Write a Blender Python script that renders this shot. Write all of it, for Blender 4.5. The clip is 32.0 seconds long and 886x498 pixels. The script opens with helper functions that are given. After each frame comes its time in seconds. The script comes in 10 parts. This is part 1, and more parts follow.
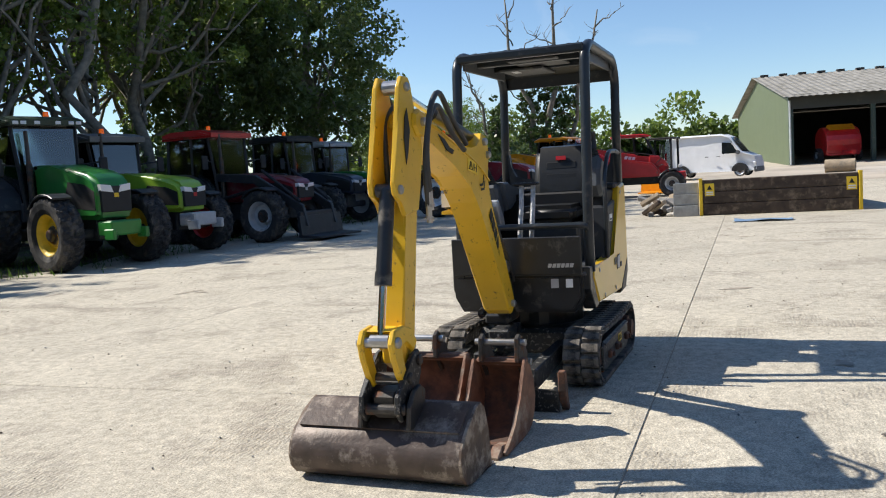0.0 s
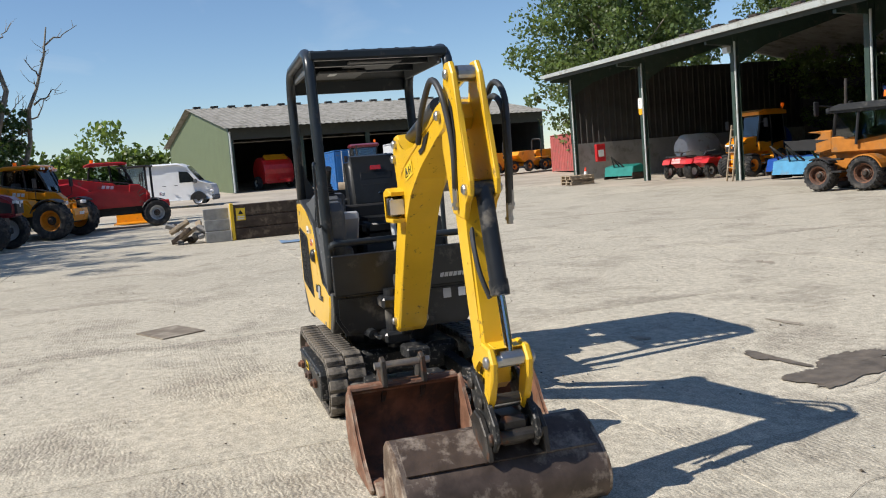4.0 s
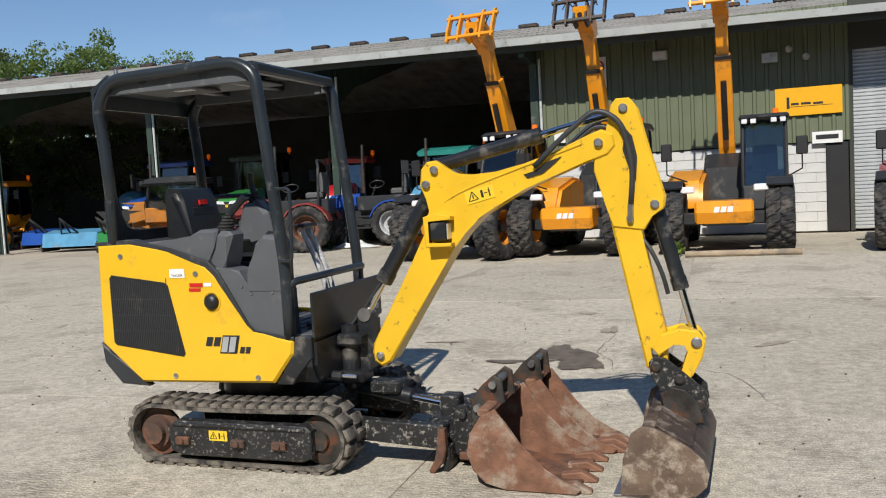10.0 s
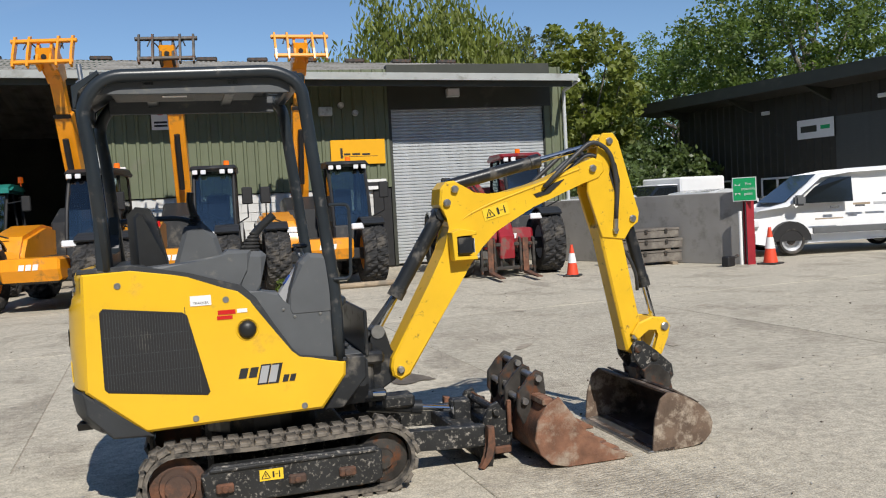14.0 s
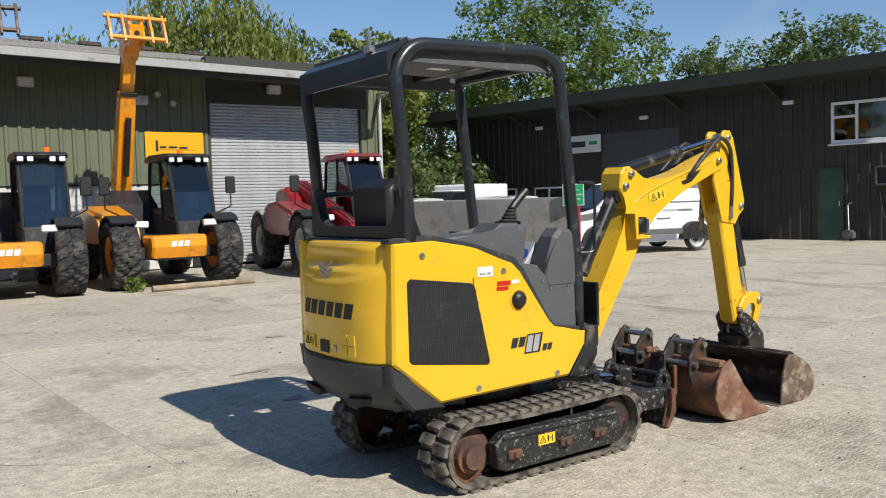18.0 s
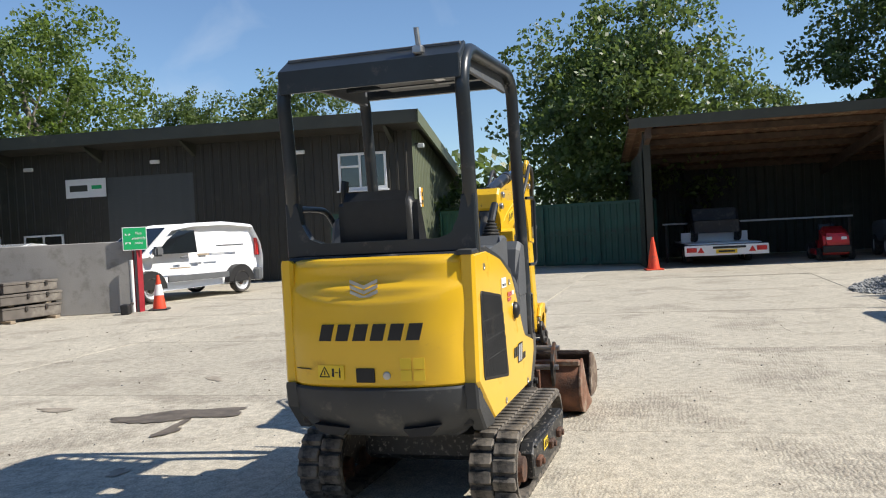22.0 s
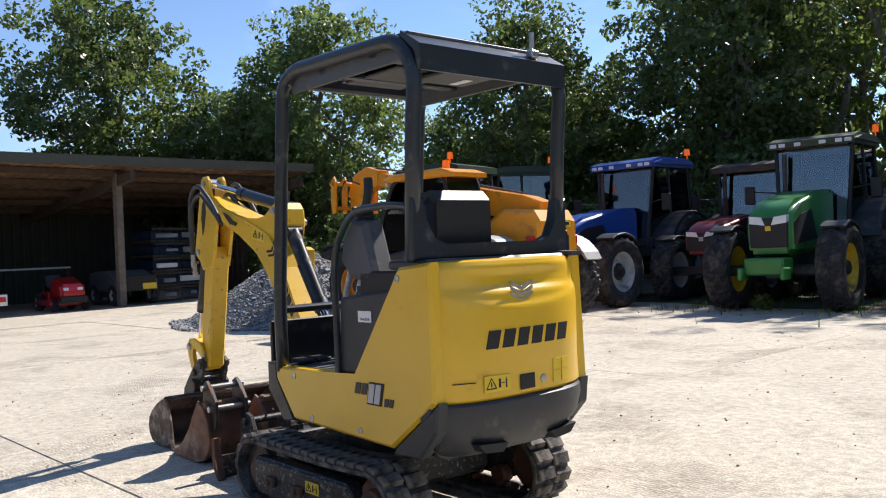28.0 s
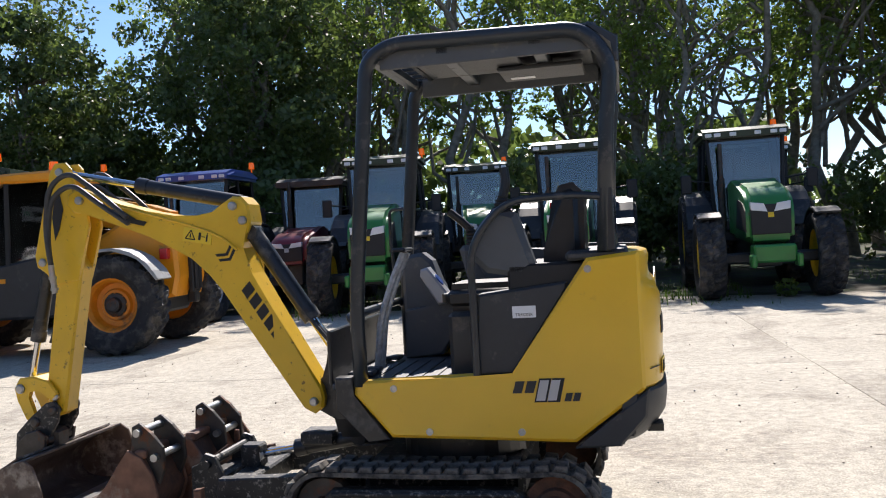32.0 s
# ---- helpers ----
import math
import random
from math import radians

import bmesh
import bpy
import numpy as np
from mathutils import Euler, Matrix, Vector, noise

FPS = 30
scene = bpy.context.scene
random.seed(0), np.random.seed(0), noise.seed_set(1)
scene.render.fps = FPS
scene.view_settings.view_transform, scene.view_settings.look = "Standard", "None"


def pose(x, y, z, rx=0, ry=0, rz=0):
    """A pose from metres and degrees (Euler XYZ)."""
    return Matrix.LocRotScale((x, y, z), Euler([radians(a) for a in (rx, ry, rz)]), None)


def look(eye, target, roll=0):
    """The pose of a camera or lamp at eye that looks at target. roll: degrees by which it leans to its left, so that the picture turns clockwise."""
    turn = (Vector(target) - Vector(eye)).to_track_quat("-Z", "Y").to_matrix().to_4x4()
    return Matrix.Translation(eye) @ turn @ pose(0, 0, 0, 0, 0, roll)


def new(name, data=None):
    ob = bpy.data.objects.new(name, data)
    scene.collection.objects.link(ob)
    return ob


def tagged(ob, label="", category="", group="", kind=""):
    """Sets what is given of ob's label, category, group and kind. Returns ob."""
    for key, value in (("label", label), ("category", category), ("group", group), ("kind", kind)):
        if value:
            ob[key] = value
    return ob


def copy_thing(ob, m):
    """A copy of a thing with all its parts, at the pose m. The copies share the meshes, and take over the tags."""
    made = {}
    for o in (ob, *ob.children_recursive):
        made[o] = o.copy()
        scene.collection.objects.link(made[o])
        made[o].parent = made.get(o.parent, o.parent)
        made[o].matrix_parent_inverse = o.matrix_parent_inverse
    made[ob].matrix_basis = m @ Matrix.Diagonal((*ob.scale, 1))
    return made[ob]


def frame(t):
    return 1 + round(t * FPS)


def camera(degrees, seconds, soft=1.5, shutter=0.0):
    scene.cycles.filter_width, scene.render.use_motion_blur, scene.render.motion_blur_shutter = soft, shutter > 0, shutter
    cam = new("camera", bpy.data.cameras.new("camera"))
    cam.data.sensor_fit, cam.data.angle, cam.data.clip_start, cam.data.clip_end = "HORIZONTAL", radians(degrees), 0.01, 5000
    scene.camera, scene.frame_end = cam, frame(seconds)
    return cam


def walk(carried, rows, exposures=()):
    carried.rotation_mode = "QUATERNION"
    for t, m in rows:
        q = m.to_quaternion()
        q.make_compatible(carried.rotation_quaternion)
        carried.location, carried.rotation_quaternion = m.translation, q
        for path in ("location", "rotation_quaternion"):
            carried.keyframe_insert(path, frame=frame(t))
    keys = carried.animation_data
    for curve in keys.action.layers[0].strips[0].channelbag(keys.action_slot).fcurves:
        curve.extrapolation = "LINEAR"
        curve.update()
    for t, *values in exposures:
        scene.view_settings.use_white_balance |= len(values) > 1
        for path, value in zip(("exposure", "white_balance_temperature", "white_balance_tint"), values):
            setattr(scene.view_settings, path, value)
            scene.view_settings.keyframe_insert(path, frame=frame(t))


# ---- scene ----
cam = camera(54.6, 32.0, soft=1.1)
PATH = [
    (0, (5.886, 1.383, 1.383), (4.012, 0.707, 1.21), -3.5),
    (0.5, (5.902, 1.027, 1.401), (3.972, 0.526, 1.246), -3.4),
    (1, (5.986, 0.645, 1.401), (4.02, 0.311, 1.25), -3.3),
    (1.5, (6.053, 0.303, 1.388), (4.067, 0.121, 1.236), -3.1),
    (2, (5.942, -0.03, 1.412), (3.949, -0.066, 1.246), -3.4),
    (3, (5.941, -0.769, 1.376), (3.971, -0.48, 1.187), -4.2),
    (3.5, (5.708, -1.076, 1.405), (3.77, -0.622, 1.208), -4.4),
    (5.5, (5.183, -2.604, 1.458), (3.514, -1.514, 1.295), -5.3),
    (6, (4.909, -2.835, 1.446), (3.33, -1.616, 1.297), -5.2),
    (6.5, (4.64, -3.1, 1.456), (3.154, -1.769, 1.314), -5.0),
    (7, (4.403, -3.422, 1.475), (3.01, -1.995, 1.323), -4.6),
    (7.5, (4.066, -3.575, 1.457), (2.748, -2.082, 1.275), -4.4),
    (8, (3.781, -3.86, 1.432), (2.594, -2.262, 1.24), -3.1),
    (8.5, (3.487, -4.103, 1.426), (2.451, -2.402, 1.242), -3.1),
    (9, (3.148, -4.223, 1.469), (2.257, -2.439, 1.308), -3.5),
    (9.5, (2.827, -4.446, 1.456), (2.087, -2.594, 1.321), -3.3),
    (10, (2.525, -4.56, 1.466), (1.918, -2.66, 1.321), -3.1),
    (10.5, (2.135, -4.623, 1.434), (1.681, -2.678, 1.315), -2.3),
    (11, (1.809, -4.729, 1.493), (1.452, -2.769, 1.31), -2.6),
    (11.5, (1.498, -4.772, 1.526), (1.224, -2.801, 1.328), -3.1),
    (12, (1.038, -4.787, 1.481), (0.949, -2.795, 1.334), -2.8),
    (12.5, (0.655, -4.904, 1.514), (0.743, -2.91, 1.376), -2.5),
    (13, (0.228, -4.847, 1.482), (0.525, -2.872, 1.38), -2.8),
    (13.5, (-0.163, -4.89, 1.473), (0.327, -2.953, 1.375), -3.3),
    (15.5, (-1.526, -4.42, 1.431), (-0.638, -2.632, 1.313), -1.4),
    (16, (-1.768, -4.298, 1.459), (-0.858, -2.523, 1.317), -1.6),
    (16.5, (-2.191, -4.214, 1.447), (-1.208, -2.479, 1.302), -1.4),
    (17, (-2.487, -3.973, 1.417), (-1.414, -2.291, 1.277), -1.3),
    (17.5, (-2.748, -3.886, 1.427), (-1.611, -2.246, 1.299), -1.3),
    (18, (-3.12, -3.718, 1.423), (-1.889, -2.145, 1.311), -1.7),
    (18.5, (-3.315, -3.42, 1.44), (-1.977, -1.937, 1.342), -2.1),
    (19, (-3.604, -3.155, 1.41), (-2.14, -1.795, 1.33), -2.5),
    (19.5, (-3.84, -2.906, 1.395), (-2.251, -1.693, 1.331), -2.4),
    (20, (-4.0, -2.583, 1.395), (-2.296, -1.537, 1.355), -2.4),
    (20.5, (-4.213, -2.262, 1.396), (-2.415, -1.388, 1.37), -2.5),
    (21, (-4.29, -1.962, 1.366), (-2.434, -1.216, 1.36), -2.8),
    (21.5, (-4.369, -1.636, 1.332), (-2.471, -1.005, 1.321), -2.9),
    (22, (-4.541, -1.303, 1.346), (-2.609, -0.79, 1.3), -2.9),
    (22.5, (-4.537, -0.9, 1.364), (-2.572, -0.537, 1.278), -2.7),
    (23, (-4.547, -0.605, 1.327), (-2.565, -0.354, 1.24), -2.3),
    (23.5, (-4.648, -0.251, 1.323), (-2.654, -0.134, 1.241), -2.0),
    (24, (-4.576, 0.125, 1.318), (-2.577, 0.102, 1.252), -1.9),
    (24.5, (-4.632, 0.49, 1.284), (-2.639, 0.329, 1.244), -2.0),
    (25, (-4.6, 0.886, 1.27), (-2.627, 0.558, 1.257), -3.0),
    (25.5, (-4.453, 1.252, 1.281), (-2.535, 0.685, 1.302), -3.9),
    (26, (-4.371, 1.65, 1.294), (-2.548, 0.83, 1.333), -4.1),
    (26.5, (-4.167, 1.973, 1.282), (-2.433, 0.978, 1.333), -3.6),
    (28.5, (-3.121, 3.028, 1.302), (-1.721, 1.599, 1.264), -1.9),
    (29, (-2.827, 3.282, 1.316), (-1.487, 1.798, 1.25), -1.7),
    (29.5, (-2.434, 3.381, 1.337), (-1.241, 1.778, 1.268), -2.6),
    (30, (-2.109, 3.606, 1.309), (-1.107, 1.875, 1.286), -3.5),
    (30.5, (-1.803, 3.821, 1.323), (-0.962, 2.006, 1.325), -5.1),
    (31, (-1.403, 3.87, 1.353), (-0.72, 1.991, 1.385), -5.1),
    (31.5, (-0.999, 3.994, 1.341), (-0.501, 2.057, 1.356), -4.0),
    (32, (-0.666, 4.058, 1.34), (-0.323, 2.087, 1.31), -3.4),
]
walk(cam, [(t, look(eye, target, roll)) for t, eye, target, roll in PATH], [(0, 0.45, 6500, 10), (3, 0.3, 6500, 10), (6, 0.05, 6500, 10), (13, -0.05, 6400, 10), (17, 0.05, 6500, 10), (20, 0.2, 6500, 10), (24, 0.5, 6500, 10), (26, 0.58, 6500, 13), (28.5, 0.66, 6500, 15), (32, 0.62, 6450, 15)])

# ---- world and sun ----
SUN_DIR = Vector((0.03, -1.06, 1.0)).normalized()
world = bpy.data.worlds.new("world")
scene.world = world
world.use_nodes = True
wn = world.node_tree
wn.nodes.clear()
sky = wn.nodes.new("ShaderNodeTexSky")
sky.sky_type = 'NISHITA'
sky.sun_disc = False
sky.sun_elevation = math.asin(SUN_DIR.z)
sky.sun_rotation = math.atan2(SUN_DIR.x, SUN_DIR.y)
sky.altitude, sky.air_density, sky.dust_density, sky.ozone_density = 300, 1.0, 0.0, 5.0
bgn = wn.nodes.new("ShaderNodeBackground")
bgn.inputs[1].default_value = 0.105
won = wn.nodes.new("ShaderNodeOutputWorld")
wco = wn.nodes.new("ShaderNodeTexCoord")
wmap = wn.nodes.new("ShaderNodeMapping")
wmap.inputs["Rotation"].default_value, wmap.inputs["Scale"].default_value = (0.3, 0.2, 0.9), (1.2, 4.5, 6.0)
wn.links.new(wco.outputs["Generated"], wmap.inputs["Vector"])
wno = wn.nodes.new("ShaderNodeTexNoise")
wno.inputs["Scale"].default_value, wno.inputs["Detail"].default_value, wno.inputs["Distortion"].default_value = 1.6, 8, 0.6
wn.links.new(wmap.outputs[0], wno.inputs["Vector"])
wrp = wn.nodes.new("ShaderNodeMapRange")
wrp.inputs[1].default_value, wrp.inputs[2].default_value, wrp.inputs[4].default_value = 0.58, 0.85, 0.3
wn.links.new(wno.outputs[0], wrp.inputs[0])
wmx = wn.nodes.new("ShaderNodeMix")
wmx.data_type = 'RGBA'
wmx.inputs[7].default_value = (6.2, 6.6, 7.0, 1)
wn.links.new(wrp.outputs[0], wmx.inputs[0])
wn.links.new(sky.outputs[0], wmx.inputs[6])
wn.links.new(wmx.outputs[2], bgn.inputs[0])
wn.links.new(bgn.outputs[0], won.inputs[0])
sun = new("sun", bpy.data.lights.new("sun", 'SUN'))
sun.data.energy, sun.data.angle, sun.data.color = 5.0, radians(0.55), (1.0, 0.94, 0.85)
sun.matrix_world = look(SUN_DIR * 60, (0, 0, 0))


# ---- materials ----
def surf(name, col, rough=0.6, metal=0.0, var=0.15, scale=6.0, bump=0.05, bscale=90.0, dirt=None, amt=0.0, dscale=2.5, rand=0.0, coat=0.0, spec=None, trans=0.0, lum=None):
    """A surface with two scales of colour variation, fine relief and, if wanted, patches of dirt."""
    m = bpy.data.materials.new(name)
    m.use_nodes = True
    nt = m.node_tree
    N, L = nt.nodes, nt.links
    b = N["Principled BSDF"]
    co = N.new("ShaderNodeTexCoord")
    n1 = N.new("ShaderNodeTexNoise")
    n1.inputs["Scale"].default_value, n1.inputs["Detail"].default_value = scale, 6
    L.new(co.outputs["Object"], n1.inputs["Vector"])
    ramp = N.new("ShaderNodeMapRange")
    ramp.inputs[1].default_value, ramp.inputs[2].default_value = 0.3, 0.7
    ramp.inputs[3].default_value, ramp.inputs[4].default_value = 1 - var, 1 + var
    L.new(n1.outputs[0], ramp.inputs[0])
    mul = N.new("ShaderNodeMix")
    mul.data_type, mul.blend_type = 'RGBA', 'MULTIPLY'
    mul.inputs[0].default_value = 1.0
    mul.inputs[6].default_value = (*col, 1)
    comb = N.new("ShaderNodeCombineColor")
    for k in range(3):
        L.new(ramp.outputs[0], comb.inputs[k])
    L.new(comb.outputs[0], mul.inputs[7])
    out = mul.outputs[2]
    if rand:
        oi = N.new("ShaderNodeObjectInfo")
        rr = N.new("ShaderNodeMapRange")
        rr.inputs[3].default_value, rr.inputs[4].default_value = 1 - rand, 1 + rand
        L.new(oi.outputs["Random"], rr.inputs[0])
        c2 = N.new("ShaderNodeCombineColor")
        for k in range(3):
            L.new(rr.outputs[0], c2.inputs[k])
        m2 = N.new("ShaderNodeMix")
        m2.data_type, m2.blend_type = 'RGBA', 'MULTIPLY'
        m2.inputs[0].default_value = 1.0
        L.new(out, m2.inputs[6])
        L.new(c2.outputs[0], m2.inputs[7])
        out = m2.outputs[2]
    b.inputs["Roughness"].default_value, b.inputs["Metallic"].default_value = rough, metal
    if dirt:
        n2 = N.new("ShaderNodeTexNoise")
        n2.inputs["Scale"].default_value, n2.inputs["Detail"].default_value, n2.inputs["Roughness"].default_value = dscale, 8, 0.68
        L.new(co.outputs["Object"], n2.inputs["Vector"])
        r2 = N.new("ShaderNodeMapRange")
        r2.inputs[1].default_value, r2.inputs[2].default_value = 0.62 - 0.35 * amt, 0.72 - 0.25 * amt
        L.new(n2.outputs[0], r2.inputs[0])
        m3 = N.new("ShaderNodeMix")
        m3.data_type = 'RGBA'
        L.new(r2.outputs[0], m3.inputs[0])
        L.new(out, m3.inputs[6])
        m3.inputs[7].default_value = (*dirt, 1)
        out = m3.outputs[2]
        r3 = N.new("ShaderNodeMapRange")
        r3.inputs[3].default_value, r3.inputs[4].default_value = rough, max(rough, 0.8)
        L.new(r2.outputs[0], r3.inputs[0])
        L.new(r3.outputs[0], b.inputs["Roughness"])
    L.new(out, b.inputs["Base Color"])
    if bump:
        n4 = N.new("ShaderNodeTexNoise")
        n4.inputs["Scale"].default_value, n4.inputs["Detail"].default_value = bscale, 4
        L.new(co.outputs["Object"], n4.inputs["Vector"])
        bp = N.new("ShaderNodeBump")
        bp.inputs["Strength"].default_value, bp.inputs["Distance"].default_value = min(1.0, bump * 4), 0.01
        L.new(n4.outputs[0], bp.inputs["Height"])
        L.new(bp.outputs[0], b.inputs["Normal"])
    if coat:
        b.inputs["Coat Weight"].default_value = coat
        b.inputs["Coat Roughness"].default_value = 0.12
    if spec is not None:
        b.inputs["Specular IOR Level"].default_value = spec
    if trans:
        tr = N.new("ShaderNodeBsdfTranslucent")
        tm = N.new("ShaderNodeMix")
        tm.data_type, tm.blend_type = 'RGBA', 'MULTIPLY'
        tm.inputs[0].default_value = 1.0
        tm.inputs[7].default_value = (1.75, 1.75, 1.2, 1)
        L.new(out, tm.inputs[6])
        L.new(tm.outputs[2], tr.inputs[0])
        mx = N.new("ShaderNodeMixShader")
        mx.inputs[0].default_value = trans
        L.new(b.outputs[0], mx.inputs[1])
        L.new(tr.outputs[0], mx.inputs[2])
        L.new(mx.outputs[0], N["Material Output"].inputs[0])
    if lum:
        b.inputs["Emission Color"].default_value = (*lum, 1)
        b.inputs["Emission Strength"].default_value = 1
    return m


def glass_mat(name, tint=(0.75, 0.85, 0.85), clear=0.75):
    m = bpy.data.materials.new(name)
    m.use_nodes = True
    N, L = m.node_tree.nodes, m.node_tree.links
    N.remove(N["Principled BSDF"])
    gl, tr, mx, lw = (N.new(k) for k in ("ShaderNodeBsdfGlossy", "ShaderNodeBsdfTransparent", "ShaderNodeMixShader", "ShaderNodeFresnel"))
    gl.inputs["Roughness"].default_value = 0.03
    tr.inputs[0].default_value = (*(c * clear for c in tint), 1)
    lw.inputs[0].default_value = 2.1
    L.new(lw.outputs[0], mx.inputs[0])
    L.new(tr.outputs[0], mx.inputs[1])
    L.new(gl.outputs[0], mx.inputs[2])
    L.new(mx.outputs[0], N["Material Output"].inputs[0])
    return m


DUST = (0.30, 0.26, 0.20)
RUSTY = (0.16, 0.065, 0.03)
M = {}
M["yellow"] = surf("yellow paint", (0.78, 0.47, 0.018), 0.32, var=0.05, scale=3, bump=0.004, bscale=220, dirt=(0.62, 0.35, 0.03), amt=0.03, dscale=5, coat=0.35)
M["boomyellow"] = surf("worn yellow paint", (0.76, 0.46, 0.018), 0.38, var=0.07, scale=5, bump=0.01, bscale=150, dirt=(0.12, 0.07, 0.03), amt=0.05, dscale=22, coat=0.2)
M["blackpaint"] = surf("black paint", (0.016, 0.018, 0.021), 0.33, var=0.3, scale=7, bump=0.01, dirt=(0.12, 0.11, 0.095), amt=0.22, dscale=6)
M["scuffed"] = surf("scuffed black paint", (0.016, 0.017, 0.018), 0.5, var=0.4, scale=9, bump=0.03, dirt=(0.32, 0.295, 0.26), amt=0.2, dscale=42)
M["tube"] = surf("dark tube paint", (0.022, 0.028, 0.034), 0.30, var=0.15, scale=5, bump=0.004, dirt=(0.09, 0.085, 0.08), amt=0.1, dscale=12)
M["greyplastic"] = surf("grey plastic", (0.085, 0.092, 0.10), 0.55, var=0.08, scale=8, bump=0.02, bscale=300, dirt=(0.17, 0.165, 0.15), amt=0.12, dscale=7)
M["darkplastic"] = surf("dark plastic", (0.030, 0.033, 0.037), 0.5, var=0.12, scale=8, bump=0.02, bscale=300, dirt=(0.12, 0.115, 0.1), amt=0.18, dscale=7)
M["vinyl"] = surf("black vinyl", (0.012, 0.013, 0.014), 0.42, var=0.2, scale=20, bump=0.03, bscale=260)
M["rubber"] = surf("black rubber", (0.020, 0.020, 0.020), 0.8, var=0.3, scale=12, bump=0.03, dirt=(0.13, 0.12, 0.105), amt=0.3, dscale=7)
M["track"] = surf("dusty track rubber", (0.026, 0.025, 0.024), 0.85, var=0.3, scale=14, bump=0.05, dirt=(0.17, 0.15, 0.125), amt=0.62, dscale=9)
M["tyre"] = surf("tyre rubber", (0.020, 0.020, 0.021), 0.8, var=0.25, scale=10, bump=0.03, dirt=(0.09, 0.08, 0.068), amt=0.35, dscale=4)
M["rust"] = surf("rusty steel", (0.17, 0.075, 0.042), 0.82, var=0.4, scale=10, bump=0.08, bscale=60, dirt=(0.075, 0.045, 0.033), amt=0.5, dscale=6)
M["rustlight"] = surf("dusty rusty steel", (0.19, 0.092, 0.055), 0.7, var=0.35, scale=12, bump=0.08, bscale=60, dirt=(0.32, 0.26, 0.20), amt=0.27, dscale=5)
M["bucket"] = surf("worn black bucket steel", (0.085, 0.062, 0.05), 0.5, metal=0.25, var=0.4, scale=9, bump=0.05, bscale=50, dirt=(0.33, 0.28, 0.235), amt=0.3, dscale=6)
M["bucketside"] = surf("clay caked steel", (0.115, 0.078, 0.055), 0.7, var=0.35, scale=8, bump=0.14, bscale=30, dirt=(0.36, 0.30, 0.235), amt=0.42, dscale=10)
M["chrome"] = surf("chromed rod", (0.62, 0.63, 0.64), 0.12, metal=1.0, var=0.05, bump=0)
M["steel"] = surf("bright steel", (0.42, 0.42, 0.42), 0.35, metal=0.9, var=0.2, scale=20, bump=0.02)
M["darksteel"] = surf("dark steel", (0.06, 0.055, 0.05), 0.5, metal=0.5, var=0.4, scale=12, bump=0.03, dirt=RUSTY, amt=0.25, dscale=9)
M["hose"] = surf("hydraulic hose", (0.035, 0.037, 0.04), 0.5, var=0.2, scale=20, bump=0.02)
M["white"] = surf("white paint", (0.78, 0.79, 0.80), 0.4, var=0.04, scale=3, bump=0.004, coat=0.2)
M["black"] = surf("matt black", (0.012, 0.012, 0.013), 0.6, var=0.2, bump=0.01)
M["silver"] = surf("silver film", (0.45, 0.46, 0.48), 0.4, metal=0.3, var=0.05, bump=0)
M["stickeryellow"] = surf("yellow film", (0.80, 0.55, 0.03), 0.45, var=0.05, bump=0)
M["red"] = surf("red paint", (0.50, 0.018, 0.022), 0.35, var=0.12, scale=4, bump=0.006, dirt=(0.2, 0.1, 0.07), amt=0.1, coat=0.3)
M["crimson"] = surf("dark crimson paint", (0.27, 0.012, 0.02), 0.35, var=0.15, scale=4, bump=0.006, dirt=(0.16, 0.1, 0.08), amt=0.2, coat=0.2)
M["maroon"] = surf("dark red paint", (0.18, 0.010, 0.018), 0.35, var=0.15, scale=4, bump=0.006, dirt=(0.16, 0.1, 0.08), amt=0.15, coat=0.2)
M["green"] = surf("tractor green paint", (0.025, 0.20, 0.035), 0.33, var=0.1, scale=4, bump=0.005, dirt=(0.1, 0.13, 0.06), amt=0.1, coat=0.3)
M["lime"] = surf("lime green paint", (0.26, 0.45, 0.035), 0.35, var=0.08, scale=4, bump=0.005, coat=0.3)
M["blue"] = surf("tractor blue paint", (0.015, 0.07, 0.33), 0.33, var=0.1, scale=4, bump=0.005, coat=0.3)
M["teal"] = surf("teal paint", (0.02, 0.20, 0.17), 0.4, var=0.15, scale=4, bump=0.006)
M["paleblue"] = surf("faded blue paint", (0.08, 0.27, 0.45), 0.45, var=0.15, scale=4, bump=0.006, dirt=(0.2, 0.2, 0.19), amt=0.15)
M["orange"] = surf("machine orange yellow paint", (0.80, 0.30, 0.008), 0.34, var=0.07, scale=4, bump=0.005, dirt=(0.4, 0.18, 0.03), amt=0.1, coat=0.3)
M["rimyellow"] = surf("yellow rim paint", (0.72, 0.48, 0.02), 0.45, var=0.1, scale=7, dirt=(0.25, 0.18, 0.06), amt=0.15)
M["rimorange"] = surf("orange rim paint", (0.72, 0.24, 0.01), 0.45, var=0.1, scale=7, dirt=(0.25, 0.13, 0.06), amt=0.15)
M["rimsilver"] = surf("grey rim paint", (0.45, 0.46, 0.47), 0.45, var=0.1, scale=7, dirt=(0.2, 0.18, 0.15), amt=0.15)
M["carbon"] = surf("dark grey body panels", (0.022, 0.024, 0.027), 0.45, var=0.15, scale=7, bump=0.01, dirt=(0.1, 0.095, 0.085), amt=0.15)
M["navy"] = surf("dark blue grey paint", (0.02, 0.028, 0.045), 0.35, var=0.15, scale=5, coat=0.3)
M["seatgrey"] = surf("grey upholstery", (0.10, 0.10, 0.10), 0.9, var=0.15, scale=20)
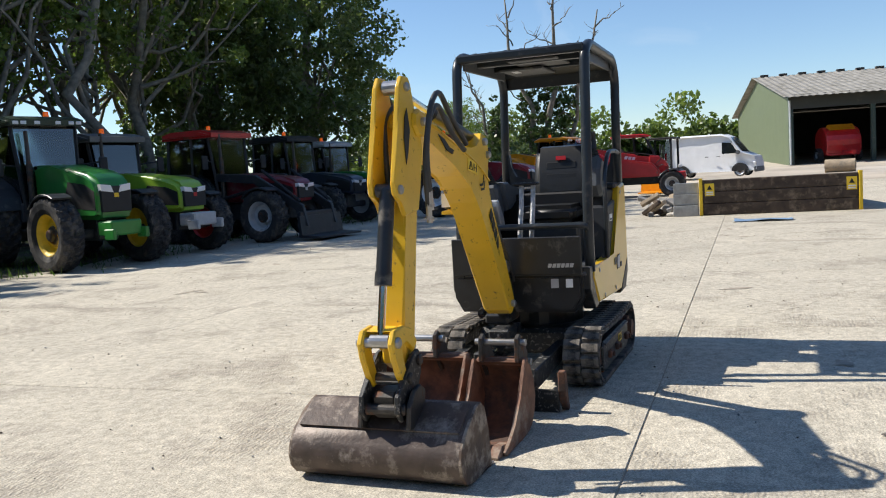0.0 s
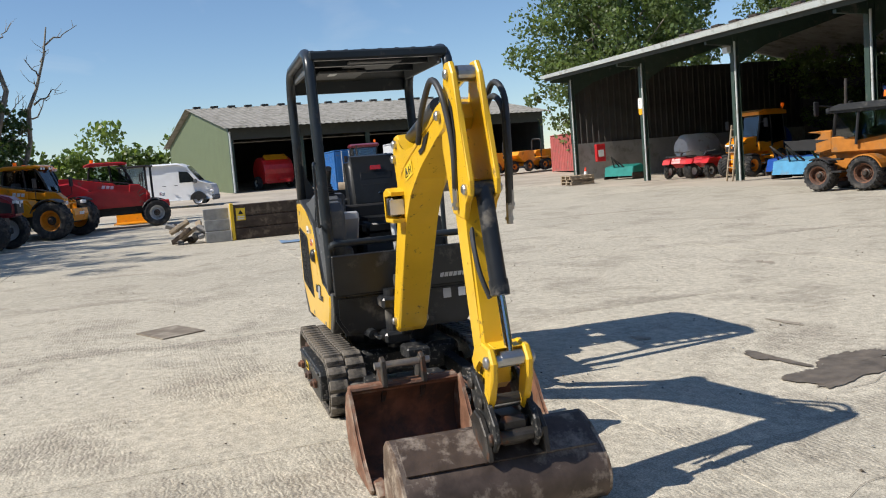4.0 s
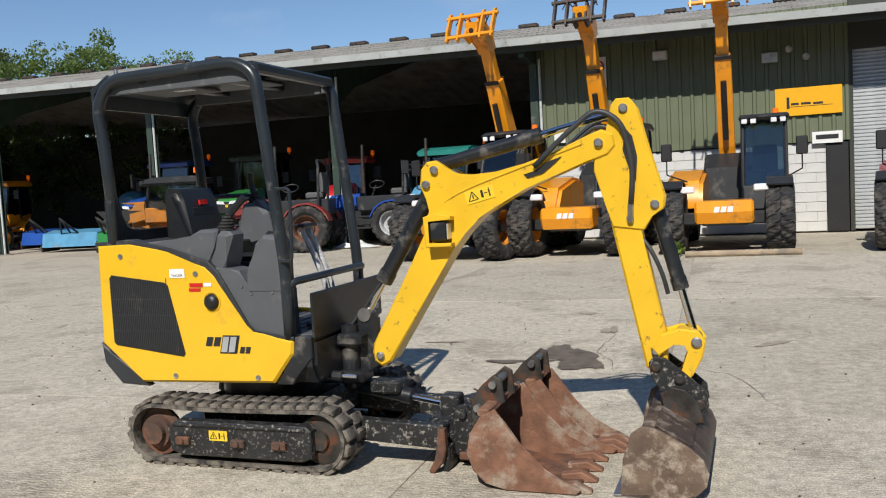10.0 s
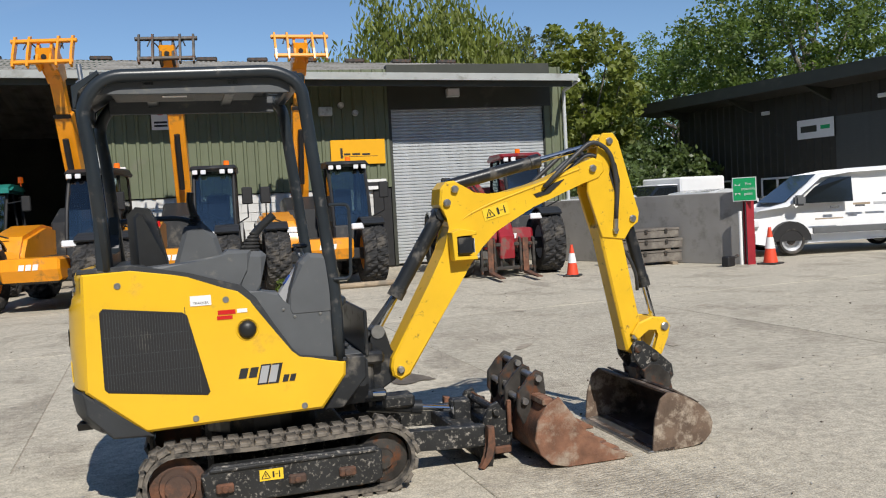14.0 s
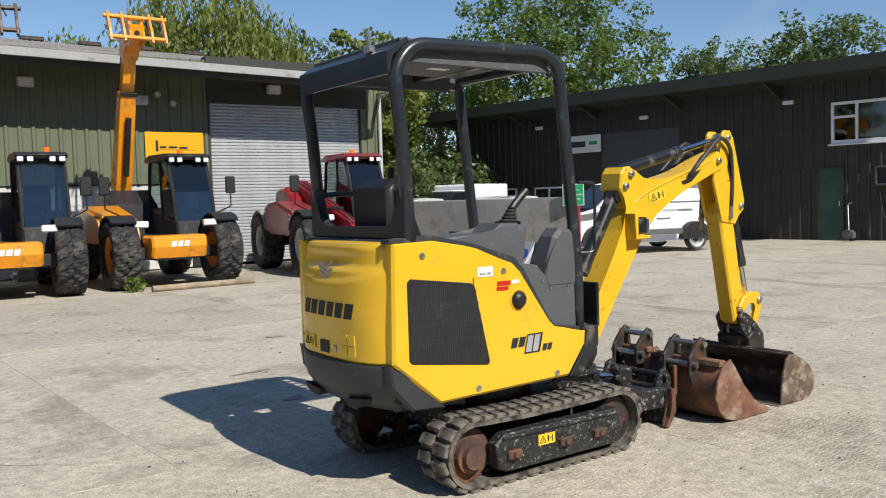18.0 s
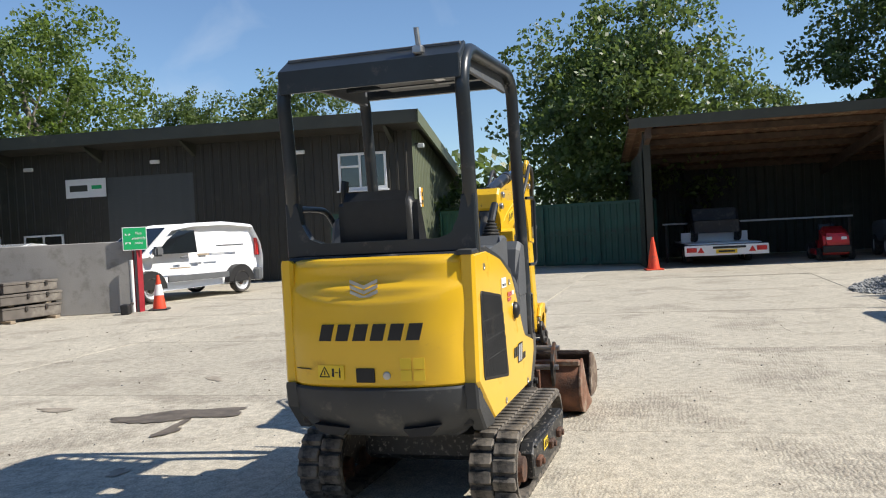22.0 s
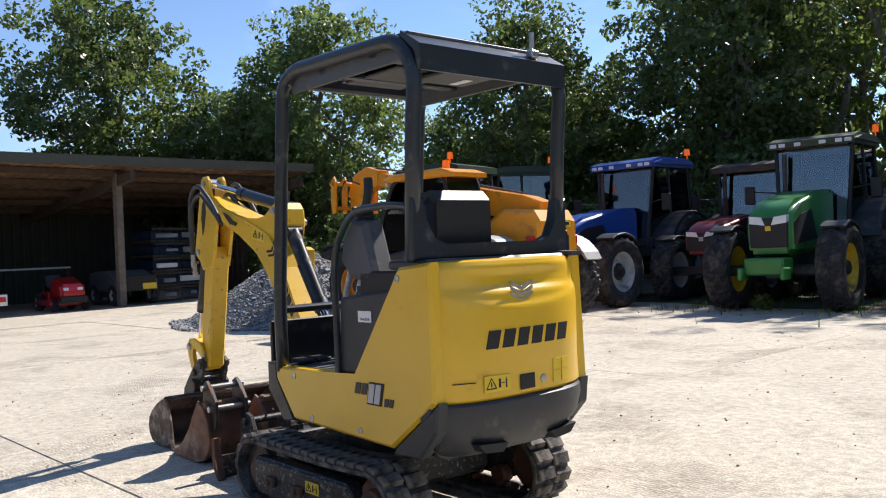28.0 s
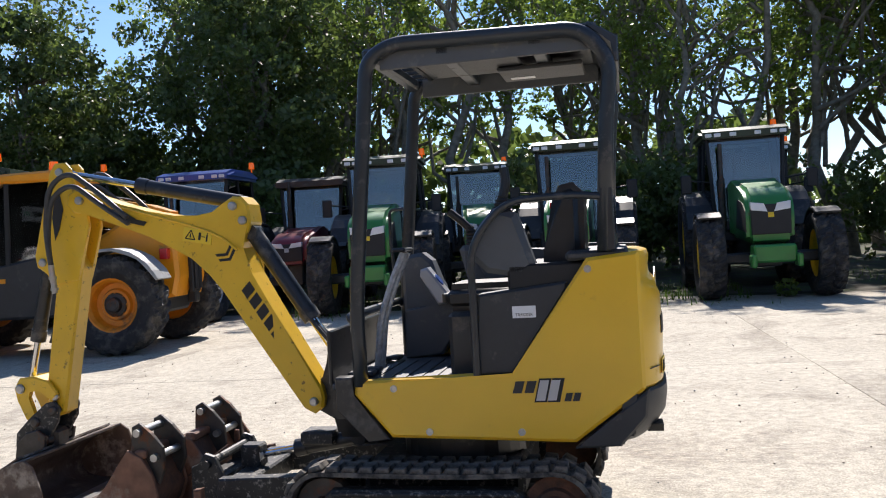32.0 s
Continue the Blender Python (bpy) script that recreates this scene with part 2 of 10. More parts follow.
M["lamp"] = surf("clear lamp lens", (0.75, 0.76, 0.78), 0.15, var=0.05, bump=0, coat=0.6)
M["beacon"] = surf("amber beacon lens", (0.85, 0.16, 0.01), 0.25, var=0.05, bump=0, lum=(0.25, 0.035, 0.0))
M["redlens"] = surf("red lens", (0.55, 0.015, 0.015), 0.25, var=0.05, bump=0, coat=0.5)
M["glass"] = glass_mat("cab glass")
M["darkglass"] = glass_mat("dark glass", (0.35, 0.42, 0.43), 0.6)
M["conered"] = surf("cone orange red plastic", (0.75, 0.07, 0.025), 0.5, var=0.1, scale=8, dirt=(0.25, 0.1, 0.07), amt=0.15, dscale=6)
M["signgreen"] = surf("sign green film", (0.01, 0.36, 0.12), 0.4, var=0.04, bump=0)
M["signyellow"] = surf("sign yellow film", (0.80, 0.40, 0.005), 0.4, var=0.03, bump=0)
M["postred"] = surf("red painted post", (0.30, 0.02, 0.03), 0.5, var=0.15, scale=8)

# ---- mesh helpers ----


def part(name, bm, material, parent=None, label="", smooth=False, pose_m=None):
    me = bpy.data.meshes.new(name)
    bmesh.ops.recalc_face_normals(bm, faces=bm.faces)
    bm.to_mesh(me)
    bm.free()
    if smooth:
        me.shade_smooth() if smooth is True else me.set_sharp_from_angle(angle=radians(smooth))
    me.materials.append(M[material] if isinstance(material, str) else material)
    ob = new(name, me)
    if parent is not None:
        ob.parent = parent
    if pose_m is not None:
        ob.matrix_basis = pose_m
    if label:
        ob["label"] = label
    return ob


def shared(name, me, parent, m):
    ob = new(name, me)
    ob.parent = parent
    ob.matrix_basis = m
    return ob


def thing(name, label, category, m=None, group="", kind=""):
    ob = new(name)
    ob.empty_display_size = 0.1
    if m is not None:
        ob.matrix_basis = m
    return tagged(ob, label, category, group, kind)


def B():
    return bmesh.new()


def box(bm, x0, x1, y0, y1, z0, z1, bev=0.0, m=None, seg=1):
    r = bmesh.ops.create_cube(bm, size=1)
    vs = r["verts"]
    t = Matrix.Translation(((x0 + x1) / 2, (y0 + y1) / 2, (z0 + z1) / 2)) @ Matrix.Diagonal((abs(x1 - x0), abs(y1 - y0), abs(z1 - z0), 1))
    bmesh.ops.transform(bm, matrix=t, verts=vs)
    if bev:
        es = list({e for v in vs for e in v.link_edges})
        g = bmesh.ops.bevel(bm, geom=es, offset=bev, segments=seg, affect='EDGES', clamp_overlap=True)
        vs = list({v for f in g["faces"] for v in f.verts} | {v for v in vs if v.is_valid})
    if m is not None:
        bmesh.ops.transform(bm, matrix=m, verts=vs)
    return bm


def prism(bm, pts, axis, a, b, bev=0.0, m=None, seg=1):
    """A polygon, given in the two other axes in order, run from a to b along the axis."""
    def put(p, k):
        return {"x": (k, p[0], p[1]), "y": (p[0], k, p[1]), "z": (p[0], p[1], k)}[axis]
    va = [bm.verts.new(put(p, a)) for p in pts]
    vb = [bm.verts.new(put(p, b)) for p in pts]
    n = len(pts)
    fs = [bm.faces.new(va), bm.faces.new(vb[::-1])]
    fs += [bm.faces.new((va[i], vb[i], vb[(i + 1) % n], va[(i + 1) % n])) for i in range(n)]
    vs = va + vb
    if bev:
        es = [e for f in fs[:2] for e in f.edges]
        g = bmesh.ops.bevel(bm, geom=list(set(es)), offset=bev, segments=seg, affect='EDGES', clamp_overlap=True)
        vs = list({v for f in g["faces"] for v in f.verts} | {v for v in vs if v.is_valid})
    if m is not None:
        bmesh.ops.transform(bm, matrix=m, verts=vs)
    return bm


def cyl(bm, p0, p1, r0, r1=None, n=14, caps=True):
    p0, p1 = Vector(p0), Vector(p1)
    d = p1 - p0
    q = d.to_track_quat('Z', 'Y').to_matrix().to_4x4()
    bmesh.ops.create_cone(bm, cap_ends=caps, segments=n, radius1=r0, radius2=r0 if r1 is None else r1, depth=d.length,
                          matrix=Matrix.Translation((p0 + p1) / 2) @ q)
    return bm


def rounded(pts, r, steps=4):
    """A polyline with its inner corners turned into arcs of about radius r."""
    pts = [Vector(p) for p in pts]
    out = [pts[0]]
    for a, b, c in zip(pts, pts[1:], pts[2:]):
        u, v = (a - b), (c - b)
        k = min(r, u.length * 0.49, v.length * 0.49)
        p, q = b + u.normalized() * k, b + v.normalized() * k
        for i in range(steps + 1):
            s = i / steps
            out.append((1 - s) ** 2 * p + 2 * s * (1 - s) * b + s * s * q)
    return out + [pts[-1]]


def tube(bm, pts, r, n=10, round_r=0.0, steps=4):
    pts = rounded(pts, round_r, steps) if round_r else [Vector(p) for p in pts]
    rings, up = [], None
    for i, p in enumerate(pts):
        d = (pts[min(i + 1, len(pts) - 1)] - pts[max(i - 1, 0)]).normalized()
        if up is None:
            up = d.orthogonal().normalized()
        up = (up - d * up.dot(d)).normalized()
        side = d.cross(up)
        rings.append([bm.verts.new(p + r * (math.cos(a) * up + math.sin(a) * side)) for a in (2 * math.pi * k / n for k in range(n))])
    for a, b in zip(rings, rings[1:]):
        for k in range(n):
            bm.faces.new((a[k], a[(k + 1) % n], b[(k + 1) % n], b[k]))
    bm.faces.new(rings[0][::-1])
    bm.faces.new(rings[-1])
    return bm


def lathe(bm, prof, n=24, m=None, close=False, caps=True):
    """A profile of (radius, y) turned about the y axis."""
    rings = []
    for r, y in prof:
        rings.append([bm.verts.new((r * math.cos(a), y, r * math.sin(a))) for a in (2 * math.pi * k / n for k in range(n))])
    pairs = list(zip(rings, rings[1:])) + ([(rings[-1], rings[0])] if close else [])
    for a, b in pairs:
        for k in range(n):
            bm.faces.new((a[k], b[k], b[(k + 1) % n], a[(k + 1) % n]))
    if caps and not close:
        for ring in (rings[0], rings[-1]):
            if (ring[0].co - ring[n // 2].co).length > 1e-4:
                bm.faces.new(ring)
    if m is not None:
        bmesh.ops.transform(bm, matrix=m, verts=[v for r in rings for v in r])
    return bm


def letters(name, text, size, material, parent, m, depth=0.002, shear=0.0, bold=0.0, space=1.0, align='CENTER'):
    """Raised letters; x is the writing's direction and z its normal."""
    cu = bpy.data.curves.new(name, 'FONT')
    cu.body, cu.size, cu.extrude, cu.shear, cu.offset, cu.space_character = text, size, depth, shear, bold, space
    cu.align_x, cu.align_y, cu.resolution_u = align, 'CENTER', 3
    tmp = new("tmp_text", cu)
    me = bpy.data.meshes.new_from_object(tmp.evaluated_get(bpy.context.evaluated_depsgraph_get()))
    bpy.data.objects.remove(tmp)
    me.materials.clear()
    me.materials.append(M[material] if isinstance(material, str) else material)
    ob = new(name, me)
    ob.parent = parent
    ob.matrix_basis = m
    return ob


def axes(o, x, y):
    """A pose with origin o, its x axis along x and its y axis near y."""
    x = Vector(x).normalized()
    z = x.cross(Vector(y)).normalized()
    y = z.cross(x)
    return Matrix(((x.x, y.x, z.x, o[0]), (x.y, y.y, z.y, o[1]), (x.z, y.z, z.z, o[2]), (0, 0, 0, 1)))


def arc(cx, cy, r, a0, a1, n=8):
    return [(cx + r * math.cos(radians(a0 + (a1 - a0) * i / n)), cy + r * math.sin(radians(a0 + (a1 - a0) * i / n))) for i in range(n + 1)]

# ---- ground ----


def ground_z(x):
    return max(0.0, -x - 40) * 0.028


def concrete_mat():
    m = surf("brushed concrete", (0.505, 0.46, 0.368), 0.9, var=0.12, scale=0.9, bump=0.1, bscale=60, dirt=(0.395, 0.352, 0.28), amt=0.35, dscale=0.8, rand=0.06)
    N, L = m.node_tree.nodes, m.node_tree.links
    b = N["Principled BSDF"]
    co = next(n for n in N if n.bl_idname == "ShaderNodeTexCoord")
    # small stains and pits
    n5 = N.new("ShaderNodeTexNoise")
    n5.inputs["Scale"].default_value, n5.inputs["Detail"].default_value, n5.inputs["Roughness"].default_value = 14, 8, 0.75
    L.new(co.outputs["Object"], n5.inputs["Vector"])
    r5 = N.new("ShaderNodeMapRange")
    r5.inputs[1].default_value, r5.inputs[2].default_value, r5.inputs[3].default_value, r5.inputs[4].default_value = 0.36, 0.62, 0.66, 1.13
    L.new(n5.outputs[0], r5.inputs[0])
    src = b.inputs["Base Color"].links[0].from_socket
    cc = N.new("ShaderNodeCombineColor")
    for k in range(3):
        L.new(r5.outputs[0], cc.inputs[k])
    mx = N.new("ShaderNodeMix")
    mx.data_type, mx.blend_type = 'RGBA', 'MULTIPLY'
    mx.inputs[0].default_value = 1
    L.new(src, mx.inputs[6])
    L.new(cc.outputs[0], mx.inputs[7])
    L.new(mx.outputs[2], b.inputs["Base Color"])
    # fine sandy speckle
    n7 = N.new("ShaderNodeTexNoise")
    n7.inputs["Scale"].default_value, n7.inputs["Detail"].default_value, n7.inputs["Roughness"].default_value = 85, 5, 0.8
    L.new(co.outputs["Object"], n7.inputs["Vector"])
    r7 = N.new("ShaderNodeMapRange")
    r7.inputs[1].default_value, r7.inputs[2].default_value, r7.inputs[3].default_value, r7.inputs[4].default_value = 0.38, 0.62, 0.56, 1.32
    L.new(n7.outputs[0], r7.inputs[0])
    c7 = N.new("ShaderNodeCombineColor")
    for k in range(3):
        L.new(r7.outputs[0], c7.inputs[k])
    m7 = N.new("ShaderNodeMix")
    m7.data_type, m7.blend_type = 'RGBA', 'MULTIPLY'
    m7.inputs[0].default_value = 1
    L.new(mx.outputs[2], m7.inputs[6])
    L.new(c7.outputs[0], m7.inputs[7])
    # tamped ridges across the slabs, worn away in patches
    wv = N.new("ShaderNodeTexWave")
    wv.wave_type, wv.bands_direction = 'BANDS', 'Y'
    wv.inputs["Scale"].default_value, wv.inputs["Distortion"].default_value, wv.inputs["Detail"].default_value, wv.inputs["Detail Scale"].default_value = 9.6, 9.0, 5, 1.6
    L.new(co.outputs["Object"], wv.inputs["Vector"])
    n6 = N.new("ShaderNodeTexNoise")
    n6.inputs["Scale"].default_value, n6.inputs["Detail"].default_value = 0.8, 6
    L.new(co.outputs["Object"], n6.inputs["Vector"])
    r6 = N.new("ShaderNodeMapRange")
    r6.inputs[1].default_value, r6.inputs[2].default_value = 0.46, 0.66
    L.new(n6.outputs[0], r6.inputs[0])
    mu = N.new("ShaderNodeMath")
    mu.operation = 'MULTIPLY'
    L.new(wv.outputs["Fac"], mu.inputs[0])
    L.new(r6.outputs[0], mu.inputs[1])
    bp2 = N.new("ShaderNodeBump")
    bp2.inputs["Strength"].default_value, bp2.inputs["Distance"].default_value = 0.32, 0.013
    L.new(mu.outputs[0], bp2.inputs["Height"])
    first = b.inputs["Normal"].links[0].from_node
    L.new(first.outputs[0], bp2.inputs["Normal"])
    L.new(bp2.outputs[0], b.inputs["Normal"])
    # colour follows the ridge wave, darker where its height is greater
    gm = N.new("ShaderNodeMapRange")
    gm.inputs[1].default_value, gm.inputs[2].default_value, gm.inputs[3].default_value, gm.inputs[4].default_value = 0.0, 0.8, 1.05, 0.86
    L.new(mu.outputs[0], gm.inputs[0])
    gc = N.new("ShaderNodeCombineColor")
    for k in range(3):
        L.new(gm.outputs[0], gc.inputs[k])
    mg = N.new("ShaderNodeMix")
    mg.data_type, mg.blend_type = 'RGBA', 'MULTIPLY'
    mg.inputs[0].default_value = 1
    L.new(m7.outputs[2], mg.inputs[6])
    L.new(gc.outputs[0], mg.inputs[7])
    L.new(mg.outputs[2], b.inputs["Base Color"])
    return m


M["concrete"] = concrete_mat()
M["earth"] = surf("dusty yard concrete", (0.44, 0.385, 0.31), 0.95, var=0.15, scale=0.25, bump=0.06, bscale=20, dirt=(0.34, 0.295, 0.235), amt=0.4, dscale=0.35)
M["joint"] = surf("joint filler", (0.31, 0.27, 0.21), 0.95, var=0.3, scale=6)
M["grass"] = surf("grass blades", (0.07, 0.13, 0.022), 0.7, var=0.35, scale=3, bump=0, trans=0.3)
M["verge"] = surf("leaf litter and soil", (0.055, 0.048, 0.032), 0.95, var=0.4, scale=2, bump=0.2, bscale=12, dirt=(0.06, 0.085, 0.025), amt=0.45, dscale=1.2)

bm = B()
xs = [-900, -300, -150, -90, -60, -40, -20, 0, 30, 80, 300, 900]
ys = [-900, -200, -60, -20, 0, 20, 60, 200, 900]
grid = [[bm.verts.new((x, y, (ground_z(x) if x > -90 else ground_z(-90)) - 0.03)) for y in ys] for x in xs]
for i in range(len(xs) - 1):
    for j in range(len(ys) - 1):
        bm.faces.new((grid[i][j], grid[i + 1][j], grid[i + 1][j + 1], grid[i][j + 1]))
ground = tagged(part("ground", bm, "earth"), "pale dusty farmyard ground running to the horizon", "ground", kind="structure")

# verge under the trees
bm = B()
rng = random.Random(4)
edge = [(-40 + 2.0 * i, -12.6 + rng.uniform(-0.5, 0.5) + (0.8 if -10 < -40 + 2.0 * i < 6 else 0)) for i in range(46)]
top = [bm.verts.new((x, y, 0.03)) for x, y in edge]
low = [bm.verts.new((x, -60, 0.25)) for x, y in edge]
kerb = [bm.verts.new((x, y + 0.25, -0.03)) for x, y in edge]
for i in range(len(edge) - 1):
    bm.faces.new((low[i], low[i + 1], top[i + 1], top[i]))
    bm.faces.new((top[i], top[i + 1], kerb[i + 1], kerb[i]))
tagged(part("verge", bm, "verge"), "dark leaf litter and soil bank under the trees", "verge", kind="structure")

# slabs of the yard
YARD = tagged(new("yard_slabs"), "worn brushed concrete yard slabs with open joints", "pavement", kind="structure")
bm = B()
box(bm, -37.5, 24.0, -14.1, 15.8, -0.02, -0.006)
part("joint_filler", bm, "joint", YARD, "gritty filler in the slab joints")
slab_meshes = []
SX, SY = 3.58, 5.0
for k in range(4):
    bm = B()
    box(bm, -SX / 2 + 0.003, SX / 2 - 0.003, -SY / 2 + 0.003, SY / 2 - 0.003, -0.028, 0.0, bev=0.004)
    me = bpy.data.meshes.new("slab")
    bm.to_mesh(me)
    bm.free()
    me.materials.append(M["concrete"])
    slab_meshes.append(me)
rng = random.Random(7)
for j in range(-3, 3):
    for i in range(-11, 6):
        x0 = (1.0 if j < 0 else 2.15) + SX * (i + 0.5)
        y0 = 0.82 + SY * (j + 0.5)
        s = shared("slab", slab_meshes[rng.randrange(4)], YARD, pose(x0, y0, rng.uniform(-0.003, 0.002), rng.uniform(-0.04, 0.04), rng.uniform(-0.04, 0.04), rng.choice((0, 180))))

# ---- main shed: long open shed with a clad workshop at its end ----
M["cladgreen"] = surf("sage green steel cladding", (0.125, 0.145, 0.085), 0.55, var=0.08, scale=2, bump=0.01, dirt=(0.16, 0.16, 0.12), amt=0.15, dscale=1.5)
M["claddark"] = surf("dark green steel cladding", (0.034, 0.037, 0.028), 0.6, var=0.12, scale=2, bump=0.01, dirt=(0.07, 0.07, 0.055), amt=0.15, dscale=1.2)
# olive brown with the front's shade put into the colour, far below the sage side
M["cladshaded"] = surf("olive brown steel cladding darkened for shade", (0.029, 0.027, 0.021), 0.6, var=0.12, scale=2, bump=0.01, dirt=(0.06, 0.055, 0.045), amt=0.15, dscale=1.2)
# brown inner walls, colour lowered to deepen the shade inside the shed
M["shedin"] = surf("weathered inner cladding darkened for shade", (0.050, 0.046, 0.042), 0.85, var=0.25, scale=1.2, bump=0.03)
M["fibre"] = surf("weathered fibre cement roof", (0.27, 0.255, 0.225), 0.9, var=0.2, scale=1.5, bump=0.05, dirt=(0.16, 0.15, 0.12), amt=0.35, dscale=1.2)
M["fibreunder"] = surf("underside of fibre cement roof", (0.16, 0.15, 0.135), 0.9, var=0.2, scale=1.5)
M["rooflight"] = surf("translucent roof light sheet", (0.75, 0.77, 0.72), 0.6, var=0.1, scale=3, trans=0.7)
M["gutter"] = surf("pale grey gutter", (0.50, 0.53, 0.52), 0.5, var=0.1, scale=2, dirt=(0.3, 0.3, 0.27), amt=0.2)
M["postgreen"] = surf("green painted steel post", (0.032, 0.055, 0.042), 0.5, var=0.15, scale=4, dirt=(0.12, 0.12, 0.1), amt=0.12)
M["blockwhite"] = surf("white painted blockwork", (0.58, 0.58, 0.56), 0.85, var=0.05, scale=3, bump=0.06, bscale=40, dirt=(0.48, 0.46, 0.42), amt=0.1, dscale=1.5)
M["rollerlight"] = surf("galvanised roller slat", (0.50, 0.52, 0.53), 0.45, metal=0.35, var=0.08, scale=4, bump=0.01)
M["concwall"] = surf("grey cast concrete wall", (0.27, 0.26, 0.245), 0.9, var=0.12, scale=1.5, bump=0.06, bscale=30, dirt=(0.19, 0.18, 0.165), amt=0.3)


def cladding(bm, x0, x1, z0, z1, y, pitch=0.30, depth=0.035):
    """A box-profile steel sheet in the plane y, ribs towards -y, with a thickness."""
    n = max(1, round((x1 - x0) / pitch))
    p = (x1 - x0) / n
    line = []
    for i in range(n):
        a = x0 + i * p
        line += [(a, 0), (a + 0.62 * p, 0), (a + 0.70 * p, -depth), (a + 0.92 * p, -depth)]
    line += [(x1, 0)]
    for off, flip in ((0, False), (0.02, True)):
        lo = [bm.verts.new((x, y + d + off, z0)) for x, d in line]
        hi = [bm.verts.new((x, y + d + off, z1)) for x, d in line]
        for i in range(len(line) - 1):
            q = (lo[i], lo[i + 1], hi[i + 1], hi[i])
            bm.faces.new(q[::-1] if flip else q)
    return bm


def corrugated(bm, x0, x1, ya, za, yb, zb, pitch=0.15, depth=0.028, thick=0.02):
    """A corrugated roof sheet whose waves run from (ya, za) up to (yb, zb)."""
    n = max(2, round((x1 - x0) / pitch) * 4)
    for off in (0, -thick):
        a, b = [], []
        for i in range(n + 1):
            x = x0 + (x1 - x0) * i / n
            w = depth * math.sin(2 * math.pi * (x - x0) / pitch) * 0.5 + off
            a.append(bm.verts.new((x, ya, za + w)))
            b.append(bm.verts.new((x, yb, zb + w)))
        for i in range(n):
            q = (a[i], a[i + 1], b[i + 1], b[i])
            bm.faces.new(q if off == 0 else q[::-1])
    return bm


SH = math.degrees(math.atan(-0.05))
shed_m = pose(0, 16.6, 0, 0, 0, SH)
SHX0, SHX1, SHD = -35.4, 9.75, 14.0


def eave_z(x):
    return 4.62 - 0.020 * x


shed = thing("main_shed", "long open fronted farm shed with a fibre cement roof", "shed", shed_m, kind="structure")
roof = thing("shed_roof", "", "", None)
roof.parent = shed
for k in range(8):
    a = SHX0 + (SHX1 - SHX0) * k / 8
    b = SHX0 + (SHX1 - SHX0) * (k + 1) / 8
    bm = B()
    corrugated(bm, a, b, -1.25, 0.108, 6.5, 1.78)
    for v in bm.verts:
        v.co.z += eave_z(v.co.x)
    part("roof_sheet", bm, "fibre", roof)
    bm = B()
    corrugated(bm, a, b, 14.6, 0.0, 6.5, 1.78, pitch=0.6)
    for v in bm.verts:
        v.co.z += eave_z(v.co.x)
    part("roof_sheet", bm, "fibre", roof)
nv = 0
x = SHX0 + 0.6
while x < SHX1:
    bm = B()
    box(bm, -0.32, 0.32, -0.16, 0.16, 0, 0.13, bev=0.03)
    part("ridge_vent", bm, "darksteel", roof, pose_m=pose(x, 6.5, eave_z(x) + 1.76))
    x += 1.55
# pale sheets that let light through
x = SHX0 + 3.2
while x < SHX1 - 12:
    for d in (0, 1.6):
        bm = B()
        corrugated(bm, x + d, x + d + 1.0, 0.6, 0.50, 3.2, 1.06, thick=0.008)
        for v in bm.verts:
            v.co.z += eave_z(v.co.x) - 0.045
        part("rooflight", bm, "rooflight", roof, "translucent roof light sheet")
    x += 6.45
bm = B()
g0, g1 = [], []
prof = [(-1.25, 0.158), (-1.26, 0.018), (-1.40, 0.008), (-1.45, 0.168), (-1.43, 0.168), (-1.385, 0.033), (-1.275, 0.038)]
for xx, lst in ((SHX0 - 0.1, g0), (SHX1 + 0.1, g1)):
    for y, z in prof:
        lst.append(bm.verts.new((xx, y, z + eave_z(xx))))
for i in range(len(prof)):
    bm.faces.new((g0[i], g1[i], g1[(i + 1) % len(prof)], g0[(i + 1) % len(prof)]))
bm.faces.new(g0)
bm.faces.new(g1[::-1])
part("gutter", bm, "gutter", shed, "pale grey plastic gutter")
bm = B()
f0, f1 = [], []
for xx, lst in ((SHX0, f0), (SHX1, f1)):
    for y, z in ((-1.24, 0.048), (-1.18, 0.048), (-1.18, -0.12), (-1.24, -0.12)):
        lst.append(bm.verts.new((xx, y, z + eave_z(xx))))
for i in range(4):
    bm.faces.new((f0[i], f1[i], f1[(i + 1) % 4], f0[(i + 1) % 4]))
bm.faces.new(f0)
bm.faces.new(f1[::-1])
part("fascia", bm, "claddark", shed)
# posts, rafters and purlins
POSTS = (-34.95, -27.3, -20.4, -13.9, -7.62, -1.9)
for px in POSTS:
    h = eave_z(px) + 0.02
    bm = B()
    box(bm, px - 0.10, px + 0.10, -0.12, -0.105, 0, h)
    box(bm, px - 0.10, px + 0.10, 0.105, 0.12, 0, h)
    box(bm, px - 0.008, px + 0.008, -0.105, 0.105, 0, h)
    part("post", bm, "postgreen", shed)
    bm = B()
    cyl(bm, (px + 0.16, -0.1, 0.0), (px + 0.16, -0.1, h - 0.2), 0.035, n=10)
    part("downpipe", bm, "gutter", shed)
    bm = B()
    prism(bm, [(-1.12, h - 0.15), (6.5, h + 1.45), (6.5, h + 1.1), (1.2, h - 0.35), (0.0, h - 1.0), (-0.05, h - 0.32), (-1.12, h - 0.25)], "x", px - 0.07, px + 0.07)
    part("rafter", bm, "postgreen", shed)
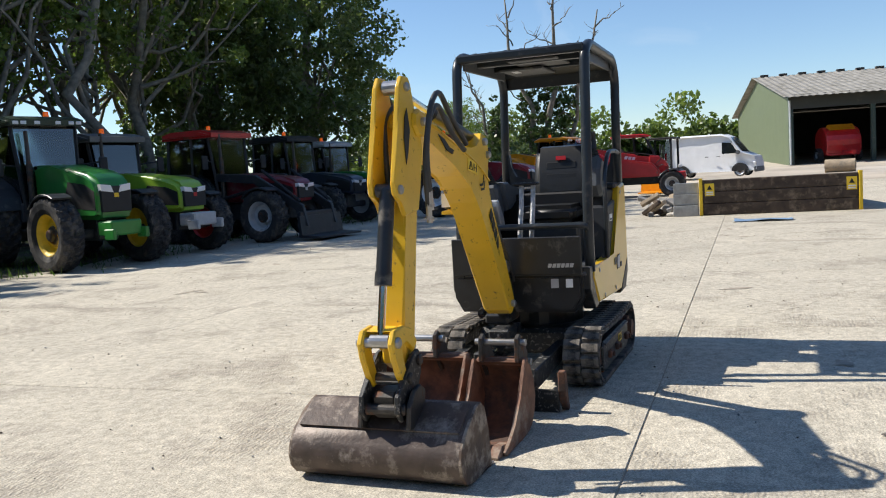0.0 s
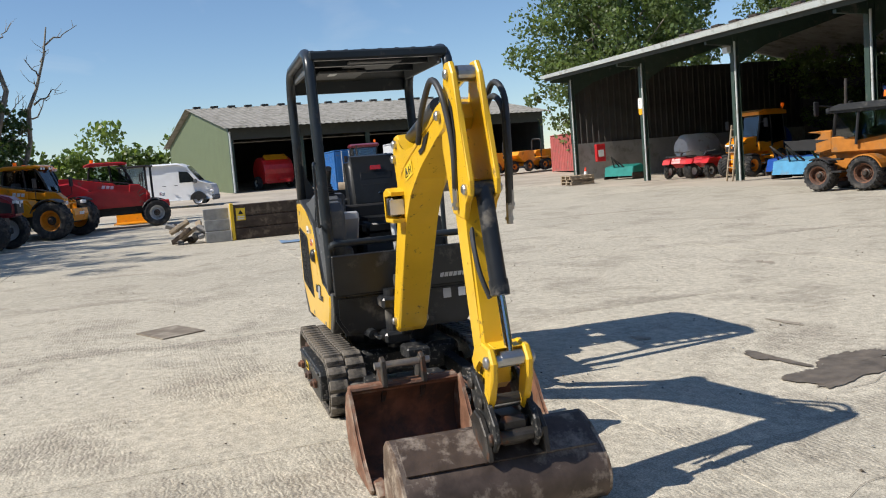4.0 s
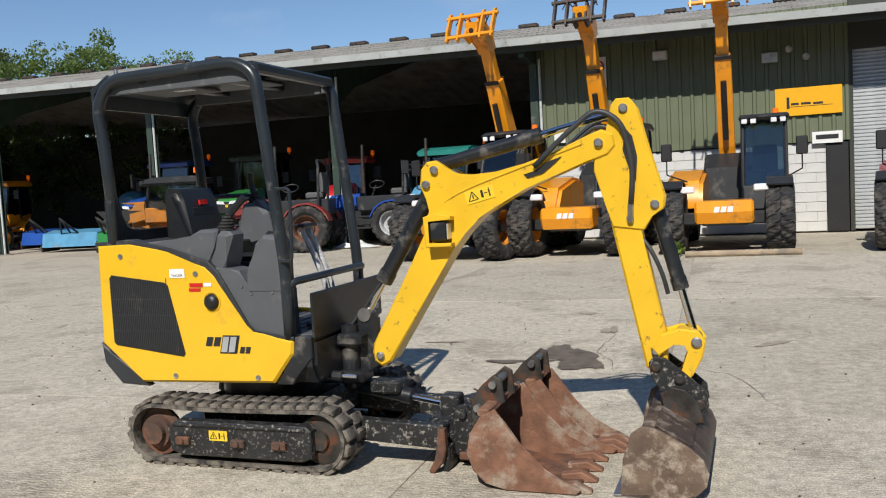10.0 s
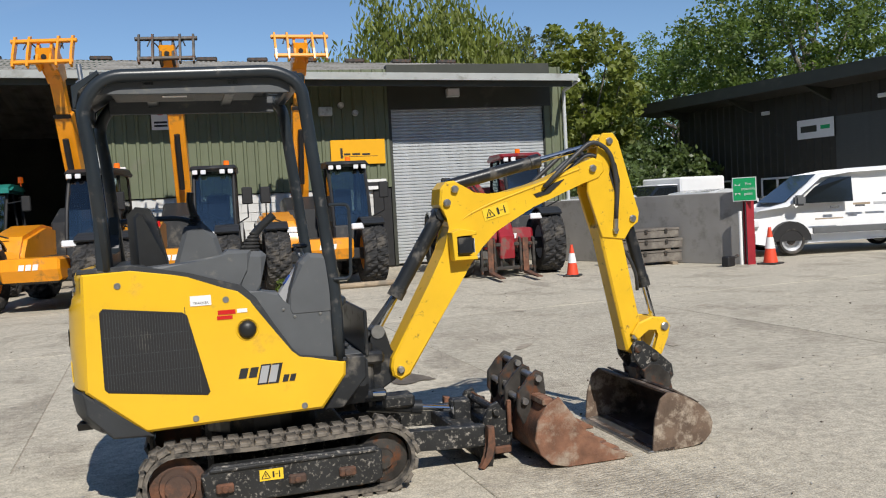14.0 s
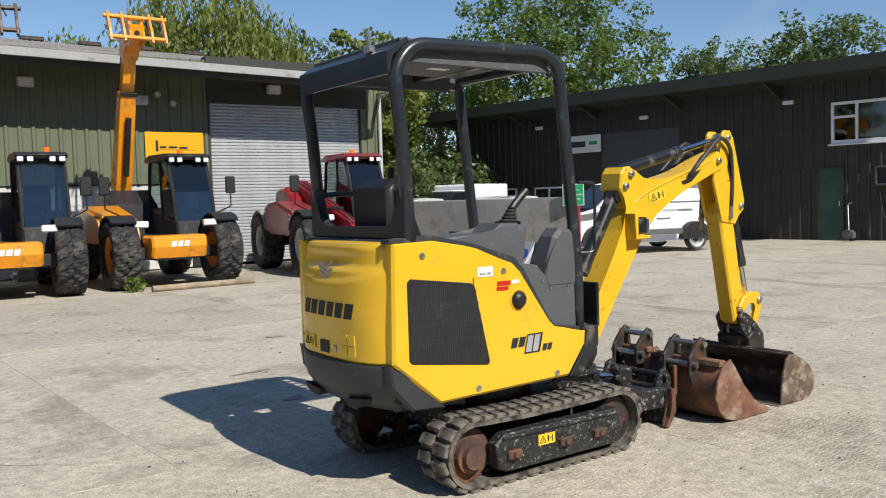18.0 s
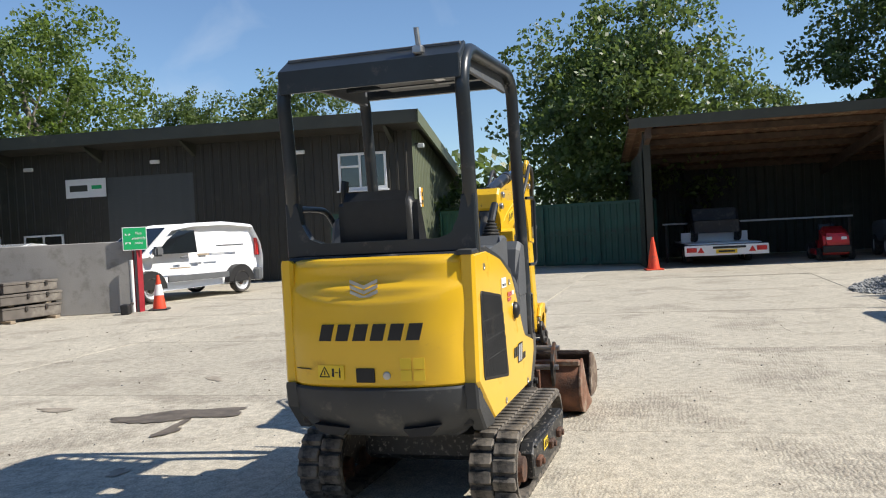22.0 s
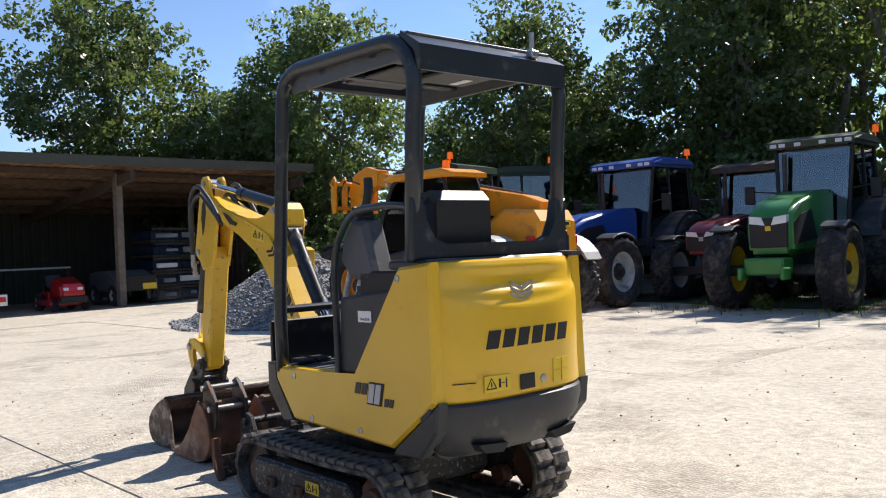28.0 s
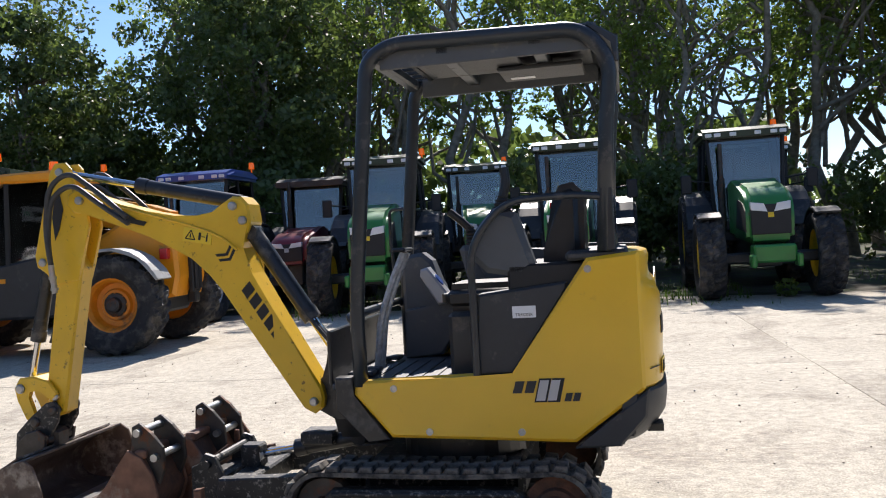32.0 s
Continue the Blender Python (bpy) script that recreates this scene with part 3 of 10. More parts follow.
for k in range(7):
    y = -1.1 + 1.2 * k
    bm = B()
    z = 0.216 * (y + 1.75) - 0.12
    v0 = [bm.verts.new((xx, y + dy, z + dz + eave_z(xx))) for xx in (SHX0, -1.9) for dy, dz in ((0, 0), (0.06, 0), (0.06, 0.13), (0, 0.13))]
    for i in range(4):
        bm.faces.new((v0[i], v0[4 + i], v0[4 + (i + 1) % 4], v0[(i + 1) % 4]))
    part("purlin", bm, "postgreen", shed)
# back wall and far end wall, interior shade deepened by their dark colour
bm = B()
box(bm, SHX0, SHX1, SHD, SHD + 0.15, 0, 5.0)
tagged(part("wall_back", bm, "shedin", None), "weathered back wall of the open shed, its colour darkened for shade", "wall", kind="structure").matrix_basis = shed_m
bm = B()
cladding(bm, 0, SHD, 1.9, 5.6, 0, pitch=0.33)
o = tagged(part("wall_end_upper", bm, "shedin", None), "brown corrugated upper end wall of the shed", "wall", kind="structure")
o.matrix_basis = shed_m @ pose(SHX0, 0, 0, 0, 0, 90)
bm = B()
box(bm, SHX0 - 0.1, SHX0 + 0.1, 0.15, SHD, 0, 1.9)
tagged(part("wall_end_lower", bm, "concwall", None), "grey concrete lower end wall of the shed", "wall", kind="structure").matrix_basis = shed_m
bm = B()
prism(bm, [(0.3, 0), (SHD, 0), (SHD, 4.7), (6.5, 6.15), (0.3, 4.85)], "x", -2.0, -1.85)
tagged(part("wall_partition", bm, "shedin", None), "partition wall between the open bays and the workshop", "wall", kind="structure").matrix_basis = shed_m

# workshop front: cladding over white blockwork, roller door
bm = B()
cladding(bm, -1.9, 5.22, 2.02, 5.0, 0.0, pitch=0.27)
tagged(part("wall_workshop_cladding", bm, "cladgreen"), "sage green ribbed steel cladding of the workshop", "wall", kind="structure").matrix_basis = shed_m
WB = tagged(new("wall_workshop_base"), "white painted blockwork wall under the cladding", "wall", kind="structure")
WB.matrix_basis = shed_m
bm = B()
box(bm, -1.86, 5.1, 0.06, 0.2, 0, 2.0)
part("mortar", bm, "blockwhite", WB)
bm = B()
box(bm, -0.215, 0.215, -0.05, 0.05, -0.105, 0.105, bev=0.006)
blk = bpy.data.meshes.new("block")
bm.to_mesh(blk)
bm.free()
blk.materials.append(M["blockwhite"])
for r in range(9):
    for c in range(16):
        x = -1.65 + 0.44 * c + (0.22 if r % 2 else 0)
        if x < 4.95:
            shared("block", blk, WB, pose(x, 0.09, 0.115 + 0.22 * r))
bm = B()
box(bm, 5.22, 9.62, -0.05, 0.25, 3.98, 5.1)
tagged(part("wall_over_door", bm, "claddark"), "dark green clad lintel over the roller door", "wall", kind="structure").matrix_basis = shed_m
bm = B()
cladding(bm, 9.45, 9.95, 0, 5.0, -0.02, pitch=0.25)
tagged(part("wall_workshop_pier", bm, "cladgreen"), "narrow green clad pier beside the roller door", "wall", kind="structure").matrix_basis = shed_m
bm = B()
cladding(bm, 0, SHD, 0, 5.0, 0, pitch=0.27)
o = tagged(part("wall_workshop_side", bm, "cladgreen"), "green clad side wall of the workshop", "wall", kind="structure")
o.matrix_basis = shed_m @ pose(9.95, 0, 0, 0, 0, 90)
bm = B()
prism(bm, [(0, 4.6), (6.5, 6.2), (SHD, 4.6)], "x", 9.85, 9.95)
tagged(part("gable_workshop", bm, "cladgreen"), "green clad gable of the workshop", "wall", kind="structure").matrix_basis = shed_m
door = tagged(new("roller_door"), "closed galvanised steel roller shutter door of the workshop", "roller door", kind="structure")
door.matrix_basis = shed_m
bm = B()
prism(bm, [(-0.02, 0), (-0.055, 0.02), (-0.055, 0.055), (-0.02, 0.08), (0.0, 0.08), (0.0, 0)], "x", 5.27, 9.42)
slat = bpy.data.meshes.new("slat")
bmesh.ops.recalc_face_normals(bm, faces=bm.faces)
bm.to_mesh(slat)
bm.free()
slat.materials.append(M["rollerlight"])
for k in range(49):
    shared("slat", slat, door, pose(0, 0.12, 0.03 + 0.081 * k))
bm = B()
for a in (5.2, 9.42):
    box(bm, a, a + 0.09, 0.0, 0.2, 0, 4.0)
part("guide", bm, "claddark", door)
bm = B()
cyl(bm, (9.98, -0.12, 0), (9.98, -0.12, 4.2), 0.05, n=12)
tube(bm, [(9.98, -0.12, 4.15), (9.98, -0.12, 4.35), (9.9, -0.9, 4.4), (9.9, -1.32, 4.46)], 0.05, 10, 0.1)
part("downpipe", bm, "gutter", shed)
bm = B()
cladding(bm, -1.98, -1.72, 0, 2.1, -0.08, 0.26)
part("corner_trim", bm, "cladgreen", shed)

# ---- green workshop building beyond the yard ----
GB = math.degrees(math.atan2(1, -0.085)) + 0.0
gb_m = pose(20.69, 5.64, 0, 0, 0, GB)  # x runs along the front towards the far end, y away to the front


def gwall(name, mk, mat, label):
    o = tagged(part(name, mk, mat), label, "wall", kind="structure")
    o.matrix_basis = gb_m
    return o


def clad_y(bm, x0, x1, z0, z1, y, pitch=0.3, depth=0.03):
    cladding(bm, x0, x1, z0, z1, 0, pitch, depth)
    for v in bm.verts:
        v.co.y = y - v.co.y
    return bm


LB = 16.9
# front sheets take the cladding colour that is darkened for the shaded side
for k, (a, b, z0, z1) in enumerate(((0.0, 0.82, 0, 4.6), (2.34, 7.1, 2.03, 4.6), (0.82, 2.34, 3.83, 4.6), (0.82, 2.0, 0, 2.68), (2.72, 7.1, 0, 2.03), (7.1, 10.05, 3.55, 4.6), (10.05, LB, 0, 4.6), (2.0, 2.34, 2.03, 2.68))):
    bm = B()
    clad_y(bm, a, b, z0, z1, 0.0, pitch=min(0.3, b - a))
    gwall("wall_green_front", bm, "cladshaded", "olive ribbed steel cladding of the green building, its colour darkened for shade")
bm = B()
box(bm, 0.0, LB, -0.6, -0.25, 0, 0.1)
cladding(bm, 0.0, 14.0, 0, 6.0, 0, pitch=0.3)
for v in bm.verts:
    x, y, z = v.co
    if z > 1:
        v.co.z = 4.65 - 0.135 * max(0, x)
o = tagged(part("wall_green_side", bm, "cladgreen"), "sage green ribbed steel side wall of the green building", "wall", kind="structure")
o.matrix_basis = gb_m @ pose(0, 0, 0, 0, 0, -90) @ Matrix.Diagonal((1, -1, 1, 1)) @ Matrix.Diagonal((1, -1, 1, 1))
bm = B()
box(bm, LB, LB + 0.15, -14, 0, 0, 4.4)
gwall("wall_green_far", bm, "cladshaded", "far end wall of the green building")
bm = B()
box(bm, 0.2, LB, -14.2, -14, 0, 2.9)
gwall("wall_green_back", bm, "cladshaded", "back wall of the green building")
groof = thing("green_roof", "dark green monopitch roof with a deep front overhang", "roof", gb_m, kind="structure")
bm = B()
corrugated(bm, -0.35, LB + 1.4, 1.15, 4.86, -14.4, 2.80, pitch=0.3)
part("roof_sheet", bm, "claddark", groof)
bm = B()
box(bm, -0.42, LB + 1.45, 1.15, 1.19, 4.50, 4.88)
part("fascia", bm, "claddark", groof)
bm = B()
prism(bm, [(1.19, 4.5), (1.19, 4.88), (-14.4, 2.86), (-14.4, 2.5)], "x", -0.44, -0.37)
part("bargeboard", bm, "cladgreen", groof)
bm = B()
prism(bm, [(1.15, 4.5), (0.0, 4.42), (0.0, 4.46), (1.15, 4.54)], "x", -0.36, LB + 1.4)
part("soffit", bm, "cladshaded", groof)
for k in range(6):
    bm = B()
    prism(bm, [(0.02, 4.05), (1.1, 4.46), (0.02, 4.46)], "x", 0.55 + 3.2 * k, 0.67 + 3.2 * k)
    part("bracket", bm, "claddark", groof)

win = thing("window_1", "white framed window with one small opening light", "window", gb_m, kind="structure")
bm = B()
for a, b, z0, z1 in ((0.82, 2.34, 3.75, 3.83), (0.82, 2.34, 2.68, 2.78), (0.82, 0.90, 2.78, 3.75), (2.26, 2.34, 2.78, 3.75), (1.62, 1.69, 2.78, 3.75), (1.69, 2.26, 3.38, 3.45)):
    box(bm, a, b, -0.05, 0.05, z0, z1, bev=0.008)
part("window_frame", bm, "white", win)
bm = B()
box(bm, 0.76, 2.40, 0.03, 0.12, 2.63, 2.68, bev=0.01)
part("window_sill", bm, "white", win)
for a, b, z0, z1 in ((0.9, 1.62, 2.78, 3.75), (1.69, 2.26, 2.78, 3.38), (1.69, 2.26, 3.45, 3.75)):
    bm = B()
    box(bm, a, b, -0.012, -0.004, z0, z1)
    part("pane", bm, "darkglass", win)
bm = B()
box(bm, 0.5, 2.7, -2.6, -0.9, 2.55, 3.95)
part("room_dark", bm, "black", win)
d1 = thing("door_1", "closed dark teal green steel door of the green building", "door", gb_m, kind="structure")
bm = B()
box(bm, 2.04, 2.68, -0.03, 0.035, 0.02, 1.98, bev=0.006)
part("door_leaf", bm, surf("dark teal door paint", (0.018, 0.062, 0.045), 0.5, var=0.15, scale=3), d1)
bm = B()
for a, b, z0, z1 in ((2.0, 2.04, 0, 2.03), (2.68, 2.72, 0, 2.03), (2.0, 2.72, 1.98, 2.03)):
    box(bm, a, b, -0.05, 0.05, z0, z1)
part("door_frame", bm, "claddark", d1)
bm = B()
box(bm, 2.1, 2.13, 0.035, 0.07, 0.95, 1.10, bev=0.005)
part("door_handle", bm, "steel", d1)
d2 = thing("roller_door_green", "closed grey steel roller shutter in the green building", "roller door", gb_m, kind="structure")
bm = B()
prism(bm, [(0.02, 0), (-0.015, 0.02), (-0.015, 0.055), (0.02, 0.08), (0.05, 0.08), (0.05, 0)], "x", 7.1, 10.05)
slat2 = bpy.data.meshes.new("slat")
bmesh.ops.recalc_face_normals(bm, faces=bm.faces)
bm.to_mesh(slat2)
bm.free()
slat2.materials.append(surf("dark grey roller slat", (0.075, 0.08, 0.08), 0.5, metal=0.3, var=0.1, scale=4))
for k in range(44):
    shared("slat", slat2, d2, pose(0, -0.06, 0.0 + 0.081 * k))

# boundary gate of dark green sheet
gate = thing("yard_gate", "tall dark green sheet steel gate between the green building and the cart shed", "gate", None, kind="structure")
M["gategreen"] = surf("dark green gate paint", (0.010, 0.068, 0.048), 0.5, var=0.2, scale=2, dirt=(0.04, 0.05, 0.04), amt=0.2)
ga, gb2 = Vector((22.6, 5.2, 0)), Vector((20.75, -1.6, 0))
for k in range(4):
    p, q = ga.lerp(gb2, k / 4), ga.lerp(gb2, (k + 1) / 4)
    L = (q - p).length
    bm = B()
    cladding(bm, 0.03, L - 0.03, 0.06, 1.9, 0, 0.2, 0.018)
    g = part("gate_leaf", bm, "gategreen", gate, pose_m=axes(p, q - p, (0, 0, 1)) @ pose(0, 0, 0, -90))
    bm = B()
    for x0, x1, z0, z1 in ((0, L, 0.1, 0.16), (0, L, 0.95, 1.01), (0, L, 1.84, 1.92), (0.0, 0.06, 0.1, 1.92), (L - 0.06, L, 0.1, 1.92)):
        box(bm, x0, x1, -0.075, -0.03, z0, z1)
    part("gate_frame", bm, "gategreen", gate, pose_m=axes(p, q - p, (0, 0, 1)) @ pose(0, 0, 0, -90))

# ---- timber cart shed ----
CS = math.degrees(math.atan2(-1, 0.085))
cs_m = pose(19.4, -1.45, 0, 0, 0, CS)  # x runs along the front, y into the back
cart = thing("cart_shed", "open timber cart shed with a tin monopitch roof", "shed", cs_m, kind="structure")
M["oldwood"] = surf("dark old timber", (0.075, 0.05, 0.035), 0.85, var=0.3, scale=5, bump=0.06, bscale=30)
M["greypost"] = surf("weathered grey timber post", (0.16, 0.135, 0.11), 0.85, var=0.25, scale=6, bump=0.06, bscale=30)
M["rusttin"] = surf("brown rusty tin underside", (0.16, 0.085, 0.045), 0.8, var=0.3, scale=2, bump=0.03, dirt=(0.28, 0.2, 0.12), amt=0.3)
M["tinroof"] = surf("dark painted tin roof", (0.05, 0.052, 0.045), 0.6, var=0.2, scale=2)
bm = B()
corrugated(bm, -0.45, 12.5, -0.9, 3.95, 6.5, 2.9, pitch=0.3)
part("roof_sheet", bm, "rusttin", cart)
bm = B()
corrugated(bm, -0.45, 12.5, -0.9, 3.975, 6.5, 2.925, pitch=0.3, thick=0.004)
part("roof_sheet", bm, "tinroof", cart)
bm = B()
v0 = [bm.verts.new(p) for p in ((-0.5, -0.93, 3.72), (-0.5, -0.89, 3.72), (-0.5, -0.89, 3.98), (-0.5, -0.93, 3.98), (12.55, -0.93, 3.92), (12.55, -0.89, 3.92), (12.55, -0.89, 4.18), (12.55, -0.93, 4.18))]
for q in ((0, 1, 2, 3), (7, 6, 5, 4), (0, 4, 5, 1), (1, 5, 6, 2), (2, 6, 7, 3), (3, 7, 4, 0)):
    bm.faces.new([v0[i] for i in q])
part("fascia", bm, "claddark", cart)
for x in (0.0, 6.2, 12.1):
    bm = B()
    box(bm, x - 0.1, x + 0.1, -0.1, 0.1, 0, 3.7, bev=0.012)
    part("post", bm, "greypost" if x else "claddark", cart)
    bm = B()
    prism(bm, [(-0.85, 3.72), (6.4, 2.75), (6.4, 2.5), (-0.85, 3.45)], "x", x - 0.07, x + 0.07)
    part("rafter", bm, "oldwood", cart)
for y in (0.0, 1.3, 2.6, 3.9, 5.2):
    bm = B()
    box(bm, 0, 12.3, y - 0.05, y + 0.05, 3.62 - 0.142 * y, 3.78 - 0.142 * y)
    part("purlin", bm, "oldwood", cart)
bm = B()
cladding(bm, 0, 12.2, 0, 3.1, 0, 0.3)
tagged(part("wall_cart_back", bm, "claddark"), "dark clad back wall of the cart shed", "wall", kind="structure").matrix_basis = cs_m @ pose(0, 6.3, 0)
bm = B()
cladding(bm, 0, 6.4, 0, 3.2, 0, 0.3)
tagged(part("wall_cart_side", bm, "claddark"), "dark clad side wall of the cart shed", "wall", kind="structure").matrix_basis = cs_m @ pose(-0.12, -0.1, 0, 0, 0, 90)
bm = B()
cladding(bm, 0, 4.4, 0, 3.1, 0, 0.3)
tagged(part("wall_cart_end", bm, "oldwood"), "brown clad end wall of the cart shed", "wall", kind="structure").matrix_basis = cs_m @ pose(12.2, 2.0, 0, 0, 0, 90)

# ---- concrete boundary wall ----
cw = tagged(new("wall_concrete"), "low grey cast concrete boundary wall", "wall", kind="structure")
wa, wb = Vector((6.6, 19.6, 0)), Vector((10.35, 8.9, 0))
wd = (wb - wa)
bm = B()
box(bm, 0, wd.length, 0, 0.22, 0, 1.43, bev=0.015)
part("wall_panel", bm, "concwall", cw, pose_m=axes(wa, wd, (0, 0, 1)) @ pose(0, 0, 0, -90))

# ---- far barn ----
bn_m = pose(-61, 2.2, 0.55, 0, 0, 100)  # x runs along the open front, -y is towards the yard... front faces -y
barn = thing("far_barn", "large distant green barn with a pale fibre cement roof", "barn", bn_m, kind="structure")
BL, BD, EZ, RZ = 27.0, 27.0, 4.75, 7.35
for k in range(3):
    bm = B()
    corrugated(bm, -0.5 + (BL + 1) * k / 3, -0.5 + (BL + 1) * (k + 1) / 3, -1.2, EZ - 0.1, BD / 2, RZ, pitch=0.5, depth=0.05)
    part("roof_sheet", bm, "fibre", barn)
bm = B()
corrugated(bm, -0.5, BL + 0.5, BD + 1, EZ - 0.1, BD / 2, RZ, pitch=1.0)
part("roof_sheet", bm, "fibre", barn)
for k in range(18):
    bm = B()
    box(bm, -0.3, 0.3, -0.25, 0.25, 0, 0.16)
    part("ridge_vent", bm, "darksteel", barn, pose_m=pose(0.5 + 1.5 * k, BD / 2, RZ))
bm = B()
prism(bm, [(0, 0), (BD, 0), (BD, EZ), (BD / 2, RZ - 0.1), (0, EZ)], "x", 0, 0.2)
part("gable_wall", bm, surf("green clad barn gable", (0.10, 0.125, 0.062), 0.6, var=0.08, scale=1), barn)
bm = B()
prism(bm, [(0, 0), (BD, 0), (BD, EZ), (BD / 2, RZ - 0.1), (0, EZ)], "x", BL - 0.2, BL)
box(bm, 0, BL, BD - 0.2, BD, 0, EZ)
# same inner colour, darkened for the barn's shade
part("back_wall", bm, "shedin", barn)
for x in (0.1, 5.4, 10.8, 16.0, 21.4, BL - 0.1):
    bm = B()
    box(bm, x - 0.15, x + 0.15, -0.1, 0.2, 0, EZ)
    part("post", bm, "postgreen", barn)
bm = B()
box(bm, 0, BL, -0.15, -0.05, EZ - 0.9, EZ + 0.1)
part("fascia", bm, "claddark", barn)
bm = B()
box(bm, 16.1, 21.3, 0, 0.1, 0, EZ - 0.8)
part("sliding_door", bm, "concwall", barn)
bm = B()
cyl(bm, (0.0, -0.25, 0), (0.0, -0.25, EZ - 0.3), 0.07, n=8)
part("downpipe", bm, "gutter", barn)

# ---- excavator ----
ex = thing("mini_excavator", "yellow compact tracked excavator with a dark tube canopy", "excavator")


def plate(name, pts, y0, y1, mat, parent=ex, bev=0.008, label="", slope=None, smooth=False):
    """A plate with an x-z outline between y0 and y1; slope: (x0, dy/dx) shears it sideways."""
    bm = B()
    prism(bm, pts, "y", y0, y1, bev)
    if slope:
        for v in bm.verts:
            v.co.y += slope[1] * (v.co.x - slope[0])
    return part(name, bm, mat, parent, label, smooth)


def mark(name, n, w, h, mat, parent, m, lean=0.25, depth=0.002, gap=0.22):
    """A brand mark drawn as a row of n plain leaning bars, each a part."""
    step = w / n
    for i in range(n):
        x = -w / 2 + i * step
        o = part(name, prism(B(), [(x, -h / 2), (x + step * (1 - gap), -h / 2), (x + step * (1 - gap) + lean * h, h / 2), (x + lean * h, h / 2)], "z", 0, depth), mat, parent, pose_m=m)
    return o


def rect(name, w, h, mat, parent, m, label="", depth=0.002):
    bm = B()
    box(bm, -w / 2, w / 2, -h / 2, h / 2, 0, depth)
    return part(name, bm, mat, parent, label, pose_m=m)


def face(o, right, up=(0, 0, 1)):
    return axes(o, right, up)


def warning(parent, o, right, w=0.12, h=0.055, up=(0, 0, 1)):
    """A yellow warning sticker with its black sign shapes."""
    s = rect("warning_sticker", w, h, "stickeryellow", parent, face(o, right, up), "yellow warning sticker")
    bm = B()
    r = h * 0.40
    for a0, a1 in ((0, 1), (1, 2), (2, 0)):
        p = [Vector((-w * 0.24 + r * 1.1 * math.cos(radians(90 + 120 * k)), -h * 0.08 + r * 1.1 * math.sin(radians(90 + 120 * k)), 0.003)) for k in (a0, a1)]
        cyl(bm, p[0], p[1], h * 0.035, n=4)
    box(bm, -w * 0.26, -w * 0.22, -h * 0.18, h * 0.12, 0.002, 0.0035)
    box(bm, w * 0.04, w * 0.12, -h * 0.28, h * 0.28, 0.002, 0.0035)
    box(bm, w * 0.15, w * 0.27, -h * 0.03, h * 0.03, 0.002, 0.0035)
    box(bm, w * 0.31, w * 0.36, -h * 0.32, h * 0.18, 0.002, 0.0035)
    box(bm, w * 0.32, w * 0.35, h * 0.2, h * 0.32, 0.002, 0.0035)
    part("sign_shape", bm, "black", s)
    return s


# tracks
def track_path(n):
    """Points and tangents round a track loop."""
    xr, xf, zr, zf, rr, rf = -0.51, 0.51, 0.184, 0.184, 0.160, 0.160
    pts = []
    for a in range(90, 271, 12):
        pts.append((xr + rr * math.cos(radians(a)), zr + rr * math.sin(radians(a))))
    for a in range(-90, 91, 12):
        pts.append((xf + rf * math.cos(radians(a)), zf + rf * math.sin(radians(a))))
    pts += [(0.2, 0.336), (-0.15, 0.332), (-0.4, 0.340)]
    pts = [Vector((p[0], 0, p[1])) for p in pts] + [Vector((pts[0][0], 0, pts[0][1]))]
    lens = [0]
    for a, b in zip(pts, pts[1:]):
        lens.append(lens[-1] + (b - a).length)
    out = []
    for k in range(n):
        s = lens[-1] * k / n
        i = max(j for j in range(len(lens)) if lens[j] <= s)
        i = min(i, len(pts) - 2)
        d = (pts[i + 1] - pts[i]).normalized()
        out.append((pts[i] + d * (s - lens[i]), d))
    return out


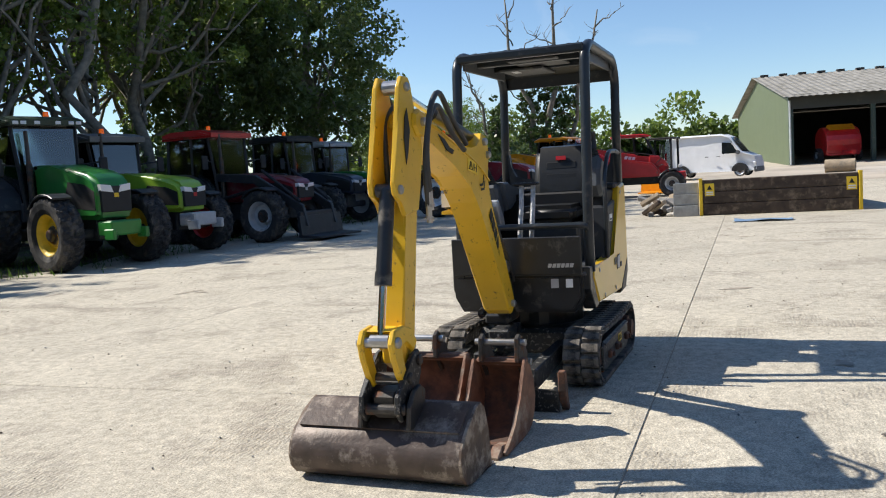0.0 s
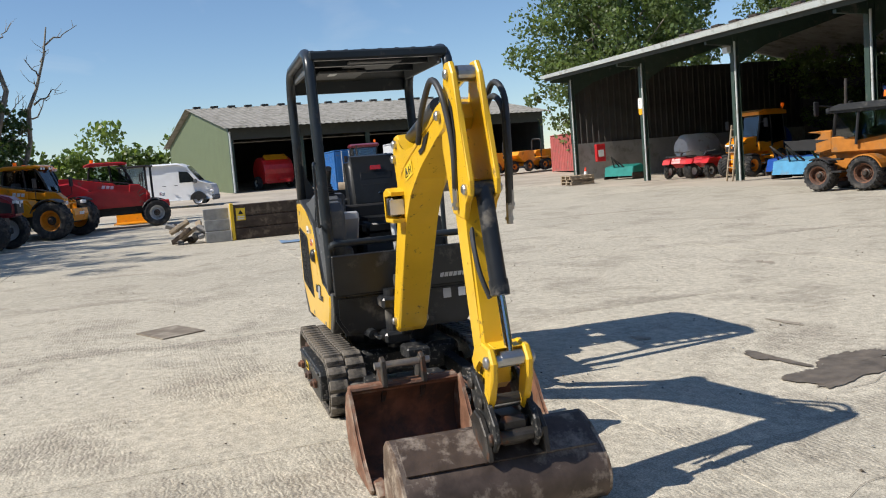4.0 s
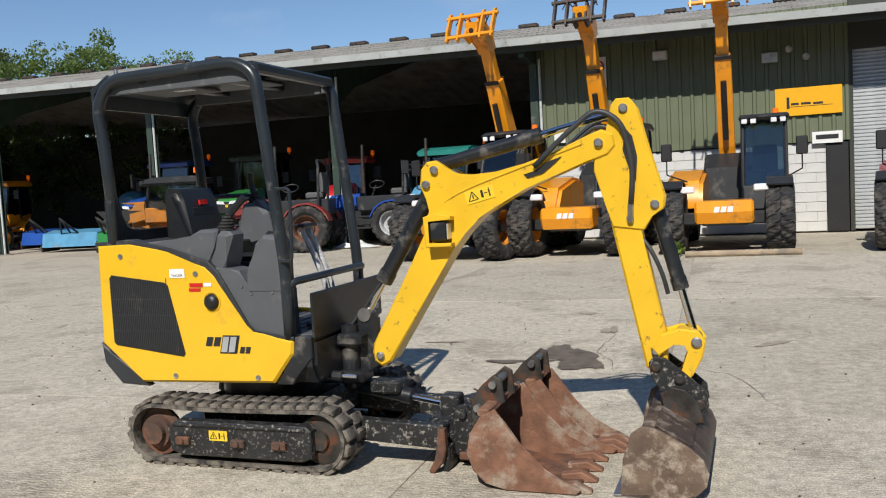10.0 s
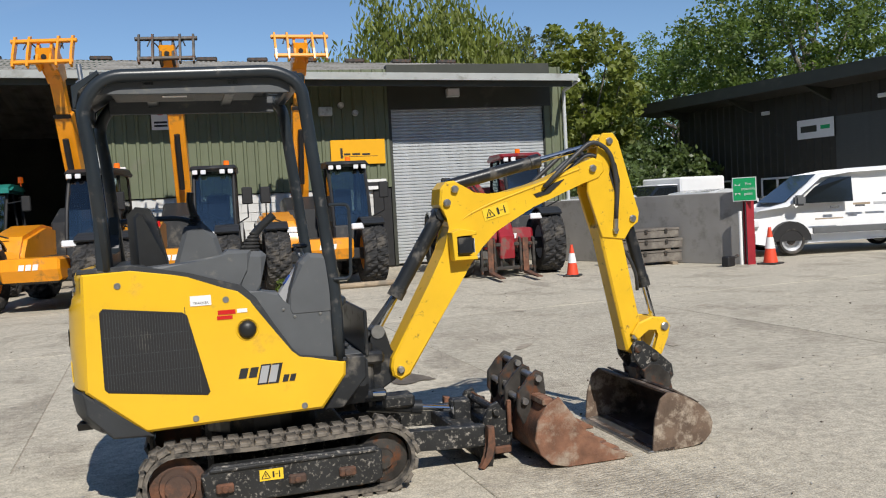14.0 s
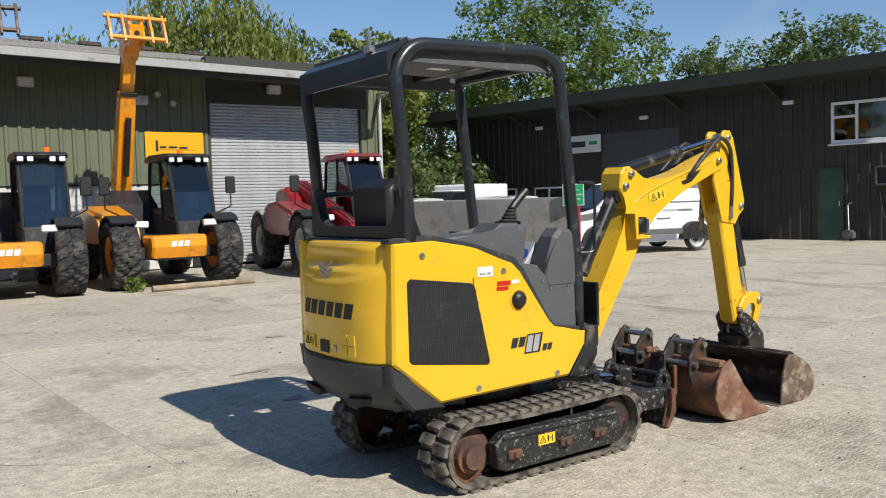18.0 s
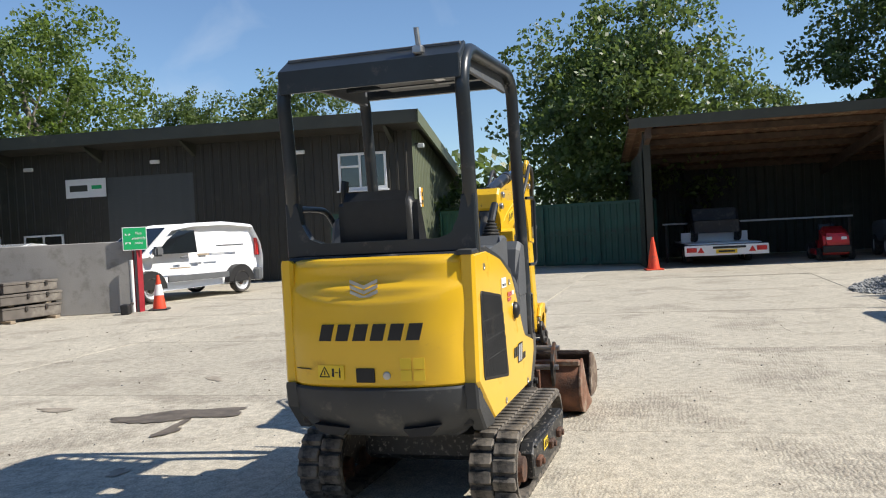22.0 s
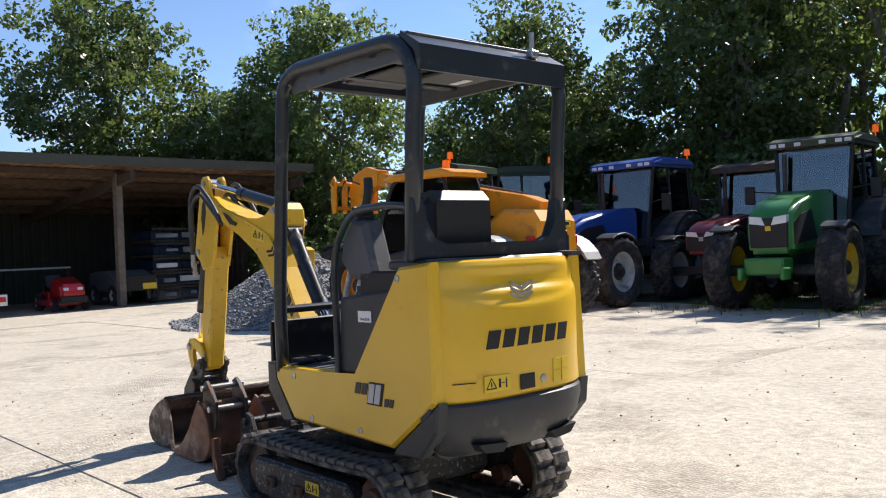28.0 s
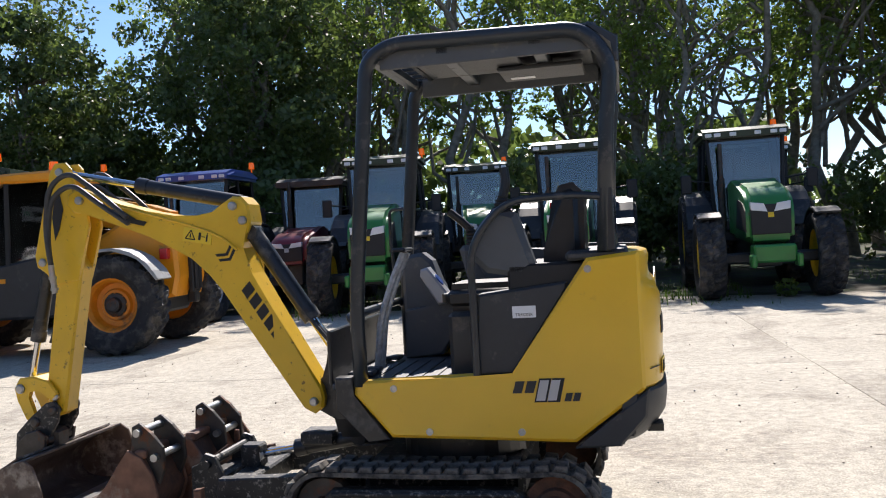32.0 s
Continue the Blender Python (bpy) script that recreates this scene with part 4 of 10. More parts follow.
bm = B()
prism(bm, [(-0.033, 0.0), (0.033, 0.0), (0.027, 0.024), (-0.024, 0.024)], "y", -0.054, 0.054, 0.005)
lug_me = bpy.data.meshes.new("lug")
bmesh.ops.recalc_face_normals(bm, faces=bm.faces)
bm.to_mesh(lug_me)
bm.free()
lug_me.materials.append(M["track"])
for side, yc in (("right", -0.452), ("left", 0.430)):
    tk = part("track_belt", (lambda b: (lambda path: [b, [b.faces.new(q) for q in [
        (r0[i], r1[i], r1[(i + 1) % 4], r0[(i + 1) % 4]) for r0, r1 in zip(path, path[1:] + path[:1]) for i in range(4)]]][0])(
        [[b.verts.new(p + Vector((0, y, 0)) + Vector((d.z, 0, -d.x)) * o) for y, o in ((-0.115, 0.002), (0.115, 0.002), (0.115, -0.018), (-0.115, -0.018))] for p, d in [
            (q + Vector((0, yc, 0)), e) for q, e in track_path(72)]]))(B()), "track", ex, "dusty black rubber track belt")
    NL = 40
    for k, (p, d) in enumerate(track_path(NL)):
        out = Vector((d.z, 0, -d.x))
        for s in (-1, 1):
            q = p + d * (0.026 * s)
            m = Matrix(((d.x, 0, out.x, q.x), (0, 1, 0, yc + 0.057 * s), (d.z, 0, out.z, q.z), (0, 0, 0, 1)))
            shared("lug", lug_me, tk, m)
    s = -1 if yc < 0 else 1
    yo = yc + s * 0.085
    frm = plate("track_frame", [(-0.38, 0.10), (-0.40, 0.22), (-0.34, 0.265), (0.46, 0.265), (0.49, 0.24), (0.49, 0.10), (0.44, 0.075), (-0.32, 0.075)], yo - 0.055, yo + 0.02, "scuffed", ex, 0.008, "scuffed black painted track frame")
    face_y = yo - 0.055 if s < 0 else yo + 0.02
    for x in (-0.292, 0.057, 0.307):
        bm = B()
        box(bm, x - 0.042, x + 0.042, min(face_y - s * 0.004, face_y + s * 0.026), max(face_y - s * 0.004, face_y + s * 0.026), 0.138, 0.182, 0.007)
        lathe(bm, [(0.017, 0), (0.017, 0.010), (0.012, 0.013), (0.001, 0.013)], 10, pose(x, face_y + s * 0.026, 0.160) @ Matrix.Diagonal((1, s, 1, 1)))
        part("mounting_lug", bm, "rust", frm, "rusty mounting lug with a bolt head")
    bm = B()
    box(bm, -0.36, 0.46, min(face_y - s * 0.003, face_y + s * 0.012), max(face_y - s * 0.003, face_y + s * 0.012), 0.238, 0.256, 0.005)
    part("frame_rib", bm, "scuffed", frm)
    warning(frm, (-0.068, yo + (0.0225 if s > 0 else -0.0575), 0.195), (-s, 0, 0) if s > 0 else (1, 0, 0), 0.115, 0.055)
    spr = B()
    lathe(spr, [(0.02, 0.06), (0.06, 0.06), (0.062, 0.03), (0.085, 0.03), (0.09, 0.0), (0.135, -0.01), (0.135, -0.03), (0.02, -0.03)], 20, pose(-0.51, yc + s * 0.06, 0.178) @ Matrix.Diagonal((1, s, 1, 1)))
    part("sprocket", spr, "rust", ex, "rusty drive sprocket")
    idl = B()
    lathe(idl, [(0.02, 0.03), (0.05, 0.03), (0.055, 0.01), (0.13, 0.0), (0.145, -0.03), (0.02, -0.03)], 20, pose(0.51, yc + s * 0.06, 0.176) @ Matrix.Diagonal((1, s, 1, 1)))
    part("idler", idl, "darksteel", ex)
    for x in (-0.28, -0.06, 0.16, 0.38):
        r = B()
        lathe(r, [(0.012, 0.02), (0.045, 0.02), (0.052, -0.02), (0.045, -0.06), (0.012, -0.06)], 14, pose(x, yc + s * 0.06, 0.096) @ Matrix.Diagonal((1, s, 1, 1)))
        part("roller", r, "rust", ex)
    for k in range(17):
        bm = B()
        box(bm, -0.014, 0.014, -0.02, 0.02, 0, 0.03, 0.006)
        part("guide_tooth", bm, "rust", tk, pose_m=pose(-0.47 + 0.0585 * k, yc, 0.042))

# undercarriage between the tracks, slew ring
bm = B()
box(bm, -0.36, 0.38, -0.34, 0.32, 0.16, 0.33, 0.03)
part("car_body", bm, "scuffed", ex)
bm = B()
cyl(bm, (-0.05, -0.01, 0.32), (-0.05, -0.01, 0.46), 0.30, n=28)
part("slew_ring", bm, "blackpaint", ex)

# house: side panels
R_OUT = [(-0.885, 1.235), (-0.66, 1.245), (-0.40, 1.185), (-0.16, 1.105), (-0.10, 1.05), (0.07, 0.765), (0.113, 0.727), (0.357, 0.694), (0.35, 0.62), (0.224, 0.459), (-0.637, 0.444), (-0.90, 0.665)]
side_r = plate("side_panel", R_OUT, -0.472, -0.40, "yellow", ex, 0.014, "glossy yellow right engine cover", None)
L_OUT = [(0.345, 0.725), (0.352, 0.665), (0.19, 0.475), (-0.605, 0.447), (-0.90, 0.665), (-0.90, 1.235), (-0.687, 1.215), (-0.36, 0.731)]
side_l = plate("side_panel", L_OUT, 0.405, 0.468, "yellow", ex, 0.014, "glossy yellow left side panel", None)
# dark edging between yellow and grey
plate("edge_trim", [(-0.90, 1.250), (-0.66, 1.262), (-0.395, 1.205), (-0.145, 1.125), (-0.08, 1.06), (0.085, 0.78), (0.12, 0.745), (0.36, 0.712), (0.36, 0.69), (0.11, 0.722), (-0.11, 1.05), (-0.40, 1.18), (-0.66, 1.238), (-0.90, 1.23)], -0.468, -0.39, "darkplastic", ex, 0.004)
plate("edge_trim", [(0.36, 0.74), (0.36, 0.66), (0.20, 0.465), (0.30, 0.452), (0.44, 0.60), (0.44, 0.74)], 0.38, 0.462, "blackpaint", ex, 0.006)
plate("edge_trim", [(0.365, 0.71), (0.36, 0.62), (0.235, 0.452), (0.33, 0.452), (0.46, 0.60), (0.46, 0.71)], -0.465, -0.38, "blackpaint", ex, 0.006)
# engine grille
gr = plate("grille", [(-0.812, 1.045), (-0.795, 1.062), (-0.435, 1.015), (-0.413, 0.998), (-0.327, 0.612), (-0.34, 0.596), (-0.795, 0.657), (-0.812, 0.675)], -0.4765, -0.47, "black", ex, 0.003, "black mesh engine grille")
bm = B()
for i in range(34):
    x = -0.795 + 0.0128 * i
    top = 1.050 - 0.13 * (x + 0.80) if x < -0.43 else 0.985 - 4.6 * (x + 0.412)
    box(bm, x, x + 0.0035, -0.4778, -0.4765, 0.672 - 0.135 * (x + 0.80), top)
for i in range(3):
    z = 0.74 + 0.09 * i
    box(bm, -0.80, -0.372 - 0.215 * (z - 0.74), -0.4776, -0.4765, z, z + 0.003)
part("mesh_bar", bm, "darkplastic", gr)
# fuel cap
bm = B()
lathe(bm, [(0.058, 0.0), (0.055, -0.004), (0.05, -0.003), (0.048, 0.0)], 24, pose(-0.13, -0.473, 0.905))
part("cap_ring", bm, "yellow", ex)
bm = B()
lathe(bm, [(0.001, -0.03), (0.02, -0.028), (0.04, -0.018), (0.044, -0.004), (0.044, 0.0)], 24, pose(-0.13, -0.4735, 0.905))
cap = part("fuel_cap", bm, "vinyl", ex, "black ribbed fuel cap", smooth=50)
for x, z in ((-0.722, 1.166), (-0.225, 1.06), (-0.404, 0.487), (0.13, 0.488)):
    bm = B()
    lathe(bm, [(0.016, 0), (0.016, -0.004), (0.011, -0.004), (0.009, -0.002), (0.001, -0.002)], 12, pose(x, -0.472, z))
    part("panel_bolt", bm, "steel", side_r)
for x, z in ((-0.69, 1.17), (0.17, 0.69), (0.02, 0.50), (-0.38, 0.495)):
    bm = B()
    lathe(bm, [(0.016, 0), (0.016, 0.004), (0.011, 0.004), (0.009, 0.002), (0.001, 0.002)], 12, pose(x, 0.468, z))
    part("panel_bolt", bm, "steel", side_l)
RX, LX = (1, 0, 0), (-1, 0, 0)
st = rect("sticker", 0.10, 0.05, "white", side_r, face((-0.345, -0.4735, 1.065), RX), "white tracker sticker")
letters("lettering", "TRACKER", 0.017, "black", st, pose(0.0, -0.012, 0.0025), 0.0006)
st = rect("sticker", 0.10, 0.05, "white", ex, face((-0.415, 0.4445, 1.0), LX), "white tracker sticker")
letters("lettering", "TRACKER", 0.017, "black", st, pose(0.0, -0.012, 0.0025), 0.0006)
rect("sticker", 0.085, 0.022, "redlens", side_r, face((-0.225, -0.4735, 0.998), RX), "red sticker")
rect("sticker", 0.075, 0.018, "redlens", side_r, face((-0.235, -0.4735, 0.972), RX), "red sticker")
rect("sticker", 0.05, 0.020, "white", side_r, face((-0.15, -0.4735, 1.0), RX))
for s, y, r, xc in ((side_r, -0.474, RX, -0.04), (side_l, 0.470, LX, -0.50)):
    m = face((xc, y, 0.67), r)
    mark("model_mark", 2, 0.10, 0.05, "carbon", s, m @ pose(-0.10, 0.015, 0), 0.3)
    mark("model_mark", 2, 0.11, 0.10, "black", s, m @ pose(-0.005, 0.0, 0), 0.25, 0.0015, 0.05)
    mark("model_mark", 2, 0.095, 0.085, "silver", s, m @ pose(-0.005, 0.0, 0.0015), 0.25, 0.0015, 0.2)
    mark("model_mark", 2, 0.07, 0.035, "carbon", s, m @ pose(0.10, -0.03, 0), 0.3)


# rear cover, curved in plan, with a concave step
def rear_x(y, z, base=-0.985):
    k = abs(y) / 0.462
    x = base + 0.11 * k ** 4 + 0.02 * k * k
    return x


def loft(name, rows, mat, parent, label="", xin=-0.84, ny=22, half=0.462):
    """rows of (z, offset of x at the middle, offset at the sides, half width), closed against a plane at xin."""
    bm = B()
    g = []
    for z, dm, ds, hw in rows:
        r = []
        for i in range(ny + 1):
            u = -1 + 2 * i / ny
            y = u * hw
            r.append(bm.verts.new((rear_x(u * 0.462, z) + dm + (ds - dm) * u * u, y, z + (0.0))))
        g.append(r)
    for a, b in zip(g, g[1:]):
        for i in range(ny):
            bm.faces.new((a[i], a[i + 1], b[i + 1], b[i]))
    ins = [[bm.verts.new((xin, v.co.y, v.co.z)) for v in (r[0], r[-1])] for r in g]
    for k in range(len(g) - 1):
        bm.faces.new((g[k][0], g[k + 1][0], ins[k + 1][0], ins[k][0]))
        bm.faces.new((g[k][-1], ins[k][1], ins[k + 1][1], g[k + 1][-1]))
        bm.faces.new((ins[k][0], ins[k + 1][0], ins[k + 1][1], ins[k][1]))
    for r, q in ((g[0], ins[0]), (g[-1], ins[-1])):
        bm.faces.new(r + [q[1], q[0]])
    return part(name, bm, mat, parent, label, smooth=38)


REAR = [(0.655, 0.012, 0.012, 0.455), (0.668, 0.0, 0.0, 0.462), (0.90, -0.004, 0.0, 0.462), (1.03, -0.002, 0.0, 0.460), (1.095, 0.004, 0.004, 0.458), (1.125, 0.030, 0.006, 0.457), (1.165, 0.034, 0.008, 0.455), (1.205, 0.026, 0.015, 0.452), (1.228, 0.034, 0.03, 0.446), (1.236, 0.06, 0.05, 0.44)]
FINE = []
for p, q in zip(REAR, REAR[1:]):
    n = max(1, round((q[0] - p[0]) / 0.012))
    FINE += [tuple(a + (b - a) * k / n for a, b in zip(p, q)) for k in range(n)]
rear = loft("rear_cover", FINE + [REAR[-1]], "yellow", ex, "glossy yellow dented rear cover", xin=-0.83, ny=40)
for v in rear.data.vertices:
    if v.co.x < -0.84:
        u = v.co.y / 0.462
        s = (v.co.z - (1.045 + 0.075 * u * u)) / 0.018
        v.co.x += 0.011 * (1 - min(1.0, abs(u)) ** 6) / (1 + math.exp(-4 * s)) - 0.004 * math.exp(-((v.co.z - 0.86) / 0.1) ** 2)
        v.co.x += 0.012 * math.exp(-((u + 0.93) / 0.10) ** 2 - ((v.co.z - 0.84) / 0.11) ** 2)

skirt = loft("rear_skirt", [(0.405, 0.15, 0.12, 0.33), (0.425, 0.09, 0.08, 0.37), (0.46, 0.04, 0.05, 0.41), (0.53, -0.004, 0.012, 0.452), (0.60, -0.014, -0.004, 0.463), (0.645, -0.012, -0.006, 0.463), (0.655, 0.0, 0.0, 0.460)], "darkplastic", ex, "dark grey plastic counterweight skirt", xin=-0.80)
for s in (-1, 1):
    plate("skirt_side", [(-0.915, 0.668), (-0.90, 0.55), (-0.79, 0.43), (-0.60, 0.42), (-0.63, 0.446)], *sorted((s * 0.40, s * 0.467)), "darkplastic", ex, 0.01)
    bm = B()
    prism(bm, [(s * 0.13, 0.47), (s * 0.30, 0.485), (s * 0.26, 0.445), (s * 0.16, 0.435)], "x", -0.968, -0.90)
    part("tie_hole", bm, "black", skirt)
BK = (0, -1, 0)


def on_rear(y, z, out=0.001):
    """A pose on the curved rear cover, its normal backwards."""
    x = rear_x(y, z) - 0.0035 - 0.004 * math.exp(-((z - 0.86) / 0.1) ** 2) - out
    g = (rear_x(y + 0.01, z) - rear_x(y - 0.01, z)) / 0.02
    return face((x, y, z), (-g, -1, 0))


for k in range(6):
    part("brand_mark", prism(B(), [(-0.033, -0.037), (0.028, -0.037), (0.048, 0.037), (-0.013, 0.037)], "z", -0.004, 0.002), "black", rear, pose_m=on_rear(0.215 - 0.084 * k, 0.905))
for k in range(3):
    z = 0.018 * k
    part("emblem", prism(B(), [(0, z), (0.055, z + 0.022), (0.055, z + 0.034), (0, z + 0.012), (-0.055, z + 0.034), (-0.055, z + 0.022)], "z", 0, 0.006), "steel", rear, "silver chevron emblem", pose_m=face((-0.968, 0.02, 1.05), BK) @ Matrix.Diagonal((1.2, 1.3, 1.0, 1.0)))
bm = B()
box(bm, -0.045, 0.045, -0.032, 0.032, 0, 0.006, 0.004)
part("access_hole", bm, "black", rear, pose_m=on_rear(0.025, 0.713, -0.001))
bm = B()
lathe(bm, [(0.018, 0), (0.018, -0.006), (0.012, -0.008), (0.001, -0.008)], 14, pose(-0.984, -0.075, 0.712, 0, 0, -90))
part("lock", bm, "steel", rear)
warning(rear, on_rear(0.195, 0.725, 0.0).translation, on_rear(0.195, 0.725).to_3x3().col[0], 0.135, 0.066)
for dy in (-0.165, -0.225):
    for dz in (0.765, 0.712):
        rect("warning_sticker", 0.05, 0.048, "stickeryellow", rear, on_rear(dy, dz, -0.002), "yellow warning sticker", 0.004)

rect("scratch", 0.10, 0.004, "black", rear, on_rear(0.345, 0.738, -0.001), "dark scratch", 0.003)

# engine deck, front body, floor, console
bm = B()
box(bm, -0.85, -0.35, -0.42, 0.42, 0.46, 1.20, 0.01)
part("engine_bay", bm, "black", ex)
bm = B()
box(bm, -0.86, -0.60, -0.45, 0.45, 1.205, 1.245, 0.012)
part("deck", bm, "darkplastic", ex)
bm = B()
prism(bm, [(-0.455, 0.70), (-0.455, 0.55), (-0.40, 0.455), (0.36, 0.455), (0.42, 0.55), (0.42, 0.70)], "x", -0.35, 0.475, 0.02, seg=2)
part("front_body", bm, "blackpaint", ex, "glossy black lower front body")
fp = B()
box(fp, 0.462, 0.482, -0.455, 0.42, 0.70, 0.945, 0.006)
part("front_panel", fp, "blackpaint", ex)
mark("brand_mark", 6, 0.17, 0.026, "silver", ex, face((0.4825, 0.285, 0.76), (0, 1, 0)), 0.28)
rect("sticker", 0.045, 0.055, "white", ex, face((0.4765, 0.335, 0.645), (0, 1, 0)))
rect("sticker", 0.05, 0.06, "silver", ex, face((0.4765, 0.24, 0.645), (0, 1, 0)))
bm = B()
box(bm, -0.28, 0.46, -0.38, 0.44, 0.69, 0.712, 0.004)
mat = part("floor_mat", bm, "greyplastic", ex, "grey ribbed rubber floor mat")
for k in range(9):
    part("rib", box(B(), -0.2 + 0.07 * k, -0.16 + 0.07 * k, -0.2, 0.40, 0.711, 0.717), "greyplastic", mat)
plate("console", [(-0.68, 1.235), (-0.40, 1.25), (-0.255, 1.252), (-0.20, 1.30), (-0.085, 1.296), (-0.11, 1.20), (-0.15, 1.09), (-0.20, 1.10), (-0.42, 1.18)], -0.445, -0.24, "greyplastic", ex, 0.016, "grey plastic right hand console")
plate("joystick_pod", [(-0.128, 1.295), (-0.03, 1.285), (-0.008, 1.265), (-0.045, 1.13), (-0.075, 1.02), (-0.17, 1.02), (-0.152, 1.10)], -0.432, -0.275, "greyplastic", ex, 0.028)
plate("console_tray", [(-0.15, 1.095), (-0.05, 1.085), (0.035, 1.07), (0.085, 0.99), (0.30, 0.965), (0.308, 0.705), (0.11, 0.725), (0.0, 0.90)], -0.452, -0.285, "greyplastic", ex, 0.012)
plate("console_front", [(0.072, 0.98), (0.10, 1.08), (0.148, 1.215), (0.20, 1.26), (0.285, 1.25), (0.315, 1.20), (0.312, 0.94), (0.09, 0.94)], -0.456, -0.32, "greyplastic", ex, 0.02)
for x, z in ((0.055, 0.985), (0.11, 0.945), (0.24, 0.95)):
    bm = B()
    lathe(bm, [(0.008, 0), (0.007, -0.003), (0.001, -0.004)], 8, pose(x, -0.455, z))
    part("screw", bm, "steel", ex)
# left console, joystick pod
plate("side_box", [(-0.19, 0.73), (-0.355, 0.735), (-0.60, 1.09), (-0.60, 1.12), (-0.22, 1.08)], 0.30, 0.443, "darkplastic", ex, 0.01)
plate("armrest_pod", [(-0.26, 1.17), (-0.42, 1.14), (-0.47, 1.20), (-0.40, 1.42), (-0.30, 1.45), (-0.22, 1.36), (-0.19, 1.24)], 0.30, 0.42, "greyplastic", ex, 0.025, "grey joystick pod")


def joystick(p, lean):
    j = B()
    for k in range(6):
        lathe(j, [(0.052 - 0.0065 * k, 0.0), (0.057 - 0.0065 * k, 0.008), (0.043 - 0.0065 * k, 0.017)], 14, Matrix.Translation(Vector(p) + Vector((lean[0] * 0.07 * k, 0, 0.017 * k))) @ pose(0, 0, 0, 90))
    b = part("joystick_boot", j, "rubber", ex, "", True)
    j = B()
    q = Vector(p) + Vector((lean[0] * 0.35, 0, 0.085))
    tube(j, [q, q + Vector(lean) * 0.6, q + Vector(lean) + Vector((0.02, 0, 0.01))], 0.021, 10, 0.03)
    part("joystick_grip", j, "vinyl", b)


joystick((-0.09, -0.355, 1.285), (0.085, 0.0, 0.085))
joystick((-0.33, 0.36, 1.405), (-0.03, -0.01, 0.12))
bm = B()
tube(bm, [(-0.20, 0.452, 0.72), (-0.20, 0.452, 1.30), (-0.36, 0.452, 1.475), (-0.66, 0.452, 1.48), (-0.80, 0.452, 1.46)], 0.016, 10, 0.1)
part("grab_rail", bm, "tube", ex)
# seat
seat_e = part("seat_back", prism(B(), [(-0.50, 1.0), (-0.475, 1.05), (-0.495, 1.25), (-0.54, 1.47), (-0.575, 1.535), (-0.635, 1.545), (-0.68, 1.50), (-0.675, 1.20), (-0.62, 1.0)], "y", -0.14, 0.27, 0.045, seg=3), "vinyl", ex, "black vinyl seat back", smooth=45)
bm = B()
for k in range(4):
    box(bm, -0.012, 0.012, -0.12, 0.12, -0.032, 0.032, 0.01, m=pose(-0.489 - 0.015 * k, 0.07, 1.14 + 0.085 * k, 0, -9))
part("padding", bm, "vinyl", seat_e)
rect("seat_badge", 0.075, 0.03, "redlens", seat_e, face((-0.532, 0.07, 1.45), (0, 1, 0), (-0.15, 0, 1)), "red chevron badge", 0.012)
bm = B()
box(bm, -0.50, -0.02, -0.15, 0.28, 0.99, 1.12, 0.045, seg=3)
part("seat_cushion", bm, "vinyl", ex, "", 45)
bm = B()
box(bm, -0.45, -0.05, -0.15, 0.29, 0.70, 0.995, 0.02)
part("seat_box", bm, "darkplastic", ex)
rect("warning_sticker", 0.09, 0.03, "stickeryellow", ex, face((-0.049, 0.18, 0.86), (0, 1, 0)))
rect("sticker", 0.08, 0.03, "redlens", ex, face((-0.049, 0.04, 0.86), (0, 1, 0)))
rect("sticker", 0.09, 0.035, "white", ex, face((-0.049, 0.19, 0.815), (0, 1, 0)))
# levers in wrapping film, foot pedals, guard rail
for y in (-0.02, 0.06):
    bm = B()
    tube(bm, [(0.36, y, 0.71), (0.33, y, 0.95), (0.26, y, 1.14), (0.20, y - 0.01, 1.27)], 0.017, 8, 0.05)
    part("travel_lever", bm, surf("crumpled clear film on lever", (0.42, 0.43, 0.44), 0.35, var=0.3, scale=40, bump=0.2, bscale=60), ex, "travel lever wrapped in clear film")
bm = B()
box(bm, 0.18, 0.25, -0.08, 0.09, 1.275, 1.295, 0.008)
part("lever_knob", bm, "vinyl", ex)
for y in (0.2, 0.3, -0.18):
    bm = B()
    box(bm, 0.30, 0.42, y - 0.04, y + 0.04, 0.725, 0.745, 0.006)
    part("pedal", bm, "darkplastic", ex)
mon = plate("monitor", [(0.04, 1.0), (0.05, 1.05), (0.15, 1.185), (0.185, 1.175), (0.19, 1.14), (0.1, 0.99)], -0.31, -0.21, "silver", ex, 0.01, "grey monitor with a round dial")
mon_face = Matrix.Translation((0.1, -0.26, 1.118)) @ Matrix.Rotation(radians(-53.5), 4, 'Y') @ Matrix.Rotation(radians(90), 4, 'X')
part("dial", lathe(B(), [(0.034, -0.004), (0.034, 0.003), (0.030, 0.005), (0.001, 0.004)], 20, mon_face), "blue", mon, "dark blue round dial")
bm = B()
tube(bm, [(0.335, -0.44, 0.98), (0.365, -0.42, 1.005), (0.365, 0.42, 1.005), (0.335, 0.44, 0.98)], 0.021, 12, 0.03)
part("guard_rail", bm, "tube", ex)
bm = B()
tube(bm, [(0.318, -0.475, 1.12), (0.40, -0.50, 1.12), (0.41, -0.50, 1.33), (0.41, -0.50, 1.50), (0.315, -0.475, 1.50)], 0.009, 8, 0.03)
part("grab_handle", bm, "tube", ex)

